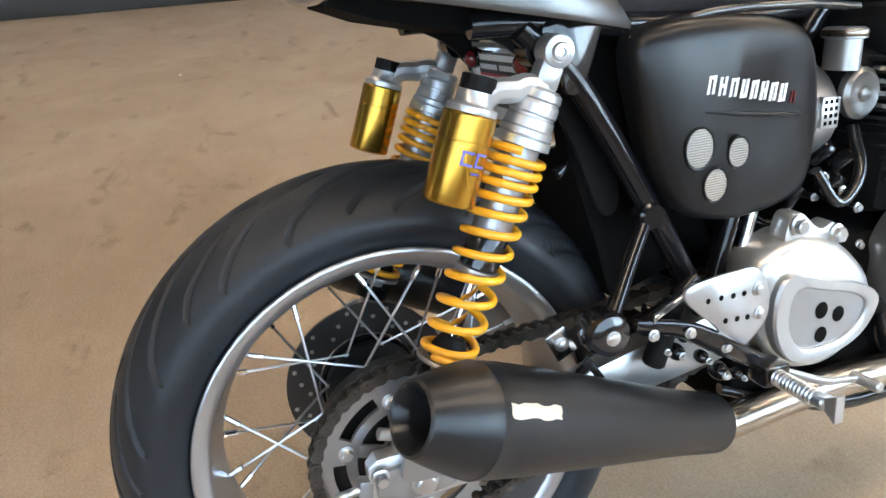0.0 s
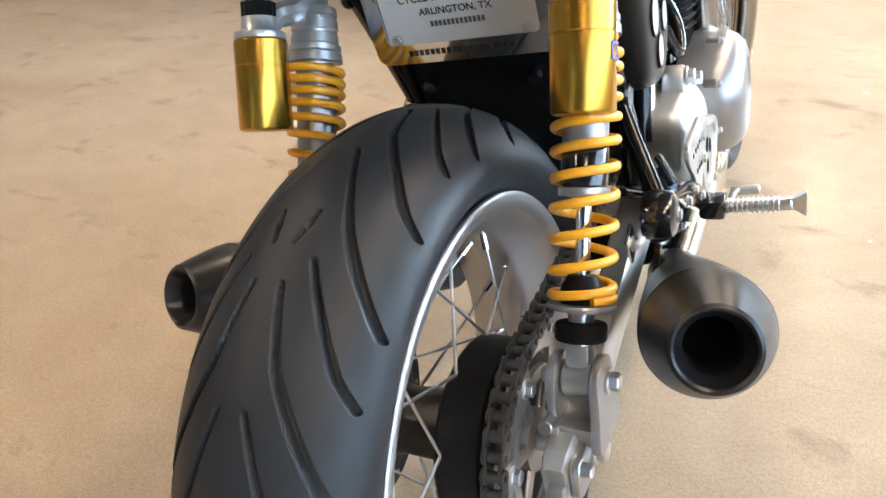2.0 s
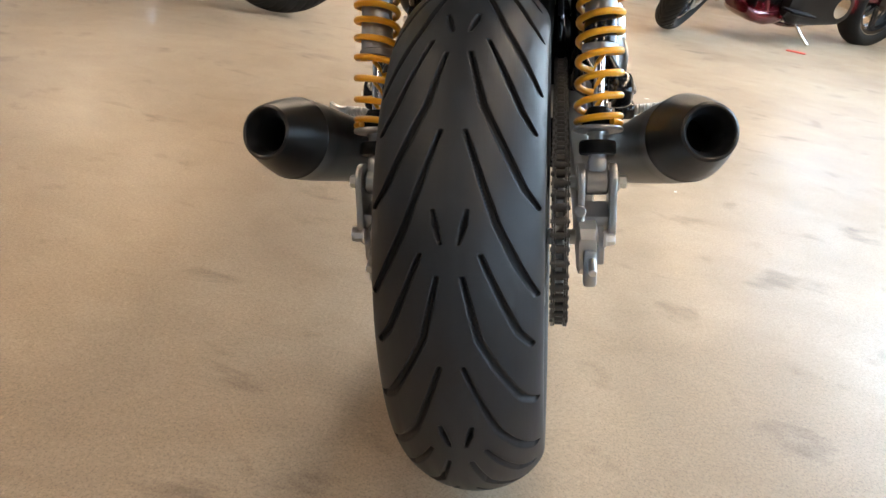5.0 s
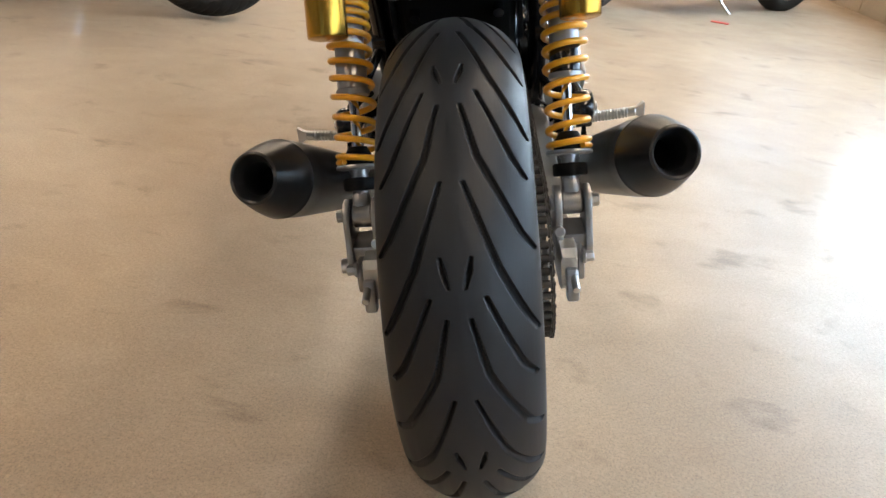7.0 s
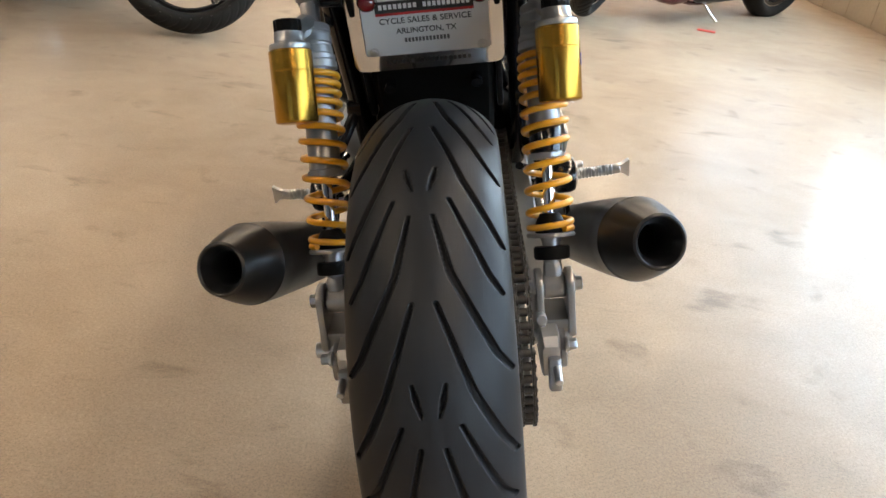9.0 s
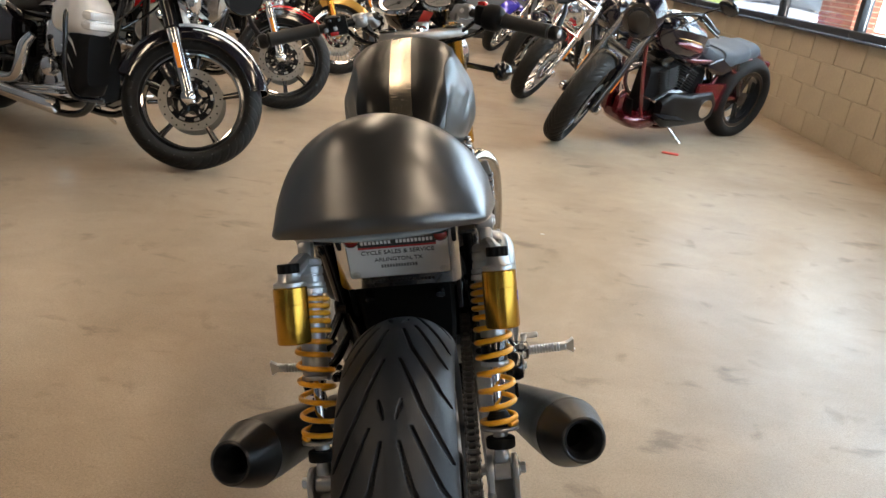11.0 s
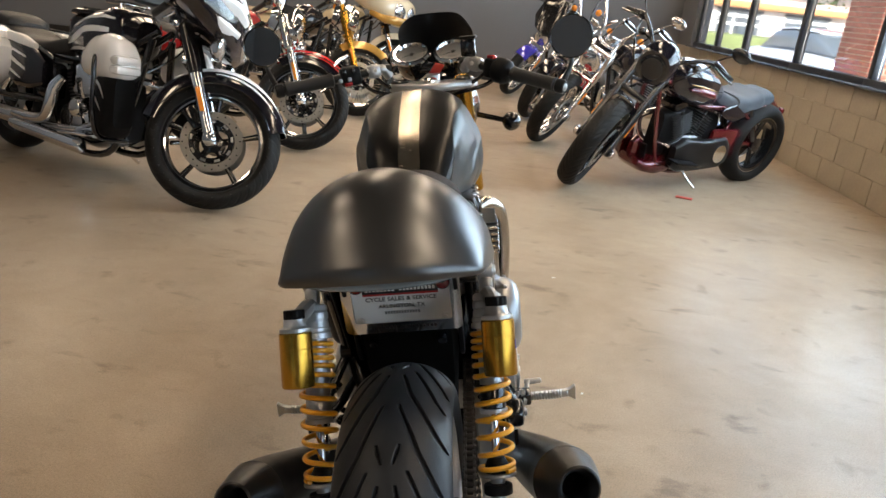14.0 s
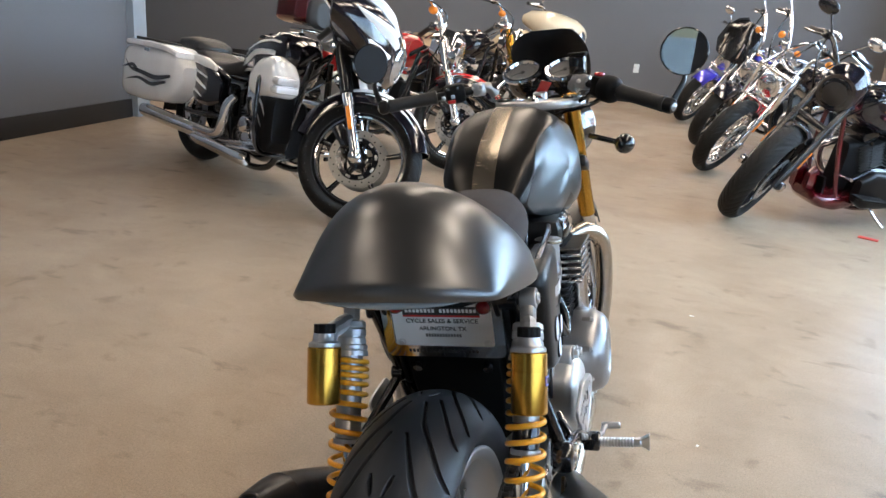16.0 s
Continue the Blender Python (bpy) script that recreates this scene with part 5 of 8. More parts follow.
# ---- side covers ----
for s in (1, -1):
    sc = new("side_cover")
    sc.parent = bike
    sc.location = (s * 0.030, -0.023, 0.006)
    tagged(sc, "satin black side cover with three mesh vents")
    outline = smooth_poly([(0.280, 0.722), (0.312, 0.741), (0.400, 0.742), (0.480, 0.728), (0.514, 0.700), (0.527, 0.640), (0.522, 0.565), (0.496, 0.530), (0.410, 0.522), (0.340, 0.540), (0.308, 0.585), (0.287, 0.660)], 6)
    cy, cz = 0.39, 0.635
    rings = []
    for f, x in ((1.0, 0.085), (1.0, 0.104), (0.985, 0.113), (0.955, 0.119), (0.90, 0.1235), (0.78, 0.1265), (0.55, 0.128), (0.25, 0.1285)):
        rings.append([Vector((s * (x - (0.010 * max(0, (y - 0.40) / 0.1) if y > 0.40 else 0.0) * (1 if x > 0.1 else 0)), cy + (y - cy) * f, cz + (z - cz) * f)) for y, z in outline])
    part("cover_shell", loft(rings), "satin_black", sc, "satin black moulded cover", 50)
    def cover_x(y):
        return 0.1285 - (0.010 * (y - 0.40) / 0.1 if y > 0.40 else 0.0)

    for y, z, r in ((0.349, 0.613, 0.0205), (0.398, 0.602, 0.0155), (0.370, 0.571, 0.0170)):
        x = cover_x(y)
        oval = Matrix.Translation((0, y, 0)) @ Matrix.Diagonal((1, 0.80, 1, 1)) @ Matrix.Translation((0, -y, 0))
        for name, prof, m, label in (("vent_rim", [(r + 0.003, -0.004), (r + 0.0022, 0.0014), (r, 0.0010), (r - 0.0005, -0.002)], "satin_black", ""), ("vent_mesh", [(0, 0.0003), (r, 0.0001)], "mesh_back", "dark vent with silver wire mesh")):
            bm = lathe(prof, (s * x, y, z), (s, 0, 0), 36, cap=False)
            bmesh.ops.transform(bm, matrix=oval, verts=bm.verts)
            part(name, bm, m, sc, label)
        wires = bmesh.new()
        pitch = 0.0027
        for k in range(-int(r / pitch), int(r / pitch) + 1):
            e = math.sqrt(max(0.0, r * r - (k * pitch) ** 2)) * 0.97
            if e > 0.002:
                rod((s * (x + 0.0006), y + 0.8 * k * pitch, z - e), (s * (x + 0.0006), y + 0.8 * k * pitch, z + e), 0.00062, 4, wires)
                rod((s * (x + 0.0009), y - 0.8 * e, z + k * pitch), (s * (x + 0.0009), y + 0.8 * e, z + k * pitch), 0.00062, 4, wires)
        part("wire_mesh", wires, "steel", sc, "silver woven wire")
    # soft fold under the name
    both_ = [(s * (cover_x(y) - dx), y, z) for y, z, dx in ((0.345, 0.652, 0.0030), (0.365, 0.648, 0.0012), (0.42, 0.639, 0.0012), (0.460, 0.633, 0.0022), (0.485, 0.629, 0.0052), (0.498, 0.627, 0.0092))]
    part("crease", tube(both_, [0.0008, 0.0020, 0.0022, 0.0022, 0.0022, 0.0015], 8), "satin_black", sc)

    def stroke(y0, z0, y1, z1, w, m):
        x = cover_x((y0 + y1) / 2) - 0.0014
        lo, hi = sorted((s * x, s * (x + 0.0016)))
        part("name_stroke", prism([(y0 - w / 2, z0), (y0 + w / 2, z0), (y1 + w / 2, z1), (y1 - w / 2, z1)], lo, hi, "x", 0), m, sc)

    # model name as plain slanted strokes
    for k in range(8):
        y0 = 0.3575 + 0.0136 * k
        z0 = 0.6665 - 0.205 * (0.0136 * k)
        stroke(y0, z0, y0 + 0.0035, z0 + 0.0185, 0.0030, "ink_white")
        stroke(y0 + 0.0060, z0, y0 + 0.0095, z0 + 0.0185, 0.0030, "ink_white")
        zc = z0 + (0.0150, 0.0080, 0.0150, 0.0002)[k % 4]
        yc = y0 + 0.0035 * (zc - z0) / 0.0185
        stroke(yc + 0.003, zc, yc + 0.0036, zc + 0.0032, 0.0062, "ink_white")
    stroke(0.469, 0.6440, 0.4712, 0.6570, 0.0024, "red_paint")
    stroke(0.4740, 0.6430, 0.4753, 0.6550, 0.0020, "red_paint")

# ---- engine ----
eng = new("engine")
eng.parent = bike
eng.location, eng.scale = (0, 0.026, 0.003), (1.17, 0.87, 1.0)
tagged(eng, "parallel twin engine with black finned cylinders and silver covers")
part("crankcase", rbox((0, 0.66, 0.36), (0.23, 0.46, 0.23), 0.04), "dead_black", eng, "black crankcase")
part("cylinder_block", rbox((0, 0.76, 0.58), (0.245, 0.20, 0.20), 0.02, (-6, 0, 0)), "dead_black", eng)
for k in range(6):
    z = 0.522 + 0.0135 * k
    part("cooling_fin", rbox((0, 0.765 + 0.1 * (0.58 - z), z), (0.252, 0.215, 0.0042), 0.0016, (-6, 0, 0), 1), "satin_black", eng)
for k in range(5):
    z = 0.607 + 0.0145 * k
    part("cooling_fin", rbox((0, 0.765 + 0.1 * (0.58 - z), z), (0.300, 0.225, 0.0050), 0.0018, (-6, 0, 0), 1), "satin_black", eng)
    both("fin_edge", rbox((0.122, 0.765 + 0.1 * (0.58 - z) - 0.1115, z + 0.0015), (0.056, 0.004, 0.0056), 0.0008, (-6, 0, 0), 1), "polished", eng)
    both("fin_edge", rbox((0.1505, 0.765 + 0.1 * (0.58 - z) - 0.04, z + 0.0015), (0.003, 0.14, 0.0056), 0.0008, (-6, 0, 0), 1), "polished", eng)
both("cylinder_stud_cover", rod((0.134, 0.775, 0.500), (0.132, 0.770, 0.598), 0.017, 20, bevel=0.005), "polished", eng, "polished silver breather tube")
part("cam_cover", rbox((0, 0.750, 0.700), (0.235, 0.19, 0.06), 0.022, (-6, 0, 0)), "satin_black", eng)
both("cam_cover_cap", rbox((0.106, 0.750, 0.702), (0.036, 0.15, 0.046), 0.014, (-6, 0, 0)), "gloss_black", eng, "black cover cap")
for y in (0.70, 0.75, 0.80):
    both("cam_bolt", bolt((0.112, y, 0.724), (0.2, 0, 1), 0.006, 0.008), "chrome", eng)
# clutch and generator covers
both("clutch_cover", lathe([(0.091, -0.040), (0.0935, -0.020), (0.0935, 0.002), (0.0910, 0.014), (0.0840, 0.026), (0.0730, 0.034), (0.060, 0.038), (0.052, 0.0385), (0.049, 0.036), (0, 0.036)], (0.148, 0.752, 0.417), ax_x, 56), "satin_alu", eng, "round silver engine cover", 28)
for k in range(8):
    a = 2 * math.pi * (k + 0.5) / 8
    both("cover_recess", rbox((0.150, 0.752 + 0.0905 * math.cos(a), 0.417 + 0.0905 * math.sin(a)), (0.020, 0.014, 0.008), 0.003, (math.degrees(a) + 90, 0, 0)), "throttle_alu", eng)
    both("cover_bolt", bolt((0.156, 0.752 + 0.0915 * math.cos(a), 0.417 + 0.0915 * math.sin(a)), ax_x, 0.0050, 0.006), "steel", eng)
both("cover_skirt", lathe([(0.070, -0.050), (0.078, -0.045), (0.078, -0.012), (0.070, 0.0)], (0.140, 0.735, 0.365), ax_x, 40), "gloss_black", eng, "black lower engine cover")
# sprocket cover: rounded silver shell with ears, and the drilled guard plate
sp = smooth_poly([(0.425, 0.470), (0.455, 0.492), (0.500, 0.500), (0.560, 0.482), (0.610, 0.440), (0.624, 0.398), (0.606, 0.356), (0.565, 0.330), (0.515, 0.327), (0.470, 0.345), (0.430, 0.400)], 6)
cy, cz = 0.525, 0.415
rings = [[Vector((x, cy + (y - cy) * f, cz + (z - cz) * f)) for y, z in sp] for f, x in ((1.0, 0.088), (1.0, 0.112), (0.975, 0.122), (0.92, 0.129), (0.80, 0.134), (0.5, 0.137), (0.2, 0.138))]
both("sprocket_cover", loft(rings), "cast", eng, "silver sprocket cover", 40)
both("cover_ear", prism(smooth_poly([(0.475, 0.485), (0.480, 0.520), (0.500, 0.524), (0.530, 0.502), (0.552, 0.506), (0.566, 0.492), (0.556, 0.474), (0.52, 0.470)], 4), 0.100, 0.124, "x", 0.004), "cast", eng)
for y, z in ((0.490, 0.512), (0.555, 0.492)):
    both("ear_bolt", bolt((0.124, y, z), ax_x, 0.009, 0.010), "steel", eng)
gp = smooth_poly([(0.333, 0.468), (0.341, 0.482), (0.400, 0.487), (0.436, 0.485), (0.454, 0.462), (0.456, 0.428), (0.432, 0.402), (0.404, 0.392), (0.394, 0.402), (0.378, 0.428), (0.350, 0.450)], 5)
both("heel_guard", prism(gp, 0.1425, 0.1470, "x", 0.0015), "silver_paint", eng, "silver drilled heel guard plate")
# flat black discs on uncut metal, painted as the dark inside drilled holes
for y, z, r in ((0.3645, 0.461, 0.0032), (0.3835, 0.461, 0.0032), (0.4015, 0.460, 0.0032), (0.4175, 0.460, 0.0032), (0.391, 0.433, 0.0034), (0.4085, 0.432, 0.0034), (0.424, 0.431, 0.0034), (0.519, 0.410, 0.0105), (0.548, 0.400, 0.0098), (0.521, 0.379, 0.0100)):
    both("guard_hole" if r < 0.005 else "cover_hole", lathe([(0, 0.0), (r, 0.0), (r, 0.0004), (0, 0.0005)], (0.1472 if r < 0.005 else 0.1402, y, z), ax_x, 20), "dead_black", eng)
for y, z in ((0.438, 0.461), (0.441, 0.432)):
    both("guard_bolt", bolt((0.1470, y, z), ax_x, 0.0060, 0.004), "steel", eng)
# raised rim round the drilled recess of the cover
tri_o = smooth_poly([(0.455, 0.462), (0.520, 0.449), (0.578, 0.434), (0.614, 0.412), (0.604, 0.382), (0.575, 0.360), (0.530, 0.350), (0.470, 0.356), (0.440, 0.405)], 5)
tri_i = [(0.530 + (y - 0.530) * 0.74, 0.401 + (z - 0.401) * 0.70) for y, z in tri_o]
rim_b = bmesh.new()
loops = [[rim_b.verts.new((x, 0.530 + (y - 0.530) * f, 0.401 + (z - 0.401) * f)) for y, z in src] for src, x, f in ((tri_o, 0.128, 1.0), (tri_o, 0.1405, 1.0), (tri_o, 0.1435, 0.97), (tri_i, 0.1440, 1.06), (tri_i, 0.1425, 1.0), (tri_i, 0.1385, 0.97))]
for a, b in zip(loops, loops[1:]):
    for k in range(len(a)):
        rim_b.faces.new((a[k], a[(k + 1) % len(a)], b[(k + 1) % len(a)], b[k]))
both("cover_rim", rim_b, "silver_paint", eng, "raised silver cover rim")
both("guard_panel", prism(tri_i, 0.1370, 0.1400, "x", 0), "satin_alu", eng)
# these stand out past the crankcase
for ob in eng.children:
    if ob.name.split(".")[0] in ("sprocket_cover", "cover_ear", "ear_bolt", "heel_guard", "guard_hole", "guard_bolt", "cover_hole", "cover_rim", "guard_panel"):
        ob.location.x = math.copysign(0.018, ob.data.vertices[0].co.x)
    if ob.name.split(".")[0] in ("heel_guard", "guard_hole", "guard_bolt"):
        ob.location.y = -0.033
# throttle bodies with finned housings
both("throttle_body", lathe([(0.030, 0.505), (0.058, 0.506), (0.0635, 0.511), (0.0640, 0.530), (0.0615, 0.533), (0.0610, 0.546), (0.0640, 0.549), (0.0640, 0.578), (0.0610, 0.586), (0.050, 0.594), (0.030, 0.600)], (0.0515, 0, 0.654), (0, 1, -0.06), 56), "throttle_alu", eng, "silver throttle body", 40)
both("throttle_vent", rbox((0.1145, 0.565, 0.625), (0.006, 0.029, 0.035), 0.001, (-4, 0, 0)), "silver_paint", eng)
# black squares stand in for the shade in the vent's openings
for i in range(3):
    for j in range(4):
        both("vent_stud", rbox((0.1177, 0.5565 + 0.0085 * i, 0.6135 + 0.0080 * j), (0.0010, 0.0046, 0.0046), 0.0005), "dead_black", eng)
both("float_cap", lathe([(0.019, 0), (0.019, 0.034), (0.023, 0.035), (0.023, 0.044), (0.019, 0.047)], (0.100, 0.600, 0.668), (0, 0.05, 1), 28), "satin_alu", eng)
both("cap_ring", lathe([(0.0235, 0.037), (0.0240, 0.038), (0.0240, 0.043), (0.0235, 0.044)], (0.100, 0.600, 0.668), (0, 0.05, 1), 28, cap=False), "strap", eng)
both("throttle_disc", lathe([(0.030, 0), (0.030, 0.008), (0.025, 0.012), (0.022, 0.0105), (0.010, 0.0105), (0.008, 0.014), (0, 0.0145)], (0.104, 0.622, 0.640), ax_x, 32), "throttle_alu", eng)
both("intake_rubber", rod((0.075, 0.60, 0.655), (0.075, 0.70, 0.665), 0.030, 20), "plastic_black", eng)
# hoses and wiring behind the covers
# small steel bolts added to give the dark crankcase glints
for y, z, r in ((0.535, 0.560, 0.0045), (0.575, 0.548, 0.0040), (0.610, 0.525, 0.0050), (0.640, 0.500, 0.0045), (0.560, 0.525, 0.0035), (0.650, 0.450, 0.0050), (0.640, 0.350, 0.0050), (0.600, 0.318, 0.0045), (0.480, 0.310, 0.0040), (0.440, 0.318, 0.0045), (0.545, 0.300, 0.0045)):
    both("case_bolt", bolt((0.108, y, z), ax_x, r, 0.005), "steel", eng)
    both("case_boss", rod((0.085, y, z), (0.108, y, z), r * 1.7, 14), "gloss_black", eng)
for y, z, r in ((0.575, 0.575, 0.017), (0.620, 0.560, 0.013), (0.600, 0.535, 0.015)):
    both("wiring_plug", rod((0.085, y, z - 0.012), (0.105, y + 0.01, z + 0.012), r * 0.7, 14, bevel=0.003), "gloss_black", eng)
for pts, r in (([(0.115, 0.55, 0.56), (0.125, 0.58, 0.52), (0.12, 0.62, 0.55), (0.10, 0.63, 0.60)], 0.007), ([(0.10, 0.30, 0.43), (0.12, 0.36, 0.40), (0.13, 0.42, 0.37), (0.12, 0.52, 0.33)], 0.006), ([(0.09, 0.46, 0.52), (0.10, 0.50, 0.50), (0.09, 0.56, 0.53)], 0.006), ([(0.105, 0.42, 0.30), (0.12, 0.48, 0.285), (0.12, 0.58, 0.28)], 0.007), ([(0.11, 0.27, 0.73), (0.115, 0.38, 0.748), (0.11, 0.52, 0.745), (0.10, 0.62, 0.735)], 0.005)):
    both("hose", tube(pts, r, 10), "gloss_black", eng)
both("starter_pipe", rod((0.105, 0.43, 0.535), (0.105, 0.405, 0.455), 0.011, 16), "frame_black", eng)
both("starter_pipe", rod((0.108, 0.46, 0.535), (0.108, 0.435, 0.455), 0.008, 16), "chrome", eng)

# ---- foot controls ----
fc = new("foot_control")
fc.parent = bike
fc.location, fc.scale = (0, 0.003, 0.006), (1.03, 1.0, 1.0)
both("hanger_plate", tube([(0.165, 0.235, 0.437), (0.175, 0.29, 0.425), (0.180, 0.345, 0.392), (0.182, 0.385, 0.365)], [0.014, 0.016, 0.017, 0.012], 12, 5, flat=0.55), "gloss_black", fc, "black peg hanger")
for y, z in ((0.243, 0.436), (0.288, 0.428), (0.335, 0.400)):
    both("hanger_bolt", bolt((0.190, y, z), ax_x, 0.0048, 0.005), "steel", fc)
both("push_rod", rod((0.178, 0.250, 0.448), (0.150, 0.315, 0.455), 0.0055, 12), "chrome", fc)
both("peg_clevis", rbox((0.196, 0.388, 0.360), (0.030, 0.034, 0.026), 0.005), "gloss_black", fc)
both("foot_peg", rod((0.205, 0.386, 0.360), (0.284, 0.378, 0.369), 0.0082, 14, bevel=0.002), "steel", fc, "knurled steel foot peg")
for k in range(12):
    both("peg_rib", lathe([(0.0088, -0.0013), (0.0102, 0), (0.0088, 0.0013)], (0.208 + 0.0055 * k, 0.3855 - 0.0006 * k, 0.3603 + 0.00062 * k), ax_x, 12, cap=False), "steel", fc)
both("peg_end", loft([[Vector((x, 0.379 + 0.0065 * a, 0.3695 + h * b)) for a, b in ((-0.8, -1), (0.8, -1), (0.8, 0), (0.8, 1), (-0.8, 1), (-0.8, 0))] for x, h in ((0.276, 0.006), (0.284, 0.007), (0.290, 0.0105), (0.296, 0.0150), (0.2975, 0.0148))]), "steel", fc, "flared steel peg end")
both("pedal", tube([(0.185, 0.40, 0.356), (0.205, 0.455, 0.334), (0.208, 0.480, 0.330), (0.212, 0.500, 0.329)], 0.0065, 12, flat=0.7), "silver_paint", fc, "silver foot lever")
both("pedal_tip", rod((0.204, 0.500, 0.329), (0.240, 0.504, 0.329), 0.0066, 14, bevel=0.002), "steel", fc)
for y, z, r in ((0.300, 0.385, 0.010), (0.335, 0.370, 0.008), (0.36, 0.345, 0.011), (0.31, 0.40, 0.006), (0.385, 0.335, 0.007), (0.28, 0.395, 0.008)):
    both("brake_link", ball((0.150, y, z), r, None, 12, (1.3, 1, 1)), "gloss_black", fc)
    both("link_bolt", bolt((0.163, y, z), ax_x, r * 0.36, 0.005), "steel", fc)
part("master_cylinder", rod((0.150, 0.27, 0.375), (0.150, 0.30, 0.450), 0.013, 16, bevel=0.003), "plastic_black", fc)
lug = bmesh.new()
tri = [(0.178, 0.420), (0.198, 0.388), (0.148, 0.386)]
inner = [(0.1765, 0.4065), (0.1860, 0.3935), (0.1640, 0.3930)]
loops = [[lug.verts.new((x, y, z)) for y, z in src] for src, x in ((tri, 0.168), (tri, 0.174), (inner, 0.174), (inner, 0.168), (tri, 0.168))]
for a, b in zip(loops, loops[1:]):
    for k in range(3):
        lug.faces.new((a[k], a[(k + 1) % 3], b[(k + 1) % 3], b[k]))
both("silencer_lug", lug, "frame_black", fc, "black triangular silencer lug")
both("plate_bolt", bolt((0.152, 0.158, 0.430), ax_x, 0.006, 0.005), "steel", fc)
both("bolt_plate", rbox((0.150, 0.158, 0.430), (0.004, 0.026, 0.034), 0.004, (25, 0, 0)), "polished", fc, "silver adjuster plate")
# side stand
part("side_stand", tube([(-0.11, 0.52, 0.24), (-0.17, 0.53, 0.12), (-0.207, 0.54, 0.052)], 0.011, 12), "frame_black", bike, "black side stand leg")

# ---- front end, turned a little to the right ----
STEER = 5.0
RAKE = radians(22.8)
S_AX = Vector((0, -math.sin(RAKE), math.cos(RAKE)))
S_PT = Vector((0, 0.985, 0.90))
front = new("front_end")
front.parent = bike
KEEP = bike.matrix_basis.inverted() @ pose(0, 0, 0, 0, -12.65, 0)
front.matrix_basis = KEEP @ Matrix.Translation(S_PT) @ Matrix.Rotation(radians(-STEER), 4, S_AX) @ Matrix.Translation(-S_PT)
tagged(front, "fork, bars and instruments of the café racer")


def down_fork(k, x=0.0, fwd=0.0):
    """A point k metres down the fork line from the top yoke."""
    return Vector((x, 1.045, 0.955)) - S_AX * k + Vector((0, fwd, 0))


both("fork_tube", rod(down_fork(0.0, 0.086), down_fork(0.36, 0.086), 0.0215, 28), "gold", front, "gold upside-down fork tube")
both("fork_leg", rod(down_fork(0.36, 0.086), down_fork(0.66, 0.086), 0.0185, 24), "polished", front)
both("fork_cap", lathe([(0.024, 0), (0.024, 0.005), (0.021, 0.007), (0.020, 0.006), (0, 0.006)], (0.086, 1.040, 0.957), (0, 0, 1), 28), "gloss_black", front, "dark fork cap")
yoke = smooth_poly([(-0.118, 1.050), (-0.095, 1.075), (-0.05, 1.060), (0, 1.045), (0.05, 1.060), (0.095, 1.075), (0.118, 1.050), (0.104, 1.015), (0.06, 0.985), (0, 0.968), (-0.06, 0.985), (-0.104, 1.015)], 5)
part("top_yoke", prism(yoke, 0.935, 0.957, "z", 0.006), "silver_paint", front, "polished top yoke")
part("lower_yoke", rbox((0, 1.105, 0.775), (0.22, 0.07, 0.035), 0.01, (-22, 0, 0)), "satin_black", front)
part("yoke_nut", lathe([(0.020, 0), (0.020, 0.008), (0.014, 0.012), (0, 0.013)], (0, 1.005, 0.957), (0, 0, 1), 24), "chrome", front)
part("ignition_barrel", lathe([(0.017, 0), (0.018, 0.014), (0.014, 0.018), (0, 0.018)], (0.0, 1.060, 0.957), (0, 0, 1), 24), "steel", front)
tag = part("key_tag", rbox((0.012, 1.052, 0.985), (0.026, 0.050, 0.002), 0.0008, (-38, 18, 24)), "red_tag", front, "red paper key tag")
# bars
UNSTEER = front.matrix_basis.inverted() @ KEEP


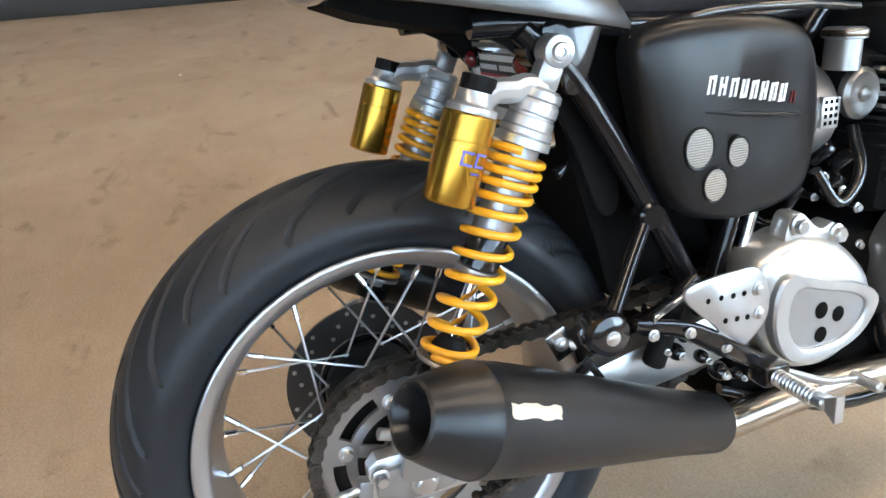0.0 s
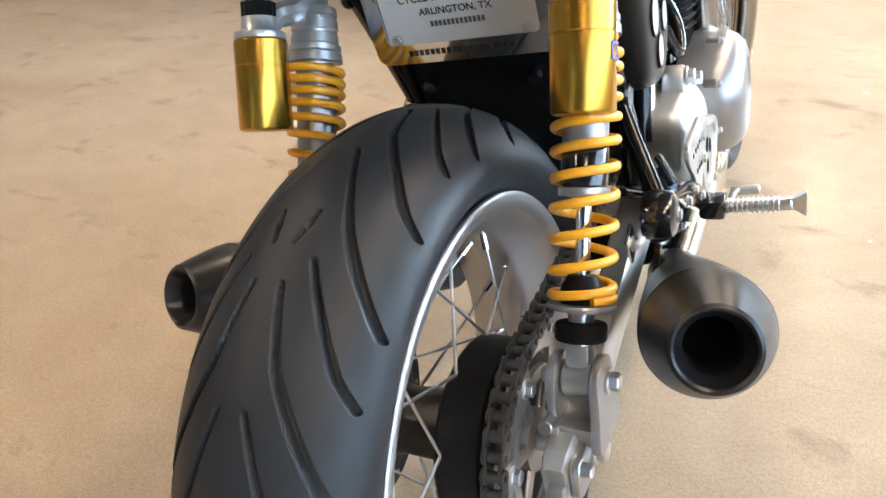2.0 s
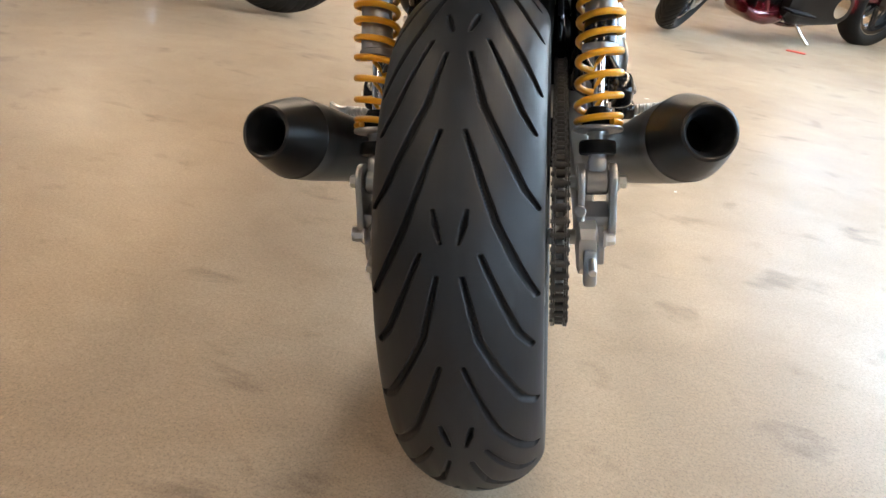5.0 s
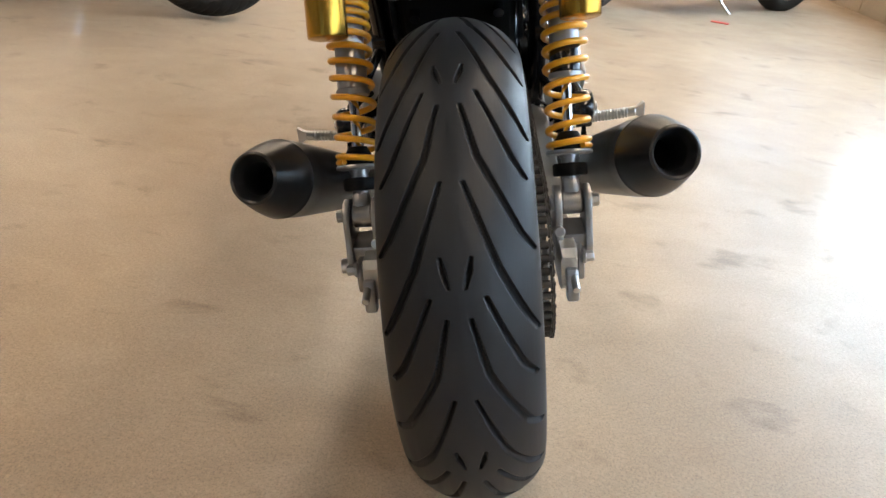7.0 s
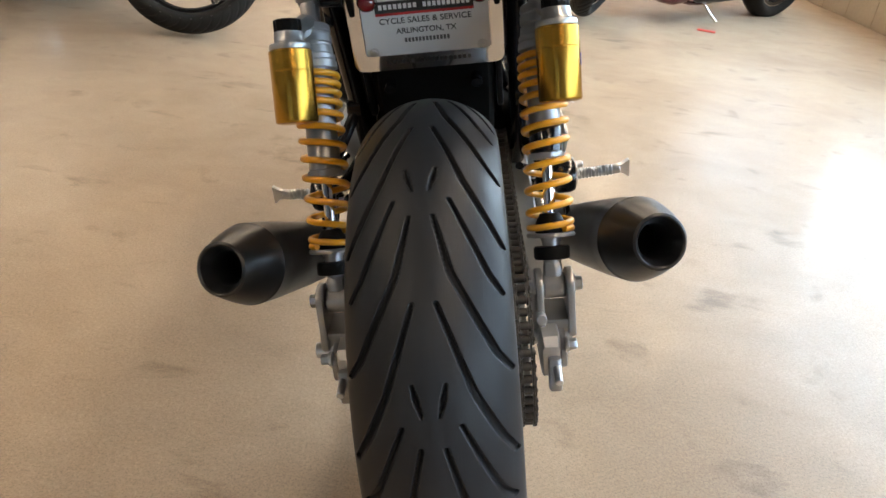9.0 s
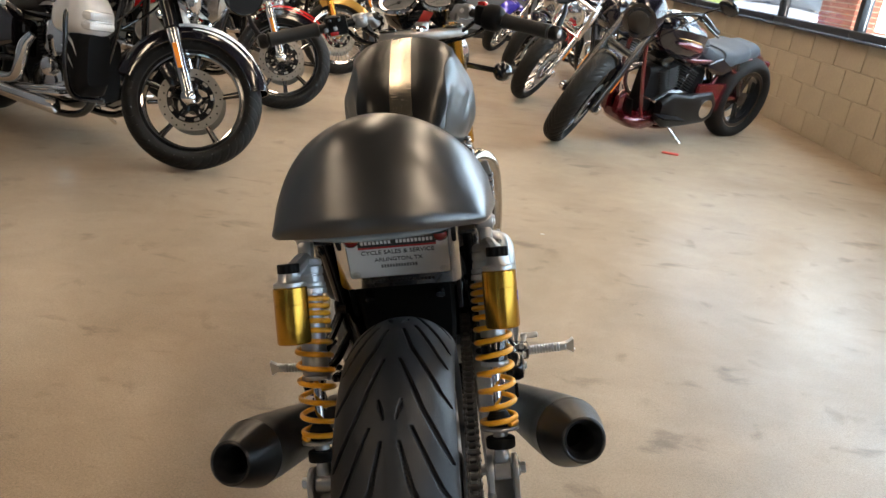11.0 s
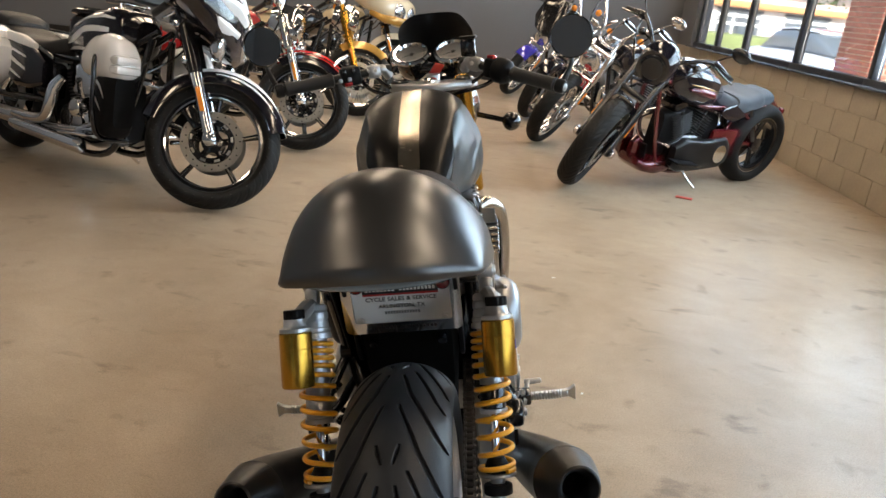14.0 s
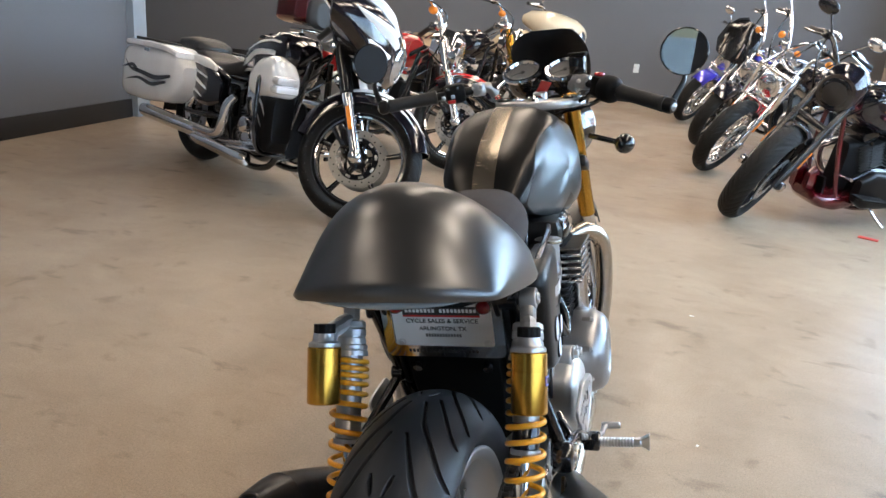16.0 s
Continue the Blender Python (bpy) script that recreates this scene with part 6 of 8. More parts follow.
def bar_side(s, b0, b1):
    """One clip-on bar with its grip, controls, lever and clamp; gives the tip."""
    b0, b1 = UNSTEER @ Vector(b0), UNSTEER @ Vector(b1)
    d = (b1 - b0).normalized()
    at = lambda k: b0.lerp(b1, k)
    turn = (0, -math.degrees(math.asin(d.z)) if s > 0 else math.degrees(math.asin(d.z)) , math.degrees(math.atan2(d.y, d.x)) if s > 0 else math.degrees(math.atan2(-d.y, -d.x)))
    part("handlebar", rod(b0 - d * 0.02, b1, 0.0110, 18), "satin_black", front, "black clip-on bar")
    part("grip", lathe([(0.0150, 0), (0.0190, 0.003), (0.0168, 0.012), (0.0162, 0.060), (0.0166, 0.112), (0.0180, 0.124), (0.014, 0.127)], b1 - d * 0.128, d, 24), "grip", front, "black rubber grip")
    part("bar_end", lathe([(0.014, 0), (0.0175, 0.004), (0.0175, 0.018), (0.013, 0.024), (0, 0.025)], b1, d, 24), "satin_black", front)
    part("bar_clamp", rbox(at(0.10), (0.034, 0.030, 0.034), 0.007, turn), "satin_alu", front, "silver bar clamp")
    for e in (-1, 1):
        part("clamp_bolt", bolt(at(0.10) + Vector((0.009 * e, -0.015, 0.004)), (0, -1, 0.3), 0.0042, 0.004), "steel", front)
    part("riser", tube([b0 + Vector((-0.012 * s, 0.012, -0.02)), at(0.0), at(0.12)], 0.013, 12), "satin_alu", front)
    if s > 0:
        part("throttle_drum", lathe([(0.018, -0.004), (0.030, 0.0), (0.032, 0.006), (0.032, 0.026), (0.028, 0.036), (0.019, 0.042)], at(0.34), d, 32), "plastic_black", front, "black throttle housing")
        part("switch_pod", rbox(at(0.30) + Vector((0, 0.002, 0.002)), (0.034, 0.046, 0.050), 0.010, turn), "plastic_black", front, "black switch pod")
        part("kill_switch", rbox(at(0.30) + Vector((0, -0.004, 0.028)), (0.022, 0.018, 0.012), 0.004, turn), "bright_red", front, "red kill switch")
    else:
        part("switch_pod", rbox(at(0.34), (0.052, 0.046, 0.050), 0.010, turn), "plastic_black", front, "black switch pod")
        for k in range(4):
            part("switch", rbox(at(0.28 + 0.045 * k) + Vector((0, -0.025, 0.010 * (-1) ** k + 0.004)), (0.010, 0.008, 0.010), 0.002, turn), "satin_alu" if k % 2 else "gloss_black", front)
        part("starter_button", rbox(at(0.34) + Vector((0, -0.024, -0.018)), (0.022, 0.008, 0.010), 0.003, turn), "bright_red", front)
    up = Vector((0, 0.042, 0))
    part("lever", tube([at(0.22) + up, at(0.50) + up * 1.25, at(0.80) + up * 1.1, b1 + up], [0.009, 0.007, 0.006, 0.008], 10), "satin_alu", front, "silver lever")
    return b1 + d * 0.014


tip_r = bar_side(1, (0.105, 1.030, 0.996), (0.318, 0.880, 0.930))
tip_l = bar_side(-1, (-0.120, 1.045, 1.000), (-0.362, 0.940, 0.985))
rsv = UNSTEER @ Vector((0.108, 1.045, 1.004))
part("brake_reservoir", rbox(rsv + Vector((0, 0.01, 0.024)), (0.040, 0.036, 0.048), 0.007), "smoke_screen", front, "smoky black brake fluid reservoir")
part("reservoir_lid", rbox(rsv + Vector((0, 0.01, 0.052)), (0.044, 0.040, 0.008), 0.003), "plastic_black", front)
for pts in ([(0.17, 1.05, 0.995), (0.12, 1.02, 0.955), (0.06, 1.06, 0.93), (0.02, 1.12, 0.92)], [(0.20, 1.03, 0.985), (0.15, 1.00, 0.945), (0.07, 1.02, 0.925), (0.0, 1.10, 0.90)]):
    both("cable", tube(pts, 0.0055, 10), "gloss_black", front)
# bar-end mirrors


def bar_mirror(c, from_p, s):
    mi = new("mirror")
    mi.parent = front
    c, from_p = Vector(c), Vector(from_p)
    back = Vector((-0.02 * s, -1, 0.03 if s > 0 else 0.06)).normalized()
    part("mirror_shell", lathe([(0.0, -0.016), (0.030, -0.013), (0.047, -0.004), (0.0505, 0.004), (0.0495, 0.006)], c, back, 40, cap=False), "satin_black", mi, "round black mirror housing")
    part("mirror_glass", lathe([(0, 0.0035), (0.0485, 0.0035)], c, back, 40, cap=False), "mirror", mi, "round mirror glass")
    part("mirror_rim", lathe([(0.0485, 0.003), (0.0515, 0.006), (0.0500, 0.0085), (0.0480, 0.006)], c, back, 40, cap=False), "gloss_black", mi)
    part("mirror_stem", tube([from_p, from_p.lerp(c, 0.45) + Vector((0.012 * s, 0.008, -0.004)), c + Vector((0, 0.010, -0.046))], [0.0085, 0.0065, 0.006], 10, flat=0.7), "satin_black", mi)
    part("mirror_joint", ball(from_p, 0.014, None, 14), "satin_alu", mi)


bar_mirror(UNSTEER @ Vector((0.363, 0.910, 1.037)), tip_r, 1)
bar_mirror(UNSTEER @ Vector((-0.412, 0.985, 1.095)), tip_l, -1)
# instruments
for s in (1, -1):
    ck = new("instrument")
    ck.parent = front
    c, ax = Vector((s * 0.058 - 0.014, 1.160, 1.012)), Vector((0, -0.50, 0.866)).normalized()
    part("dial_body", lathe([(0.030, -0.055), (0.044, -0.035), (0.047, -0.004), (0.047, 0.008)], c, ax, 40), "gloss_black", ck)
    part("bezel", lathe([(0.048, 0.004), (0.0545, 0.008), (0.0550, 0.013), (0.0510, 0.0185), (0.0450, 0.018), (0.0415, 0.011)], c, ax, 48, cap=False), "chrome", ck, "chrome bezel")
    part("dial_face", lathe([(0, 0.0095), (0.0425, 0.0095)], c, ax, 40, cap=False), "dial", ck, "pale round dial")
    mm = frame_on(c + ax * 0.0098, ax)
    for k in range(25):
        a = radians(-130 + 260 * k / 24)
        b = rbox((0.0355 * math.sin(a), 0.0355 * math.cos(a), 0.0003), (0.0012, 0.006 if k % 4 == 0 else 0.0035, 0.0004), 0, (0, 0, -math.degrees(a)))
        bmesh.ops.transform(b, matrix=mm, verts=b.verts)
        part("dial_tick", b, "ink", ck)
    b = rbox((0, -0.016, 0.0003), (0.026, 0.014, 0.0005), 0.0001)
    bmesh.ops.transform(b, matrix=mm, verts=b.verts)
    part("dial_display", b, "ink_grey", ck)
    b = prism([(-0.0012, -0.008), (0.0012, -0.008), (0.0004, 0.033), (-0.0004, 0.033)], 0.001, 0.0018, "z")
    bmesh.ops.transform(b, matrix=mm @ pose(0, 0, 0, 0, 0, 118), verts=b.verts)
    part("needle", b, "ink", ck)
    part("dial_hub", lathe([(0.005, 0.0098), (0.005, 0.013), (0, 0.0132)], c, ax, 16), "ink", ck)
part("instrument_bracket", rbox((-0.006, 1.150, 0.985), (0.09, 0.03, 0.03), 0.006), "gloss_black", front)
# fly screen
sb = bmesh.new()
rows = []
for i in range(13):
    v = i / 12
    row = []
    for j in range(25):
        u = -1 + j / 12
        w = np.interp(v, [0, 0.3, 0.6, 0.85, 1.0], [0.094, 0.103, 0.106, 0.104, 0.096])
        y = 1.285 - 0.085 * v ** 1.3 - 0.045 * (abs(u) ** 2) * (1 - 0.35 * v)
        z = 0.975 + 0.150 * v - 0.034 * abs(u) ** 4.5 * v
        row.append(Vector((u * w - 0.008, y, z)))
    rows.append(row)
for dy in (0, 0.005):
    g = [[sb.verts.new(p + Vector((0, dy, 0))) for p in r] for r in rows]
    for a, b in zip(g, g[1:]):
        for j in range(24):
            sb.faces.new((a[j], a[j + 1], b[j + 1], b[j]))
part("fly_screen", sb, "satin_black", front, "small black fly screen", 60)
part("headlamp", lathe([(0.03, -0.13), (0.07, -0.10), (0.088, -0.05), (0.092, 0.0), (0.095, 0.012), (0.088, 0.018), (0.06, 0.030), (0, 0.036)], (0, 1.255, 0.86), (0, 1, -0.08), 40), "gloss_black", front)
# ball indicators
for s in (1, -1):
    ind = new("indicator")
    ind.parent = front
    part("indicator_stem", rod((s * 0.10, 1.155, 0.845), (s * 0.172, 1.142, 0.828), 0.0075, 14), "gloss_black", ind)
    part("indicator_body", lathe([(0.0, -0.027), (0.012, -0.025), (0.021, -0.018), (0.0255, -0.006), (0.0260, 0.004), (0.024, 0.011), (0.020, 0.012)], (s * 0.195, 1.138, 0.823), (0, 1, 0.02), 28), "gloss_black", ind, "glossy black round indicator")
    part("indicator_lens", ball((s * 0.195, 1.146, 0.823), 0.0205, None, 18, (1, 0.5, 1)), "orange", ind)
# front wheel
fw = new("front_wheel")
fw.parent = front
fw.location = (0, 1.415, 0.300)
fme = tyre_mesh(0.300, 0.061, 0.232, None, 160, 26)
fme.materials.append(M["rubber"])
fty = new("tyre", fme)
fty.parent = fw
part("rim", lathe([(0.236, -0.044), (0.238, -0.042), (0.226, -0.040), (0.212, 0), (0.226, 0.040), (0.238, 0.042), (0.236, 0.044), (0.218, 0.040), (0.206, 0), (0.218, -0.040), (0.236, -0.044)], (0, 0, 0), ax_x, 72, cap=False), "polished", fw)
part("hub", lathe([(0.02, -0.07), (0.04, -0.06), (0.03, -0.03), (0.03, 0.03), (0.04, 0.06), (0.02, 0.07)], (0, 0, 0), ax_x, 32), "satin_black", fw)
both("brake_disc", lathe([(0.085, 0.071), (0.155, 0.071), (0.155, 0.076), (0.085, 0.076), (0.085, 0.071)], (0, 0, 0), ax_x, 48, cap=False), "steel", fw)
for k in range(32):
    s = 1 if k % 2 else -1
    a = 2 * math.pi * (k + 0.5) / 32
    b = a + (1 if (k // 2) % 2 else -1) * radians(40)
    part("spoke", rod((s * 0.05, -0.036 * math.cos(b), 0.036 * math.sin(b)), (s * 0.012, -0.206 * math.cos(a), 0.206 * math.sin(a)), 0.0019, 6), "chrome", fw)
part("axle", rod((-0.10, 0, 0), (0.10, 0, 0), 0.011, 16), "steel", fw)
rings = []
for k in range(19):
    a = radians(20 + 120 * k / 18)
    r = 0.318
    rings.append([Vector((x, r2 * -math.cos(a), r2 * math.sin(a))) for x, r2 in ((-0.066, r - 0.035), (-0.06, r - 0.008), (0, r + 0.004), (0.06, r - 0.008), (0.066, r - 0.035), (0.062, r - 0.037), (0.055, r - 0.012), (0, r), (-0.055, r - 0.012), (-0.062, r - 0.037))])
part("mudguard", loft(rings), "satin_black", fw, "black front mudguard", 60)

# the wheel and fork stand nearly straight ahead
for ob in list(front.children):
    if ob.name.split(".")[0] in ("fork_tube", "fork_leg", "lower_yoke", "front_wheel"):
        ob.matrix_basis = Matrix.Translation(S_PT) @ Matrix.Rotation(radians(STEER + 1.0), 4, S_AX) @ Matrix.Translation(-S_PT) @ ob.matrix_basis


# ---- the other motorcycles of the showroom ----
def superloft(keys, n_ring=28, n_len=26, ex=0.7):
    """A body along y from rows of y, half width, bottom, top."""
    ys, ws, bs, ts = (np.array(c) for c in zip(*keys))
    rings = []
    for y in np.linspace(ys[0], ys[-1], n_len):
        w, b, t = np.interp(y, ys, ws), np.interp(y, ys, bs), np.interp(y, ys, ts)
        rings.append([Vector((w * math.copysign(abs(math.cos(a)) ** ex, math.cos(a)), y, (b + t) / 2 + (t - b) / 2 * math.copysign(abs(math.sin(a)) ** ex, math.sin(a)))) for a in np.linspace(0, 2 * math.pi, n_ring, endpoint=False)])
    return loft(rings)


def block_tread(A, X):
    """Slanted blocks from the crown to the shoulders."""
    x = np.abs(X) * 1000
    u = (np.degrees(A) * 2.9 + x * 0.75 + 9 * (X > 0)) % 27.0
    cut = np.clip((2.3 - np.abs(u - 13.5)) / 1.2, 0, 1) * np.clip((x - 7) / 3, 0, 1)
    ring = np.clip((2.0 - np.abs(x - 6.0)) / 1.0, 0, 1)
    return 0.0065 * np.maximum(cut, 0.7 * ring)


def guard(r, half, a0, a1, n=22, flare=0.0):
    """A mudguard shell round the x axis, angles from the rear over the top."""
    rings = []
    for k in range(n + 1):
        a = radians(a0 + (a1 - a0) * k / n)
        rr = r + flare * abs(k / n - 0.5)
        prof = [(-half, rr - 0.075), (-half * 0.96, rr - 0.030), (-half * 0.72, rr - 0.006), (0, rr + 0.004), (half * 0.72, rr - 0.006), (half * 0.96, rr - 0.030), (half, rr - 0.075)]
        prof += [(x * 0.96, q - 0.004) for x, q in reversed(prof)]
        rings.append([Vector((x, -q * math.cos(a), q * math.sin(a))) for x, q in prof])
    return loft(rings)


def wheel(parent, c, r, half, rim_r, n_spokes, style, disc, rim_mat="gloss_black"):
    w = new("wheel")
    w.parent = parent
    w.location = c
    me = tyre_mesh(r, half, rim_r + 0.008, None, 96, 18)
    me.materials.append(M["old_rubber"])
    ty = new("tyre", me)
    ty.parent = w
    h = half * 0.62
    part("rim", lathe([(rim_r + 0.012, -h), (rim_r + 0.012, -h + 0.004), (rim_r - 0.012, -h + 0.006), (rim_r - 0.022, 0), (rim_r - 0.012, h - 0.006), (rim_r + 0.012, h - 0.004), (rim_r + 0.012, h), (rim_r - 0.018, h - 0.004), (rim_r - 0.030, 0), (rim_r - 0.018, -h + 0.004), (rim_r + 0.012, -h)], (0, 0, 0), ax_x, 64, cap=False), rim_mat, w)
    both("rim_line", lathe([(rim_r + 0.004, h + 0.0008), (rim_r + 0.0125, h + 0.001)], (0, 0, 0), ax_x, 64, cap=False), "chrome", w)
    part("hub", lathe([(0.02, -0.055), (0.055, -0.048), (0.042, -0.02), (0.042, 0.02), (0.055, 0.048), (0.02, 0.055)], (0, 0, 0), ax_x, 28), "gloss_black" if style == "cast" else "chrome", w)
    for k in range(n_spokes):
        a = 2 * math.pi * k / n_spokes
        if style == "cast":
            for da in (-0.10, 0.10):
                p0 = Vector((0, -0.04 * math.cos(a + 2.4 * da), 0.04 * math.sin(a + 2.4 * da)))
                p1 = Vector((0, -(rim_r - 0.015) * math.cos(a + da), (rim_r - 0.015) * math.sin(a + da)))
                part("spoke", tube([p0, p0.lerp(p1, 0.5), p1], 0.011, 8, 2), "gloss_black", w)
                part("spoke_face", tube([p0 + Vector((0.010, 0, 0)), p1 + Vector((0.010, 0, 0))], 0.003, 6, 1), "chrome", w)
        else:
            s = 1 if k % 2 else -1
            b = a + (0.35 if (k // 2) % 2 else -0.35)
            part("spoke", rod((s * 0.045, -0.045 * math.cos(b), 0.045 * math.sin(b)), (0, -(rim_r - 0.02) * math.cos(a), (rim_r - 0.02) * math.sin(a)), 0.0028, 6), "chrome", w)
    for s in disc:
        part("brake_disc", lathe([(0.085, s * 0.066), (0.148, s * 0.066), (0.148, s * 0.071), (0.085, s * 0.071), (0.085, s * 0.066)], (0, 0, 0), ax_x, 48, cap=False), "steel", w)
        # solid black caps paint the shade inside drilled holes
        for k in range(10):
            a = 2 * math.pi * k / 10
            part("disc_hole", lathe([(0.011, s * 0.0705), (0.011, s * 0.0718)], (0, -0.104 * math.cos(a), 0.104 * math.sin(a)), ax_x, 10), "dead_black", w)
        part("disc_carrier", lathe([(0.03, s * 0.060), (0.088, s * 0.066), (0.080, s * 0.073), (0.03, s * 0.075)], (0, 0, 0), ax_x, 24), "chrome" if style != "cast" else "gloss_black", w)
    return w


def flame(parent, fn, path, width, material):
    """A tapered painted lick on a surface: fn(u, v) gives the point and normal, path is rows of (u, v)."""
    bm = bmesh.new()
    pts = spline([(u, v, 0) for u, v in path], 6)
    prev = None
    for i, q in enumerate(pts):
        t = i / (len(pts) - 1)
        w = width * (math.sin(math.pi * min(1.0, 0.12 + 0.88 * t)) ** 0.7) * (1 - 0.5 * t)
        d = (pts[min(i + 1, len(pts) - 1)] - pts[max(i - 1, 0)]).normalized()
        n = Vector((-d.y, d.x, 0))
        row = []
        for s in (-1, 1):
            p, nn = fn(q.x + n.x * w * s, q.y + n.y * w * s)
            row.append(bm.verts.new(p + nn * 0.002))
        if prev:
            bm.faces.new((prev[0], prev[1], row[1], row[0]))
        prev = row
    return part("painted_lick", bm, material, parent)


def cruiser(front_at, heading, label, wb=1.63, lean=9.0, steer=36.0, rake=30.0, rf=0.33, rr=0.32, hf=0.065, hr=0.085, tank_m="night_paint", guard_m="night_paint", rear_m=None,
            frame_m="gloss_black", fork_m="chrome", fairing="", fairing_m="night_paint", bags="", lowers="", style="cast", n_spokes=5, bars="high", box="", seat_m="leather", flames="", screen=False, discs=(1, -1), trim=""):
    rear_m = rear_m or guard_m
    hd = Vector((math.cos(radians(heading)), math.sin(radians(heading))))
    rear_at = Vector(front_at) - hd * wb
    mc = group_of("motorcycle", pose(rear_at.x, rear_at.y, 0, 0, 0, heading - 90) @ pose(0, 0, 0, 0, -lean, 0), label, "motorcycle", "showroom motorcycles")
    # rear wheel, guard and swing arm
    wheel(mc, (0, 0, rr), rr, hr, rr * 0.66, n_spokes, style, (1,))
    g = guard(rr + 0.035, hr + 0.022, 5, 150, 24)
    bmesh.ops.translate(g, vec=(0, 0.01, rr + 0.015), verts=g.verts)
    part("rear_mudguard", g, rear_m, mc)
    both("swing_arm", tube([(0.115, -0.02, rr), (0.125, 0.20, rr + 0.01), (0.12, 0.48, rr + 0.03)], 0.022, 10), frame_m, mc)
    both("shock_absorber", rod((0.135, 0.05, rr + 0.03), (0.135, 0.24, rr + 0.30), 0.026, 16, bevel=0.006), "gloss_black" if trim == "dark" else "chrome", mc)
    part("tail_lamp", rbox((0, -0.36, rr + 0.23), (0.10, 0.04, 0.05), 0.015), "red_lens", mc)
    part("number_bracket", rbox((0, -0.425, rr + 0.02), (0.17, 0.014, 0.17), 0.005, (-12, 0, 0)), "plastic_black", mc, "black empty plate bracket")
    part("bracket_stay", rbox((0, -0.39, rr + 0.10), (0.05, 0.06, 0.03), 0.006), "plastic_black", mc)
    # frame
    both("frame_tube", tube([(0.06, wb - 0.42, 0.78), (0.11, wb - 0.48, 0.42), (0.12, wb - 0.62, 0.16), (0.12, 0.62, 0.15), (0.12, 0.46, 0.34), (0.10, 0.30, 0.60)], 0.014 if trim == "dark" else 0.019, 12), frame_m, mc)
    both("frame_tube", tube([(0.04, wb - 0.40, 0.82), (0.07, 0.80, 0.62), (0.10, 0.42, 0.60), (0.13, 0.05, 0.62)], 0.017, 12), frame_m, mc)
    # engine: V-twin
    cx = 0.78
    part("crankcase", superloft([(cx - 0.24, 0.10, 0.18, 0.36), (cx - 0.12, 0.13, 0.15, 0.42), (cx + 0.05, 0.135, 0.15, 0.42), (cx + 0.18, 0.11, 0.19, 0.34)], 24, 14), "gloss_black", mc)
    part("engine_block", superloft([(cx - 0.36, 0.05, 0.22, 0.52), (cx - 0.20, 0.085, 0.18, 0.56), (cx + 0.10, 0.085, 0.18, 0.58), (cx + 0.26, 0.06, 0.22, 0.54)], 20, 12, 0.5), "plastic_black", mc)
    for lean_c, y0 in ((-21, cx - 0.06), (21, cx + 0.06)):
        cyl = new("cylinder")
        cyl.parent = mc
        cyl.matrix_basis = pose(0, y0, 0.38, -lean_c, 0, 0)
        part("barrel", rod((0, 0, -0.02), (0, 0, 0.22), 0.060, 24), "gloss_black", cyl)
        for k in range(9):
            part("fin", rbox((0, 0, 0.022 + 0.019 * k), (0.215, 0.165, 0.005), 0.002, (0, 0, 0), 1), "disc_dark" if trim == "dark" else ("satin_black" if fairing else "throttle_alu"), cyl)
        part("rocker_box", rbox((0, 0, 0.235), (0.165, 0.125, 0.062), 0.018), "gloss_black" if trim == "dark" else "chrome", cyl)
        both("push_rod_tube", rod((0.095, 0.01, -0.03), (0.085, 0.005, 0.20), 0.011, 12), "gloss_black" if trim == "dark" else "chrome", cyl)
    part("air_cleaner", lathe([(0.06, -0.02), (0.095, 0.0), (0.100, 0.02), (0.092, 0.036), (0.05, 0.044), (0, 0.045)], (0.10, cx - 0.01, 0.50), ax_x, 32), "chrome", mc, "round chrome air cleaner")
    part("primary_cover", superloft([(cx - 0.40, 0.03, 0.20, 0.34), (cx - 0.34, 0.04, 0.165, 0.40), (cx - 0.10, 0.045, 0.15, 0.38), (cx + 0.12, 0.045, 0.15, 0.40), (cx + 0.20, 0.03, 0.20, 0.34)], 24, 22), "satin_black" if trim == "dark" else "polished", mc).location.x = -0.165
    part("derby_cover", lathe([(0.068, 0), (0.068, 0.010), (0.05, 0.016), (0, 0.017)], (-0.205, cx - 0.27, 0.285), (-1, 0, 0), 32), "chrome", mc)
    part("cam_cover", lathe([(0.085, 0), (0.085, 0.02), (0.06, 0.035), (0, 0.037)], (0.13, cx, 0.30), ax_x, 32), "chrome", mc)
    part("timer_cover", lathe([(0.04, 0), (0.04, 0.012), (0, 0.014)], (0.165, cx + 0.03, 0.29), ax_x, 24), "chrome", mc)
    part("oil_tank", rbox((0.11, 0.46, 0.46), (0.10, 0.16, 0.20), 0.03), "gloss_black", mc)
    sp_ = superloft([(0.14, 0.012, 0.60, 0.66), (0.22, 0.022, 0.53, 0.665), (0.36, 0.024, 0.50, 0.65), (0.48, 0.018, 0.53, 0.62), (0.54, 0.008, 0.56, 0.59)], 16, 14, 0.7)
    bmesh.ops.translate(sp_, vec=(0.155 if bags else 0.13, 0, 0), verts=sp_.verts)
    both("side_panel", sp_, tank_m, mc)
    # exhausts on the right
    for dz, y1 in ((0.0, -0.38), (0.10, -0.30)) if not bags else ((0.0, -0.46),):
        part("exhaust", tube([(0.09, cx + (0.16 if dz == 0 else -0.10), 0.52), (0.17, cx + (0.24 if dz == 0 else -0.02), 0.44), (0.175, cx + (0.14 if dz == 0 else -0.06), 0.28 + dz), (0.165, 0.55, 0.22 + dz), (0.175, 0.30, 0.225 + dz)], 0.023, 12), "chrome", mc, "chrome exhaust pipe")
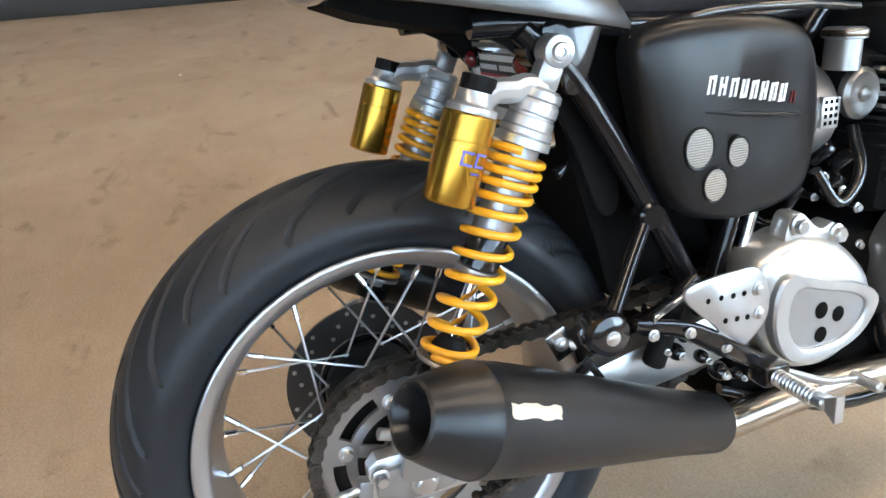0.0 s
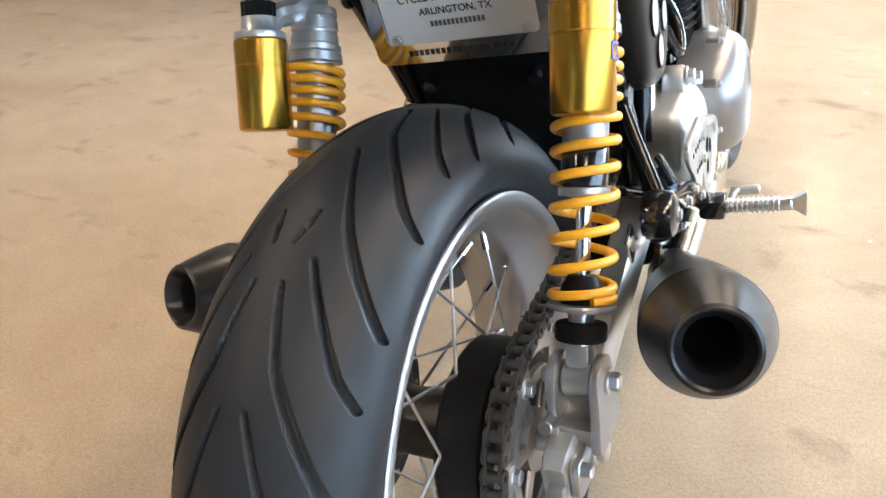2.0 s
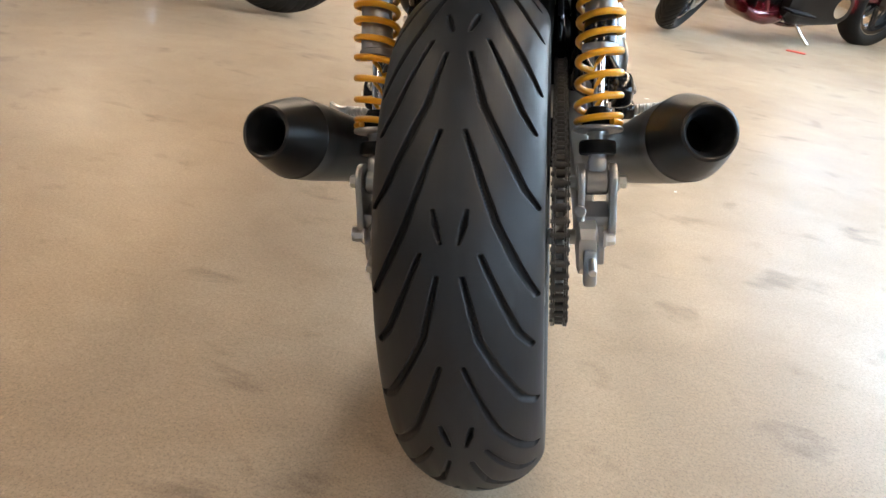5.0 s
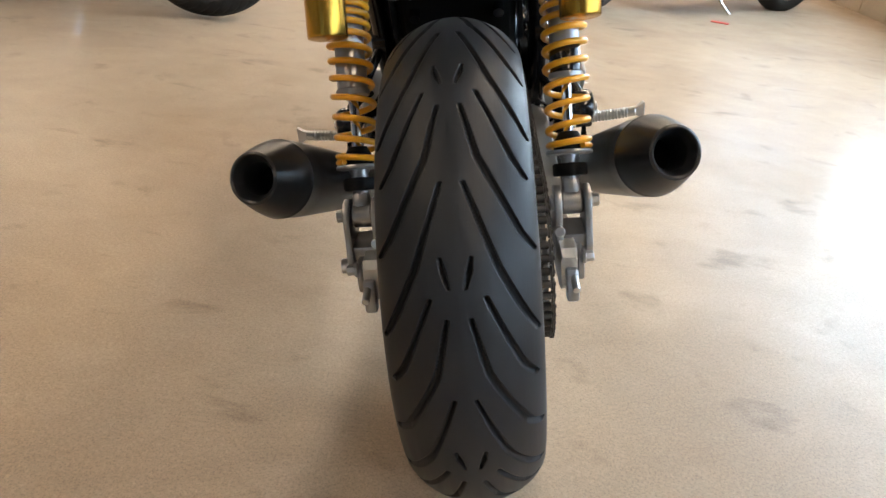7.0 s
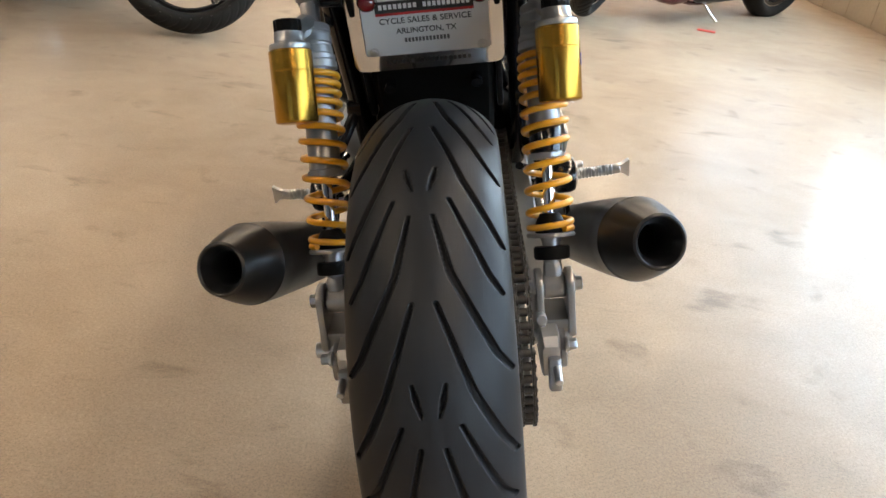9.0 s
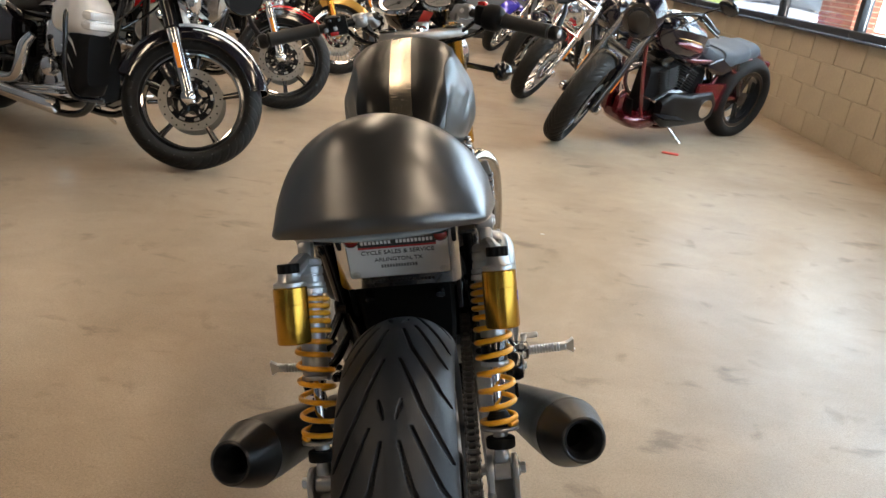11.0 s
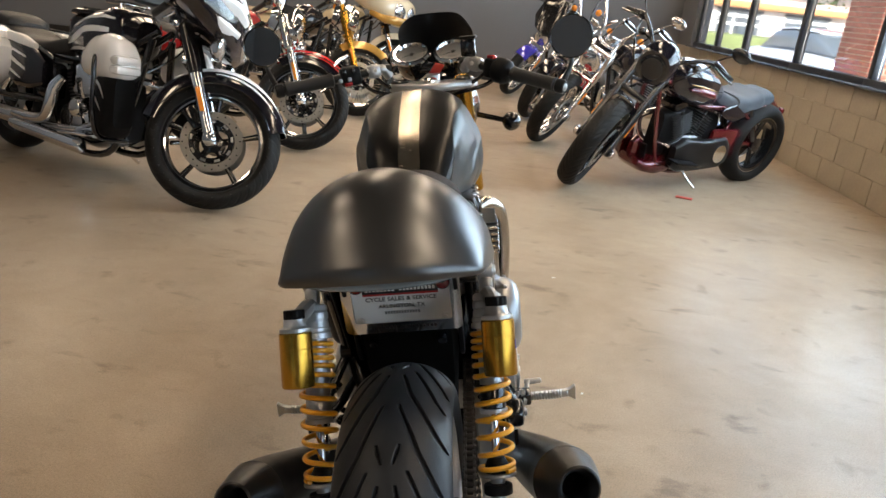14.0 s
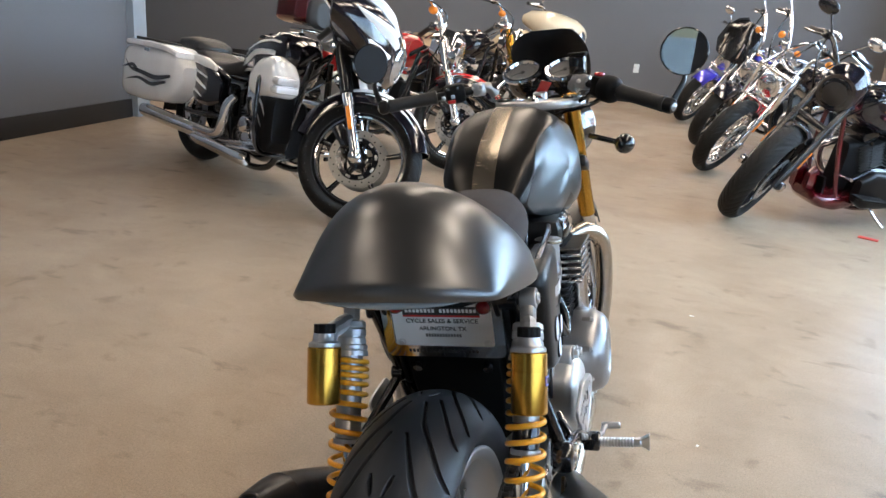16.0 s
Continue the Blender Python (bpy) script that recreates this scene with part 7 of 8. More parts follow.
        part("silencer", lathe([(0.026, 0), (0.043, 0.04), (0.046, 0.10), (0.046, 0.30 - y1 - 0.06), (0.040, 0.30 - y1 - 0.01), (0.034, 0.30 - y1), (0.030, 0.30 - y1 - 0.02)], (0.178, 0.32, 0.225 + dz), (0.06, -1, 0.03), 24), "chrome", mc)
    if bags:
        part("silencer", lathe([(0.026, 0), (0.046, 0.04), (0.050, 0.10), (0.050, 0.78), (0.042, 0.82), (0.036, 0.80)], (-0.20, 0.34, 0.225), (-0.04, -1, 0.03), 24), "chrome", mc)
    # tank, seat
    tk = [(cx - 0.28, 0.05, 0.66, 0.70), (cx - 0.24, 0.085, 0.62, 0.75), (cx - 0.12, 0.135, 0.60, 0.83), (cx + 0.02, 0.165, 0.60, 0.88), (cx + 0.16, 0.165, 0.62, 0.91), (cx + 0.26, 0.13, 0.66, 0.90), (cx + 0.31, 0.07, 0.72, 0.86)]
    part("fuel_tank", superloft(tk, 32, 30), tank_m, mc)
    part("tank_console", superloft([(cx - 0.18, 0.018, 0.79, 0.815), (cx - 0.05, 0.030, 0.84, 0.872), (cx + 0.10, 0.036, 0.88, 0.915), (cx + 0.20, 0.024, 0.88, 0.918)], 16, 12), "chrome", mc)
    part("filler_cap", lathe([(0.032, 0), (0.034, 0.01), (0.02, 0.018), (0, 0.019)], (0.07, cx + 0.12, 0.885), (0.25, 0, 1), 24), "chrome", mc)
    part("seat", superloft([(-0.10, 0.09, 0.62, 0.70), (-0.02, 0.13, 0.61, 0.73), (0.12, 0.14, 0.60, 0.715), (0.19, 0.15, 0.58, 0.685), (0.30, 0.165, 0.55, 0.675), (0.42, 0.14, 0.56, 0.68), (0.52, 0.09, 0.60, 0.71), (0.56, 0.05, 0.63, 0.70)], 24, 26, 0.65), seat_m, mc)
    # foot boards, stand
    both("foot_board", rbox((0.235, cx + 0.14, 0.245), (0.10, 0.24, 0.018), 0.008, (6, 0, 0)), "plastic_black" if trim == "dark" else "chrome", mc)
    both("board_bracket", rod((0.12, cx + 0.12, 0.225), (0.235, cx + 0.12, 0.238), 0.010, 10), "chrome", mc)
    both("highway_peg", rod((0.12, wb - 0.52, 0.36), (0.23, wb - 0.50, 0.37), 0.010, 10), "chrome", mc)
    part("side_stand", tube([(-0.12, cx + 0.02, 0.17), (-0.20, cx - 0.01, 0.10), (-0.27, cx - 0.03, 0.055)], 0.010, 10), "chrome", mc, "chrome side stand")
    if trim == "dark":
        for dz, m_ in ((0.0, "amber_paint"), (-0.036, "red_paint")):
            both("tank_stripe", tube([(0.158, cx + 0.22, 0.775 + dz), (0.170, cx + 0.12, 0.765 + dz), (0.168, cx, 0.745 + dz), (0.142, cx - 0.11, 0.72 + dz)], [0.003, 0.006, 0.006, 0.002] if dz == 0.0 else [0.010, 0.030, 0.032, 0.010], 10), m_, mc)
        both("rear_strut", tube([(0.125, 0.02, rr + 0.02), (0.140, 0.14, rr + 0.16), (0.130, 0.34, 0.60)], 0.020, 10), "red_paint", mc)
        part("saddle_rim", superloft([(0.10, 0.150, 0.60, 0.70), (0.14, 0.165, 0.59, 0.735), (0.20, 0.168, 0.58, 0.715), (0.30, 0.172, 0.57, 0.690), (0.40, 0.150, 0.58, 0.69)], 24, 14, 0.6), "grey_suede", mc)
        part("rear_engine_cover", rbox((-0.14, 0.42, 0.34), (0.05, 0.34, 0.22), 0.05), "red_paint", mc, "dark red rear frame cover")
        part("chin_fairing", superloft([(wb - 0.76, 0.12, 0.14, 0.20), (wb - 0.68, 0.145, 0.12, 0.235), (wb - 0.56, 0.155, 0.11, 0.225), (wb - 0.46, 0.145, 0.13, 0.22), (wb - 0.41, 0.10, 0.17, 0.23)], 24, 16, 0.6), "red_paint", mc, "dark red chin fairing")
        both("chin_horn", superloft([(wb - 0.54, 0.020, 0.20, 0.24), (wb - 0.49, 0.030, 0.18, 0.33), (wb - 0.44, 0.034, 0.17, 0.37), (wb - 0.40, 0.022, 0.20, 0.33)], 18, 12, 0.6), "red_paint", mc)[0].location.x = 0.105
        mc.children[-1].location.x = -0.105
        # black sheet put in for the shade of the chin's hollow
        part("chin_mesh", rbox((0, wb - 0.47, 0.27), (0.17, 0.02, 0.12), 0.006, (-15, 0, 0)), "dead_black", mc)
    if bags:
        for s in (1, -1):
            bag = new("saddlebag")
            bag.parent = mc
            bag.location = (s * 0.27, 0, 0)
            part("bag_body", superloft([(-0.50, 0.085, 0.36, 0.62), (-0.46, 0.105, 0.33, 0.66), (-0.20, 0.110, 0.33, 0.67), (0.10, 0.105, 0.36, 0.67), (0.24, 0.080, 0.44, 0.64), (0.28, 0.05, 0.50, 0.60)], 28, 24, 0.45), bags, bag)
            part("bag_lid", superloft([(-0.49, 0.088, 0.655, 0.685), (-0.44, 0.108, 0.655, 0.705), (-0.10, 0.112, 0.665, 0.715), (0.12, 0.106, 0.665, 0.710), (0.22, 0.080, 0.645, 0.68)], 24, 20, 0.5), bags, bag)
            part("lid_panel", rbox((0, -0.19, 0.714), (0.155, 0.34, 0.016), 0.005), "plastic_black" if flames == "white_paint" else bags, bag)
            part("bag_lamp", rbox((s * 0.06, -0.485, 0.60), (0.06, 0.02, 0.026), 0.008), "red_lens", bag)
            part("bag_latch", rbox((s * 0.112, -0.10, 0.655), (0.010, 0.07, 0.022), 0.004), "chrome", bag)
            if flames:
                fn = lambda u, v, s=s: (Vector((s * 0.1125 * (1 - 0.12 * max(0, (u - 0.12) / 0.1)), u, v)), Vector((s, 0, 0)))
                for path, w in (([(0.22, 0.53), (0.05, 0.50), (-0.15, 0.51), (-0.32, 0.52), (-0.42, 0.58)], 0.018), ([(0.18, 0.49), (0.0, 0.455), (-0.2, 0.47), (-0.40, 0.435)], 0.015), ([(-0.2, 0.51), (-0.30, 0.54), (-0.46, 0.51)], 0.016)):
                    flame(bag, fn, path, w, "night_paint")
        if flames == "white_paint":
            # painted side covers, curved chrome heat shields and a second pipe below
            for s in (1, -1):
                cov = superloft([(0.08, 0.010, 0.60, 0.66), (0.16, 0.026, 0.48, 0.675), (0.30, 0.032, 0.40, 0.665), (0.44, 0.026, 0.40, 0.62), (0.54, 0.012, 0.44, 0.56)], 20, 18, 0.6)
                bmesh.ops.translate(cov, vec=(s * 0.205, 0, 0), verts=cov.verts)
                part("side_cover", cov, "night_paint", mc, "black side cover with white licks")
                cap = superloft([(0.10, 0.012, 0.630, 0.668), (0.18, 0.024, 0.632, 0.690), (0.34, 0.026, 0.622, 0.684), (0.46, 0.012, 0.616, 0.648)], 18, 14, 0.6)
                bmesh.ops.translate(cap, vec=(s * 0.208, 0, 0), verts=cap.verts)
                part("cover_cap", cap, "white_paint", mc)
                fn = lambda u, v, s=s: (Vector((s * (0.2385 - 0.9 * (u - 0.31) ** 2), u, v)), Vector((s, 0, 0)))
                for path, w in (([(0.12, 0.575), (0.24, 0.560), (0.36, 0.520), (0.48, 0.47)], 0.016), ([(0.16, 0.520), (0.26, 0.490), (0.38, 0.445)], 0.014), ([(0.20, 0.610), (0.34, 0.585), (0.50, 0.54)], 0.009)):
                    flame(mc, fn, path, w, flames)
            part("heat_shield", tube([(0.190, cx - 0.10, 0.50), (0.215, cx - 0.13, 0.44), (0.222, cx - 0.15, 0.34), (0.215, cx - 0.20, 0.275), (0.205, cx - 0.32, 0.25), (0.200, cx - 0.50, 0.25)], [0.024, 0.030, 0.031, 0.030, 0.030, 0.028], 14), "chrome", mc, "curved chrome heat shield")
            part("lower_pipe", lathe([(0.024, 0), (0.038, 0.02), (0.040, 0.06), (0.040, 0.56), (0.030, 0.62), (0.024, 0.62)], (0.185, cx + 0.10, 0.165), (0.02, -1, 0.045), 20), "chrome", mc)
            part("lifter_cover", lathe([(0.045, 0), (0.047, 0.02), (0.036, 0.030), (0.016, 0.034), (0, 0.034)], (0.175, cx + 0.02, 0.36), ax_x, 24), "polished", mc)
            both("toe_shift", tube([(0.235, cx + 0.30, 0.30), (0.225, cx + 0.20, 0.275), (0.215, cx + 0.04, 0.262)], 0.009, 10), "chrome", mc)
            part("pillion", superloft([(-0.24, 0.10, 0.70, 0.735), (-0.20, 0.135, 0.69, 0.775), (-0.06, 0.140, 0.69, 0.790), (0.04, 0.12, 0.69, 0.770), (0.08, 0.06, 0.70, 0.74)], 24, 16, 0.65), "leather", mc, "black leather pillion pad")
        part("fender_rail", rbox((0, -0.34, 0.64), (0.34, 0.06, 0.05), 0.02), rear_m, mc)
    if box:
        tb = new("tour_box")
        tb.parent = mc
        part("box_body", superloft([(-0.50, 0.20, 0.86, 1.06), (-0.46, 0.25, 0.84, 1.08), (-0.15, 0.26, 0.84, 1.08), (-0.06, 0.22, 0.86, 1.06)], 28, 14, 0.4), box, tb)
        part("box_lid", superloft([(-0.50, 0.20, 1.07, 1.13), (-0.44, 0.25, 1.07, 1.18), (-0.16, 0.26, 1.07, 1.18), (-0.06, 0.20, 1.07, 1.12)], 28, 14, 0.45), "night_paint", tb)
        part("backrest", superloft([(-0.07, 0.22, 0.84, 1.06), (-0.04, 0.20, 0.82, 1.08), (0.0, 0.14, 0.84, 1.04)], 24, 8, 0.5), "leather", tb)
        part("box_rack", rbox((0, -0.30, 0.80), (0.20, 0.30, 0.03), 0.01), "chrome", tb)
        both("rack_stay", rod((0.12, -0.25, 0.64), (0.10, -0.25, 0.80), 0.012, 10), "chrome", tb)
    if lowers:
        for s in (1, -1):
            lw = new("lower_fairing")
            lw.parent = mc
            lw.location = (s * 0.235, wb - 0.47, 0)
            part("lower_shell", superloft([(-0.16, 0.05, 0.57, 0.64), (-0.14, 0.080, 0.55, 0.70), (-0.08, 0.092, 0.54, 0.755), (0.0, 0.096, 0.54, 0.775), (0.07, 0.090, 0.55, 0.75), (0.12, 0.070, 0.57, 0.70), (0.14, 0.05, 0.59, 0.66)], 28, 18, 0.75), lowers, lw)
            part("lower_leg", superloft([(-0.06, 0.050, 0.33, 0.56), (-0.02, 0.078, 0.29, 0.575), (0.06, 0.085, 0.27, 0.575), (0.11, 0.06, 0.33, 0.57)], 24, 12, 0.35), "plastic_black", lw)
            part("vent", rbox((s * 0.02, 0.115, 0.655), (0.13, 0.07, 0.045), 0.018), lowers, lw)
            part("vent", rbox((s * 0.02, 0.120, 0.610), (0.14, 0.07, 0.040), 0.016), lowers, lw)
            if flames:
                fn = lambda u, v, s=s: (Vector((s * 0.0865, u, v)), Vector((s, 0, 0)))
                for path, w in (([(-0.02, 0.555), (0.03, 0.52), (0.07, 0.46)], 0.010), ([(-0.04, 0.50), (0.0, 0.46), (0.05, 0.40)], 0.009)):
                    flame(lw, fn, path, w, flames)
            part("engine_guard", tube([(s * -0.10, 0.02, 0.25), (s * 0.06, 0.02, 0.27), (s * 0.108, 0.02, 0.38), (s * 0.108, 0.01, 0.56), (s * 0.102, 0.0, 0.635), (s * 0.085, -0.01, 0.66)], 0.012, 12), "gloss_black", lw)
    # front fork, turned to the left
    fk = new("front_fork")
    fk.parent = mc
    rk = radians(rake)
    axis = Vector((0, -math.sin(rk), math.cos(rk)))
    axle = Vector((0, wb, rf))
    head = axle + axis * 0.62 + Vector((0, -0.05, 0))
    fk.matrix_basis = Matrix.Translation(head) @ Matrix.Rotation(radians(steer), 4, axis) @ Matrix.Translation(-head)
    top = axle + axis * 0.66
    both("fork_leg", rod(axle + Vector((0.105, 0.0, 0)) - axis * 0.03, axle + Vector((0.105, 0, 0)) + axis * 0.34, 0.0285, 20, bevel=0.006), fork_m, fk)
    both("fork_tube", rod(axle + Vector((0.105, 0, 0)) + axis * 0.34, top + Vector((0.105, 0, 0)), 0.0235 if not fairing else 0.036, 20), "gold" if fork_m == "gold" else ("gloss_black" if fairing or trim == "dark" else "chrome"), fk)
    both("reflector", rbox(axle + Vector((0.136, -0.004, 0)) + axis * 0.20, (0.006, 0.022, 0.12), 0.003, (rake, 0, 0)), "orange", fk)
    both("caliper", rbox(axle + Vector((0.085, -0.105, 0.09)), (0.05, 0.07, 0.12), 0.015, (rake + 20, 0, 0)), "gloss_black", fk)
    both("axle_cap", lathe([(0.030, 0), (0.032, 0.02), (0.018, 0.032), (0, 0.033)], axle + Vector((0.130, 0, 0)), ax_x, 20), "chrome", fk)
    part("axle", rod(axle + Vector((-0.13, 0, 0)), axle + Vector((0.13, 0, 0)), 0.012, 12), "chrome", fk)
    for k in (0.40, 0.58):
        part("yoke", rbox(axle + axis * k + Vector((0, -0.02, 0)), (0.27, 0.075, 0.038), 0.012, (rake, 0, 0)), "gloss_black" if trim == "dark" else "chrome", fk)
    me = tyre_mesh(rf, hf, rf * 0.74 + 0.006, block_tread, 520, 56)
    me.materials.append(M["old_rubber"])
    ty = new("tyre", me)
    ty.parent = fk
    ty.location = axle
    rim_r, h = rf * 0.74, hf * 0.62

    def on_axle(name, bm, m_, label=""):
        bmesh.ops.translate(bm, vec=axle, verts=bm.verts)
        return part(name, bm, m_, fk, label)

    on_axle("rim", lathe([(rim_r + 0.010, -h), (rim_r + 0.010, -h + 0.004), (rim_r - 0.010, -h + 0.006), (rim_r - 0.018, 0), (rim_r - 0.010, h - 0.006), (rim_r + 0.010, h - 0.004), (rim_r + 0.010, h), (rim_r - 0.014, h - 0.004), (rim_r - 0.026, 0), (rim_r - 0.014, -h + 0.004), (rim_r + 0.010, -h)], (0, 0, 0), ax_x, 72, cap=False), "gloss_black" if style == "cast" else "chrome")
    for s in (1, -1):
        on_axle("rim_line", lathe([(rim_r + 0.001, s * (h + 0.001)), (rim_r + 0.0105, s * (h + 0.0012))], (0, 0, 0), ax_x, 72, cap=False), "chrome")
        on_axle("rim_lip", lathe([(rim_r - 0.020, s * (h - 0.002)), (rim_r - 0.013, s * h)], (0, 0, 0), ax_x, 72, cap=False), "chrome")
    on_axle("hub", lathe([(0.02, -0.06), (0.052, -0.052), (0.040, -0.02), (0.040, 0.02), (0.052, 0.052), (0.02, 0.06)], (0, 0, 0), ax_x, 28), "gloss_black" if style == "cast" else "chrome")
    for k in range(n_spokes):
        a = 2 * math.pi * k / n_spokes + 0.2
        if style == "cast":
            p0, p1 = Vector((0, -0.04 * math.cos(a), 0.04 * math.sin(a))), Vector((0, -(rim_r - 0.012) * math.cos(a), (rim_r - 0.012) * math.sin(a)))
            on_axle("spoke", tube([p0, p0.lerp(p1, 0.6), p1], [0.019, 0.013, 0.017], 10, 4), "gloss_black")
            for s in (1, -1):
                q = Vector((s * 0.0155, 0, 0))
                on_axle("spoke_face", tube([p0.lerp(p1, 0.15) + q, p1 + q * 0.9], 0.004, 6, 1, flat=0.6), "chrome")
        else:
            s = 1 if k % 2 else -1
            b = a + (0.38 if (k // 2) % 2 else -0.38)
            on_axle("spoke", rod((s * 0.045, -0.045 * math.cos(b), 0.045 * math.sin(b)), (0, -(rim_r - 0.018) * math.cos(a), (rim_r - 0.018) * math.sin(a)), 0.0028, 6), "chrome")
    for s in discs:
        on_axle("brake_disc", lathe([(0.112, s * 0.067), (0.150, s * 0.067), (0.150, s * 0.072), (0.112, s * 0.072), (0.112, s * 0.067)], (0, 0, 0), ax_x, 48, cap=False), "disc_steel")
        on_axle("disc_carrier", lathe([(0.082, s * 0.064), (0.110, s * 0.066), (0.109, s * 0.0735), (0.082, s * 0.075), (0.082, s * 0.064)], (0, 0, 0), ax_x, 36, cap=False), "gloss_black")
        for k in range(9):
            a = 2 * math.pi * k / 9
            on_axle("disc_slot", rbox((s * 0.0715, -0.098 * math.cos(a), 0.098 * math.sin(a)), (0.006, 0.016, 0.030), 0.005, (-math.degrees(a), 0, 0)), "disc_steel")
        # black dots on the disc, painted as dark hole openings
        for k in range(24):
            a = 2 * math.pi * k / 24
            on_axle("disc_hole", lathe([(0.0042, s * 0.0705), (0.0042, s * 0.0728)], (0, -(0.124 + 0.014 * (k % 2)) * math.cos(a), (0.124 + 0.014 * (k % 2)) * math.sin(a)), ax_x, 8), "dead_black")
    if guard_m:
        g = guard(rf + 0.034 if fairing else rf + 0.024, hf + 0.026 if fairing else hf + 0.018, 8 if fairing else 48, 158 if fairing else 128, 30)
        bmesh.ops.translate(g, vec=axle, verts=g.verts)
        part("front_mudguard", g, guard_m, fk)
        if flames:
            def fn2(u, v, s=1):
                a = radians(u)
                x = s * (hf + 0.026) * min(1.0, 0.72 + 0.30 * v)
                q = rf + 0.034 - 0.006 - 0.030 * v
                return axle + Vector((x, -q * math.cos(a), q * math.sin(a))), Vector((s * 0.6, -0.6 * math.cos(a), 0.6 * math.sin(a)))
            for s in (1, -1):
                bmx = bmesh.new()
                for v0, a0, a1, wd in ((0.10, 46, 152, 0.34), (0.92, 80, 146, 0.20)):
                    prev = None
                    for k in range(26):
                        t = k / 25
                        a = a0 + (a1 - a0) * t
                        ww = wd * math.sin(math.pi * min(1, 0.1 + t)) + 0.01
                        row = []
                        for e in (-1, 1):
                            p, nn = fn2(a, v0 + e * ww, s)
                            row.append(bmx.verts.new(p + nn * 0.004))
                        if prev:
                            bmx.faces.new((prev[0], prev[1], row[1], row[0]))
                        prev = row
                part("painted_lick", bmx, flames, fk)
    # bars, lamps, fairing
    rise = 0.30 if bars == "high" else 0.16
    hb = top + Vector((0, -0.02, 0.0))
    part("handlebar", tube([hb + Vector((-0.42, -0.26, rise - 0.06)), hb + Vector((-0.28, -0.14, rise)), hb + Vector((-0.12, -0.02, rise * 0.5)), hb + Vector((-0.08, 0, 0.02)), hb + Vector((0.08, 0, 0.02)), hb + Vector((0.12, -0.02, rise * 0.5)), hb + Vector((0.28, -0.14, rise)), hb + Vector((0.42, -0.26, rise - 0.06))], 0.0145, 12, 6), "gloss_black" if trim == "dark" else "chrome", fk)
    both("grip", rod(hb + Vector((0.32, -0.175, rise - 0.022)), hb + Vector((0.43, -0.265, rise - 0.064)), 0.019, 16, bevel=0.004), "grip", fk)
    both("switch_pod", rbox(hb + Vector((0.295, -0.155, rise - 0.01)), (0.05, 0.05, 0.05), 0.012, (0, 0, -38)), "gloss_black", fk)
    both("lever", tube([hb + Vector((0.30, -0.11, rise - 0.01)), hb + Vector((0.38, -0.15, rise - 0.04)), hb + Vector((0.45, -0.22, rise - 0.07))], 0.007, 8), "chrome" if trim != "dark" else "gloss_black", fk)
    both("mirror_stem", tube([hb + Vector((0.28, -0.15, rise + 0.01)), hb + Vector((0.32, -0.13, rise + 0.07)), hb + Vector((0.37, -0.14, rise + 0.12))], 0.006, 8), "chrome" if trim != "dark" else "gloss_black", fk)
    both("mirror_shell", ball(hb + Vector((0.39, -0.14, rise + 0.13)), 0.06, None, 18, (1.15, 0.35, 0.75)), "chrome" if trim != "dark" else "gloss_black", fk)
    lamp = axle + axis * 0.50 + Vector((0, 0.07, 0.09 if fairing else 0.02)) if trim != "dark" else axle + axis * 0.60 + Vector((0, 0.05, 0.03))
    if fairing == "batwing":
        rings = []
        for k, (y, w_, z0, z1) in enumerate(((0.24, 0.02, -0.02, 0.05), (0.235, 0.11, -0.10, 0.12), (0.20, 0.20, -0.13, 0.19), (0.13, 0.29, -0.11, 0.25), (0.04, 0.36, -0.06, 0.27), (-0.06, 0.39, -0.01, 0.27), (-0.075, 0.37, 0.0, 0.25))):
            rings.append([lamp + Vector((w_ * math.copysign(abs(math.cos(a)) ** 0.8, math.cos(a)), y - 0.06, (z0 + z1) / 2 + (z1 - z0) / 2 * math.copysign(abs(math.sin(a)) ** 0.8, math.sin(a)))) for a in np.linspace(0, 2 * math.pi, 36, endpoint=False)])
        part("fairing", loft(rings), fairing_m, fk, "painted handlebar fairing")
        part("headlamp", lathe([(0.098, 0.0), (0.102, 0.02), (0.090, 0.03), (0.088, 0.02), (0.05, 0.034), (0, 0.038)], lamp + Vector((0, 0.165, 0.0)), (0, 1, -0.1), 36), "headlight", fk, "chrome ringed headlamp")
        both("auxiliary_lamp", lathe([(0.02, -0.04), (0.055, -0.01), (0.060, 0.01), (0.052, 0.018), (0, 0.024)], lamp + Vector((0.20, 0.10, -0.12)), (0.05, 1, -0.05), 28), "headlight", fk)
        part("wind_screen", loft([[lamp + Vector((u * w_, 0.03 - 0.12 * v - 0.10 * u * u + dy, 0.25 + 0.15 * v)) for u, dy in [(q, 0) for q in np.linspace(-1, 1, 13)] + [(q, 0.006) for q in np.linspace(1, -1, 13)]] for v, w_ in ((0, 0.30), (0.5, 0.28), (0.85, 0.22), (1.0, 0.15))]), "smoke_screen", fk, "dark smoked wind screen")
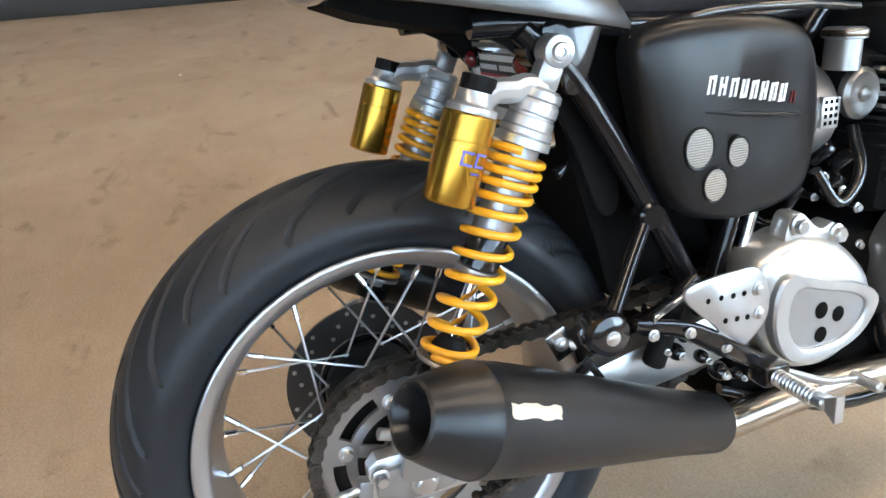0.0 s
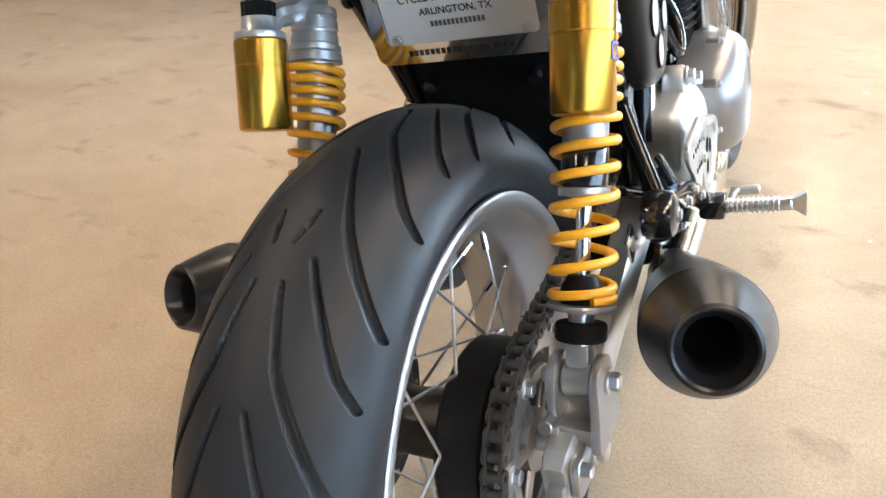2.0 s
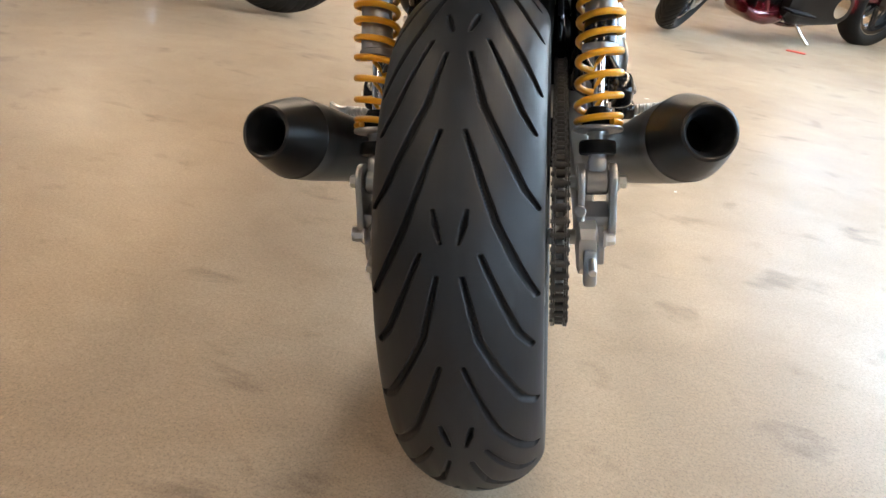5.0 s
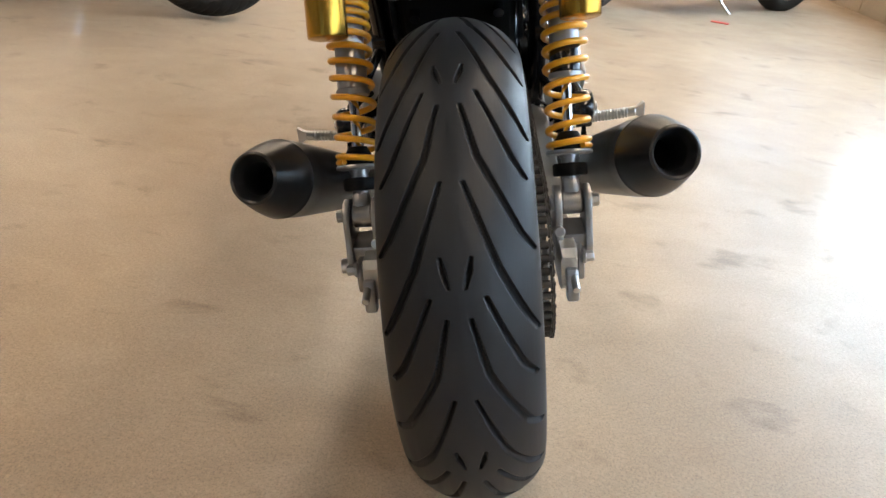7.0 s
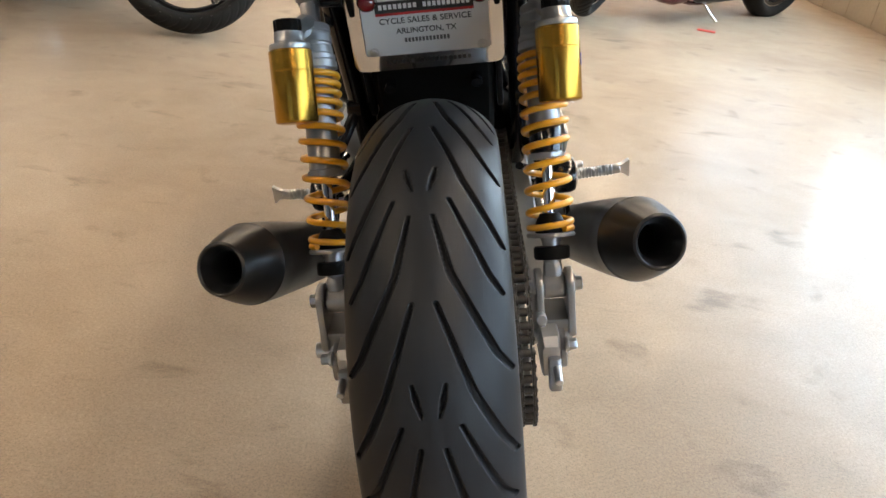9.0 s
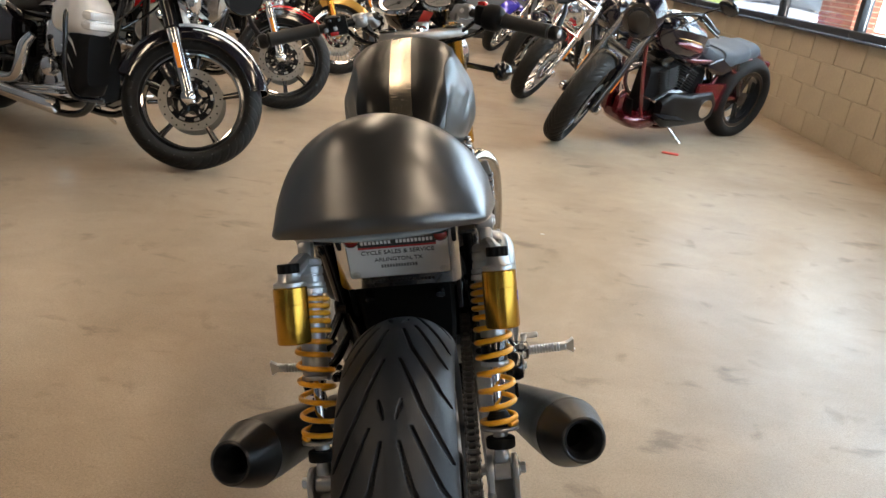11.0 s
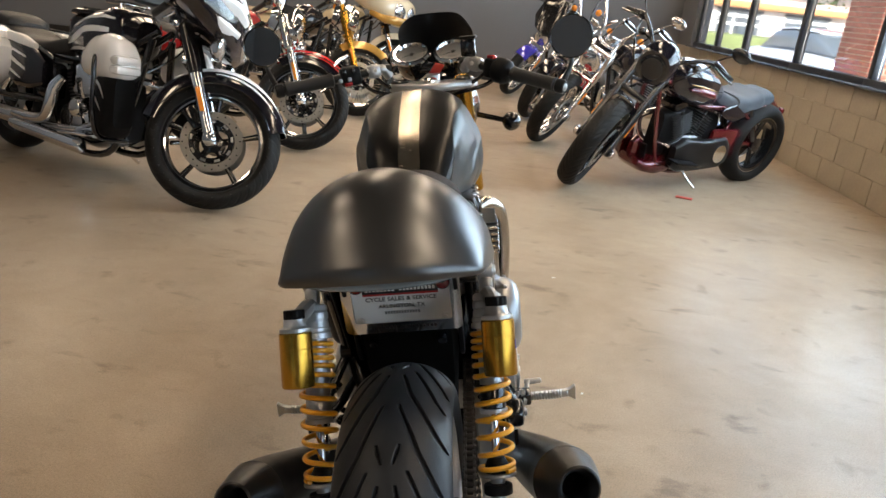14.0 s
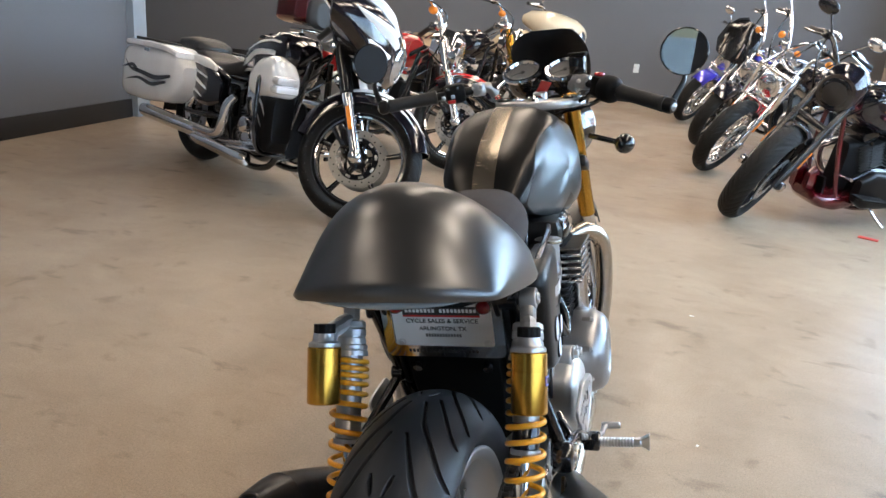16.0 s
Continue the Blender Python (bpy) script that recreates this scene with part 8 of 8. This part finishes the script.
        if flames:
            for s in (1, -1):
                for pts, r in (([(0.10, 0.155, 0.05), (0.19, 0.115, 0.08), (0.28, 0.05, 0.10), (0.35, -0.02, 0.13)], [0.030, 0.042, 0.028, 0.006]), ([(0.10, 0.15, 0.11), (0.17, 0.105, 0.165), (0.24, 0.055, 0.20), (0.32, -0.02, 0.22)], [0.020, 0.030, 0.024, 0.006]), ([(0.14, 0.15, -0.02), (0.22, 0.10, -0.02), (0.31, 0.02, 0.03)], [0.020, 0.030, 0.006])):
                    part("painted_lick", tube([lamp + Vector((s * x, y, z)) for x, y, z in pts], [1.4 * q for q in r], 8, 6, flat=0.55), flames, fk)
    elif fairing == "twin":
        rings = []
        for y, w_, z0, z1 in ((0.30, 0.10, -0.04, 0.10), (0.27, 0.22, -0.08, 0.16), (0.18, 0.31, -0.10, 0.22), (0.05, 0.37, -0.06, 0.26), (-0.10, 0.40, 0.0, 0.26), (-0.18, 0.38, 0.04, 0.22)):
            rings.append([lamp + Vector((w_ * math.copysign(abs(math.cos(a)) ** 0.7, math.cos(a)), y - 0.08, (z0 + z1) / 2 + (z1 - z0) / 2 * math.copysign(abs(math.sin(a)) ** 0.8, math.sin(a)))) for a in np.linspace(0, 2 * math.pi, 36, endpoint=False)])
        part("fairing", loft(rings), fairing_m, mc, "painted shark nose fairing")
        both("headlamp_rim", lathe([(0.088, 0.0), (0.094, 0.012), (0.088, 0.024), (0.080, 0.022)], lamp + Vector((0.10, 0.190, 0.02)), (0.1, 1, 0), 32, cap=False), "chrome", mc)
        both("headlamp", lathe([(0.085, 0.0), (0.088, 0.02), (0.075, 0.03), (0.04, 0.04), (0, 0.044)], lamp + Vector((0.10, 0.185, 0.02)), (0.1, 1, 0), 32), "headlight", mc)
        part("fairing_chin", superloft([(-0.02, 0.34, -0.09, 0.02), (0.10, 0.30, -0.13, 0.0), (0.20, 0.22, -0.13, -0.02), (0.25, 0.12, -0.10, -0.03)], 24, 12, 0.7), "amber_paint", mc, "brown lower fairing").location = lamp
    else:
        part("headlamp", lathe([(0.02, -0.13), (0.055, -0.11), (0.085, -0.04), (0.092, 0.0), (0.094, 0.014), (0.084, 0.020)], lamp, (0, 1, -0.05), 36), "gloss_black" if trim == "dark" else "chrome", fk)
        part("headlamp_lens", lathe([(0.085, 0.012), (0.06, 0.026), (0, 0.034)], lamp, (0, 1, -0.05), 36), "disc_dark" if trim == "dark" else "headlight", fk)
        both("indicator", ball(hb + Vector((0.22, -0.06, rise * 0.55)), 0.028, None, 16, (1, 1.2, 1)), "orange" if trim != "dark" else "gloss_black", fk)
        both("indicator_stem", rod(hb + Vector((0.13, -0.03, rise * 0.5)), hb + Vector((0.22, -0.06, rise * 0.55)), 0.007, 8), "chrome" if trim != "dark" else "gloss_black", fk)
    if bags and not fairing:
        nac = superloft([(-0.17, 0.07, -0.05, 0.12), (-0.10, 0.125, -0.10, 0.16), (0.0, 0.135, -0.12, 0.15), (0.05, 0.112, -0.11, 0.115)], 28, 14, 0.85)
        bmesh.ops.translate(nac, vec=lamp + Vector((0, -0.03, 0.02)), verts=nac.verts)
        part("headlamp_nacelle", nac, "chrome", fk, "chrome headlamp nacelle")
        both("auxiliary_lamp", lathe([(0.015, -0.07), (0.045, -0.05), (0.062, -0.01), (0.064, 0.012), (0.054, 0.018), (0, 0.026)], lamp + Vector((0.185, 0.03, -0.05)), (0.05, 1, -0.05), 28), "chrome", fk)
        both("lamp_bar", rod(lamp + Vector((0.05, 0.0, -0.07)), lamp + Vector((0.185, 0.0, -0.06)), 0.014, 12), "chrome", fk)
        both("fork_cover", rod(axle + Vector((0.105, 0, 0)) + axis * 0.36, axle + Vector((0.105, 0, 0)) + axis * 0.60, 0.041, 24, bevel=0.006), fork_m, fk)
    if trim == "square":
        # chrome square frame round the lamp, and the short red mudguard
        for a, b in (((-0.135, -0.13), (-0.135, 0.13)), ((0.135, -0.13), (0.135, 0.13)), ((-0.15, 0.13), (0.15, 0.13)), ((-0.15, -0.13), (0.15, -0.13))):
            part("lamp_frame", rod(lamp + Vector((a[0], 0.035, a[1])), lamp + Vector((b[0], 0.035, b[1])), 0.017, 12, bevel=0.004), "chrome", fk, "chrome square lamp frame")
        both("lamp_stay", rod(lamp + Vector((0.135, 0.03, 0.12)), lamp + Vector((0.11, -0.08, 0.20)), 0.012, 10), "chrome", fk)
        both("fork_cover", rod(axle + Vector((0.105, 0, 0)) + axis * 0.36, axle + Vector((0.105, 0, 0)) + axis * 0.62, 0.036, 24, bevel=0.006), "chrome", fk)
        g = guard(rf + 0.022, hf + 0.010, 52, 74, 12)
        bmesh.ops.translate(g, vec=axle, verts=g.verts)
        part("front_mudguard", g, "bright_red", fk, "short red front mudguard")
    if trim == "dark":
        g = guard(rf + 0.020, hf + 0.008, 44, 84, 14)
        bmesh.ops.translate(g, vec=axle, verts=g.verts)
        part("front_mudguard", g, "night_paint", fk, "short glossy black front mudguard")
        nac = superloft([(-0.16, 0.05, -0.02, 0.10), (-0.11, 0.110, -0.08, 0.165), (-0.03, 0.128, -0.11, 0.175), (0.025, 0.118, -0.11, 0.135), (0.045, 0.104, -0.10, 0.112)], 28, 14, 0.85)
        bmesh.ops.translate(nac, vec=lamp + Vector((0, -0.03, 0)), verts=nac.verts)
        part("headlamp_nacelle", nac, "night_paint", fk, "glossy black headlamp nacelle")
    part("speedo", lathe([(0.03, -0.03), (0.048, 0.0), (0.050, 0.012), (0.044, 0.016), (0, 0.016)], top + Vector((0, -0.03, 0.06)), (0, -0.6, 0.8), 28), "chrome", fk)
    if screen:
        part("wind_screen", loft([[lamp + Vector((u * w_, 0.06 - 0.22 * v - 0.09 * u * u + dy, 0.06 + 0.42 * v)) for u, dy in [(q, 0) for q in np.linspace(-1, 1, 13)] + [(q, 0.006) for q in np.linspace(1, -1, 13)]] for v, w_ in ((0, 0.17), (0.25, 0.25), (0.6, 0.25), (0.88, 0.19), (1.0, 0.10))]), "smoke_screen", fk, "tinted tall wind screen")
        both("screen_clamp", rod(lamp + Vector((0.12, 0.0, 0.12)), lamp + Vector((0.12, 0.0, 0.30)), 0.008, 8), "chrome", fk)
    both("cable", tube([hb + Vector((0.28, -0.12, rise - 0.02)), hb + Vector((0.22, 0.05, rise * 0.4)), hb + Vector((0.10, 0.02, -0.16)), hb + Vector((0.05, -0.10, -0.32))], 0.006, 8), "gloss_black", fk)
    if flames:
        ys, ws, bs, ts = (np.array(c) for c in zip(*tk))

        def fn3(u, v, s=1):
            w_, b, t = np.interp(u, ys, ws), np.interp(u, ys, bs), np.interp(u, ys, ts)
            a = v
            return Vector((s * w_ * abs(math.cos(a)) ** 0.7, u, (b + t) / 2 + (t - b) / 2 * math.copysign(abs(math.sin(a)) ** 0.7, math.sin(a)))), Vector((s * math.cos(a), 0, math.sin(a)))

        for s in (1, -1):
            for path, w_ in (([(cx + 0.22, 0.45), (cx + 0.05, 0.55), (cx - 0.10, 0.40), (cx - 0.22, 0.35)], 0.05), ([(cx + 0.20, 0.05), (cx + 0.02, 0.12), (cx - 0.12, -0.05), (cx - 0.22, -0.1)], 0.05), ([(cx + 0.16, 0.85), (cx, 0.95), (cx - 0.14, 0.8)], 0.04), ([(cx + 0.05, -0.4), (cx - 0.08, -0.35), (cx - 0.2, -0.5)], 0.04)):
                bmx = bmesh.new()
                prev = None
                pts = spline([(u, v, 0) for u, v in path], 6)
                for i, q in enumerate(pts):
                    t = i / (len(pts) - 1)
                    ww = w_ * 1.5 * math.sin(math.pi * min(1, 0.15 + 0.85 * t)) + 0.01
                    row = []
                    for e in (-1, 1):
                        p, nn = fn3(q.x, q.y + e * ww, s)
                        row.append(bmx.verts.new(p + nn * 0.003))
                    if prev:
                        bmx.faces.new((prev[0], prev[1], row[1], row[0]))
                    prev = row
                part("painted_lick", bmx, flames, mc)
    return mc


cruiser((-1.415, 2.56), -27.5, "black and white touring motorcycle with painted flames and saddlebags", wb=1.62, lean=8, steer=40, rake=26, rf=0.330, hf=0.066, tank_m="night_paint", guard_m="night_paint", rear_m="white_paint", fairing="batwing", fairing_m="night_paint", bags="white_paint", lowers="white_paint", flames="white_paint", bars="low")
cruiser((-1.36, 4.10), -27.5, "red and black touring motorcycle with chrome fork and top box", wb=1.62, lean=8, steer=38, rake=26, rf=0.325, hf=0.066, tank_m="bright_red", guard_m="night_paint", fairing="", bags="night_paint", box="red_paint", bars="low", style="cast", n_spokes=9, flames="bright_red")
cruiser((-1.27, 5.72), -27.5, "amber touring motorcycle with gold fork and chrome engine", wb=1.62, lean=8, steer=38, rake=26, rf=0.325, tank_m="night_paint", guard_m="amber_paint", fork_m="gold", bags="night_paint", bars="low", style="wire", n_spokes=40)
cruiser((-1.15, 7.25), -27.5, "cream and amber touring motorcycle with twin headlamp fairing", wb=1.62, lean=8, steer=36, rake=26, rf=0.325, tank_m="cream_paint", guard_m="cream_paint", fairing="twin", fairing_m="cream_paint", bags="cream_paint", bars="low", style="cast", n_spokes=9)
cruiser((0.63, 4.00), 217.5, "black and dark red cruiser motorcycle with fat front tyre", wb=1.63, lean=9, steer=34, rake=35, rf=0.335, hf=0.072, hr=0.092, tank_m="night_paint", guard_m="", rear_m="red_paint", frame_m="red_paint", fork_m="gloss_black", style="cast", bars="low", trim="dark", seat_m="grey_suede", discs=(-1,))
cruiser((0.48, 5.46), 211.5, "chrome and black cruiser motorcycle with tall bars", wb=1.64, lean=9, steer=34, rake=33, rf=0.33, tank_m="night_paint", guard_m="", rear_m="night_paint", style="wire", n_spokes=40, bars="high", trim="square", discs=(-1,))
cruiser((0.43, 6.78), 211.5, "dark cruiser motorcycle with black fork", wb=1.64, lean=9, steer=34, rake=30, rf=0.33, tank_m="night_paint", guard_m="night_paint", fork_m="gloss_black", style="cast", bars="high", discs=(-1,))
cruiser((0.25, 8.55), 211.5, "purple cruiser motorcycle with chrome fork and tinted screen", wb=1.64, lean=9, steer=34, rake=32, rf=0.33, tank_m="purple_paint", guard_m="purple_paint", style="wire", n_spokes=40, bars="low", screen=True, discs=(-1,))


# ---- scraps of paper on the floor ----
for x, y, a, w in ((0.340, 2.177, 20, 0.017), (0.360, 1.162, 70, 0.013), (-2.977, -0.299, 5, 0.020)):
    sb = rbox((0, 0, 0.0012), (w, w * 0.5, 0.0016), 0.0005, (0, 3, 0))
    scrap = part("paper_scrap", sb, "white_plastic")
    scrap.matrix_basis = pose(x, y, 0, 0, 0, a)
    tagged(scrap, "tiny white paper scrap lying on the concrete floor", "scrap", "paper scraps")

# ---- outside: brick pier, parked car, tree, shops across the road ----
def leaf_cloud(rnd, centres, count, size):
    bm = bmesh.new()
    for _ in range(count):
        c, r = rnd.choice(centres)
        d = Vector((rnd.gauss(0, 1), rnd.gauss(0, 1), rnd.gauss(0, 0.8))).normalized() * r * rnd.uniform(0.4, 1.05)
        q = Euler((rnd.uniform(0, 6.3), rnd.uniform(0, 6.3), rnd.uniform(0, 6.3))).to_matrix().to_4x4()
        m = Matrix.Translation(Vector(c) + d) @ q
        s = size * rnd.uniform(0.6, 1.3)
        vs = [bm.verts.new(m @ Vector(p)) for p in ((-s, 0, 0), (0, s * 0.45, s * 0.1), (s, 0, 0), (0, -s * 0.45, s * 0.1))]
        bm.faces.new(vs)
    return bm


def street_tree(x, y, h):
    rnd = random.Random(7)
    t = group_of("tree", HALL @ pose(x, y, -0.22), "small street tree with thin green crown", "tree")
    part("trunk", tube([(0, 0, 0), (0.03, 0.02, h * 0.35), (-0.02, 0.05, h * 0.6)], [0.11, 0.085, 0.06], 10), "bark", t)
    tips = []
    for k in range(7):
        a = 0.9 * k
        e = Vector((math.cos(a) * 1.1, math.sin(a) * 1.1, h * (0.72 + 0.05 * (k % 3))))
        part("limb", tube([(-0.01, 0.04, h * (0.42 + 0.02 * k)), e * 0.55 + Vector((0, 0, h * 0.25)), e], [0.045, 0.03, 0.012], 8), "bark", t)
        tips.append((e, 0.7))
    tips.append((Vector((0, 0, h * 0.85)), 0.9))
    crown = part("crown", leaf_cloud(rnd, tips, 2600, 0.09), "leaf", t)
    return t


street_tree(9.4, 16.6, 3.6)

car = group_of("car", HALL @ pose(8.3, 17.8, -0.22, 0, 0, 10), "pale silver-blue parked car outside the window", "car")
rings = []
for y, w, z0, z1 in ((-2.2, 0.70, 0.35, 0.70), (-2.1, 0.82, 0.24, 0.82), (-1.2, 0.90, 0.20, 0.92), (0.0, 0.90, 0.20, 0.94), (1.2, 0.88, 0.20, 0.90), (2.0, 0.80, 0.24, 0.76), (2.15, 0.66, 0.35, 0.62)):
    rings.append([Vector((w * math.copysign(abs(math.cos(a)) ** 0.4, math.cos(a)), y, (z0 + z1) / 2 + (z1 - z0) / 2 * math.copysign(abs(math.sin(a)) ** 0.5, math.sin(a)))) for a in np.linspace(0, 2 * math.pi, 32, endpoint=False)])
part("body", loft(rings), "car_silver", car)
part("cabin_glass", superloft([(-1.75, 0.45, 0.86, 0.94), (-1.2, 0.70, 0.86, 1.36), (-0.3, 0.74, 0.86, 1.42), (0.4, 0.72, 0.86, 1.36), (1.15, 0.55, 0.84, 0.92)], 28, 16, 0.5), "glare_glass", car)
part("roof", superloft([(-1.2, 0.60, 1.33, 1.39), (-0.3, 0.68, 1.38, 1.45), (0.4, 0.62, 1.33, 1.40)], 24, 10, 0.5), "car_silver", car)
for x in (-0.84, 0.84):
    for y in (-1.35, 1.35):
        part("car_wheel", lathe([(0.18, -0.11), (0.30, -0.10), (0.32, -0.06), (0.32, 0.06), (0.30, 0.10), (0.18, 0.11)], (x, y, 0.32), ax_x, 28), "old_rubber", car)
        part("wheel_disc", lathe([(0.19, 0.0), (0.17, 0.02), (0, 0.03)], (x + math.copysign(0.105, x), y, 0.32), (x, 0, 0), 24), "satin_alu", car)
for x in (-0.6, 0.6):
    part("tail_light", rbox((x, -2.12, 0.66), (0.26, 0.08, 0.12), 0.03), "red_lens", car)

# far shops
shop = group_of("shop_building", HALL @ pose(14, 50, -0.22, 0, 0, 90), "low pale shop building with red roof across the road", "building")
part("wall", rbox((0, 0, 2.0), (8, 60, 4.0), 0), "stucco", shop)
part("roof", prism([(-5.0, 4.0), (4.6, 4.0), (3.0, 5.4), (-2.6, 5.4)], -30.4, 30.4, "y"), "roof_red", shop)
part("fascia", rbox((-4.15, 0, 2.45), (0.3, 60, 0.36), 0.03), "fascia_orange", shop)
for k in range(14):
    w = new("shop_window")
    w.parent = shop
    w.location = (-4.02, -27 + 4.1 * k, 1.25)
    part("pane", rbox((0, 0, 0), (0.06, 2.6, 1.6), 0), "glare_glass", w)
    part("frame", rbox((-0.02, 0, 0.86), (0.10, 2.8, 0.12), 0.01), "alu_dark", w)
    part("mullion", rbox((-0.03, 0, 0), (0.08, 0.08, 1.6), 0.01), "alu_dark", w)
# low white rail by the lawn
rail = group_of("rail_fence", HALL @ pose(14, 31, 0.70, 0, 0, 90), "low white rail fence by the road", "fence")
for z in (0.42, 0.74):
    part("rail", rbox((0, 0, z), (0.06, 44, 0.12), 0.01), "white_plastic", rail)
for k in range(15):
    part("post", rbox((0.05, -21.5 + 3.07 * k, 0.42), (0.1, 0.1, 0.84), 0.01), "white_plastic", rail)

# brick pier outside the glass
pier = group_of("brick_pier", HALL @ pose(5.55, 9.25, -0.22), "red brick pier with pale mortar joints outside the window", "pier")
part("core", rbox((0, 0, 2.1), (0.906, 0.906, 4.2), 0), "mortar", pier)
brick_x = shared("brick", rbox((0, 0, 0), (0.012, 0.190, 0.052), 0.003, seg=1), "brick")
brick_y = shared("brick", rbox((0, 0, 0), (0.190, 0.012, 0.052), 0.003, seg=1), "brick")
for k in range(10, 38):
    z = 0.05 + 0.0667 * k
    for j in range(5):
        t = -0.408 + 0.204 * j + (0.05 if k % 2 else -0.05)
        t = max(-0.36, min(0.36, t))
        piece("brick", brick_x, pier, pose(-0.455, t, z))
        piece("brick", brick_y, pier, pose(-t, -0.455, z))

# red paper tag under the stand of the dark red cruiser
tag2 = part("floor_tag", rbox((1.36, 4.02, 0.004), (0.11, 0.06, 0.003), 0.001, (0, 0, -20)), "red_tag")
tagged(tag2, "small red paper tag lying under the side stand", "tag")

# ---- blocks of the wall under the windows ----
block_me = shared("block", rbox((0, 0, 0), (0.011, 0.3925, 0.1925), 0.002, seg=1), "block")
for course in range(4):
    for k in range(43):
        y = REAR_Y + 0.1 + 0.4 * k + (0.2 if course % 2 else 0.0)
        if y > BACK_Y - 0.21:
            continue
        piece("block", block_me, wall_right, pose(WALL_X + 0.004, y, 0.0985 + 0.1997 * course))
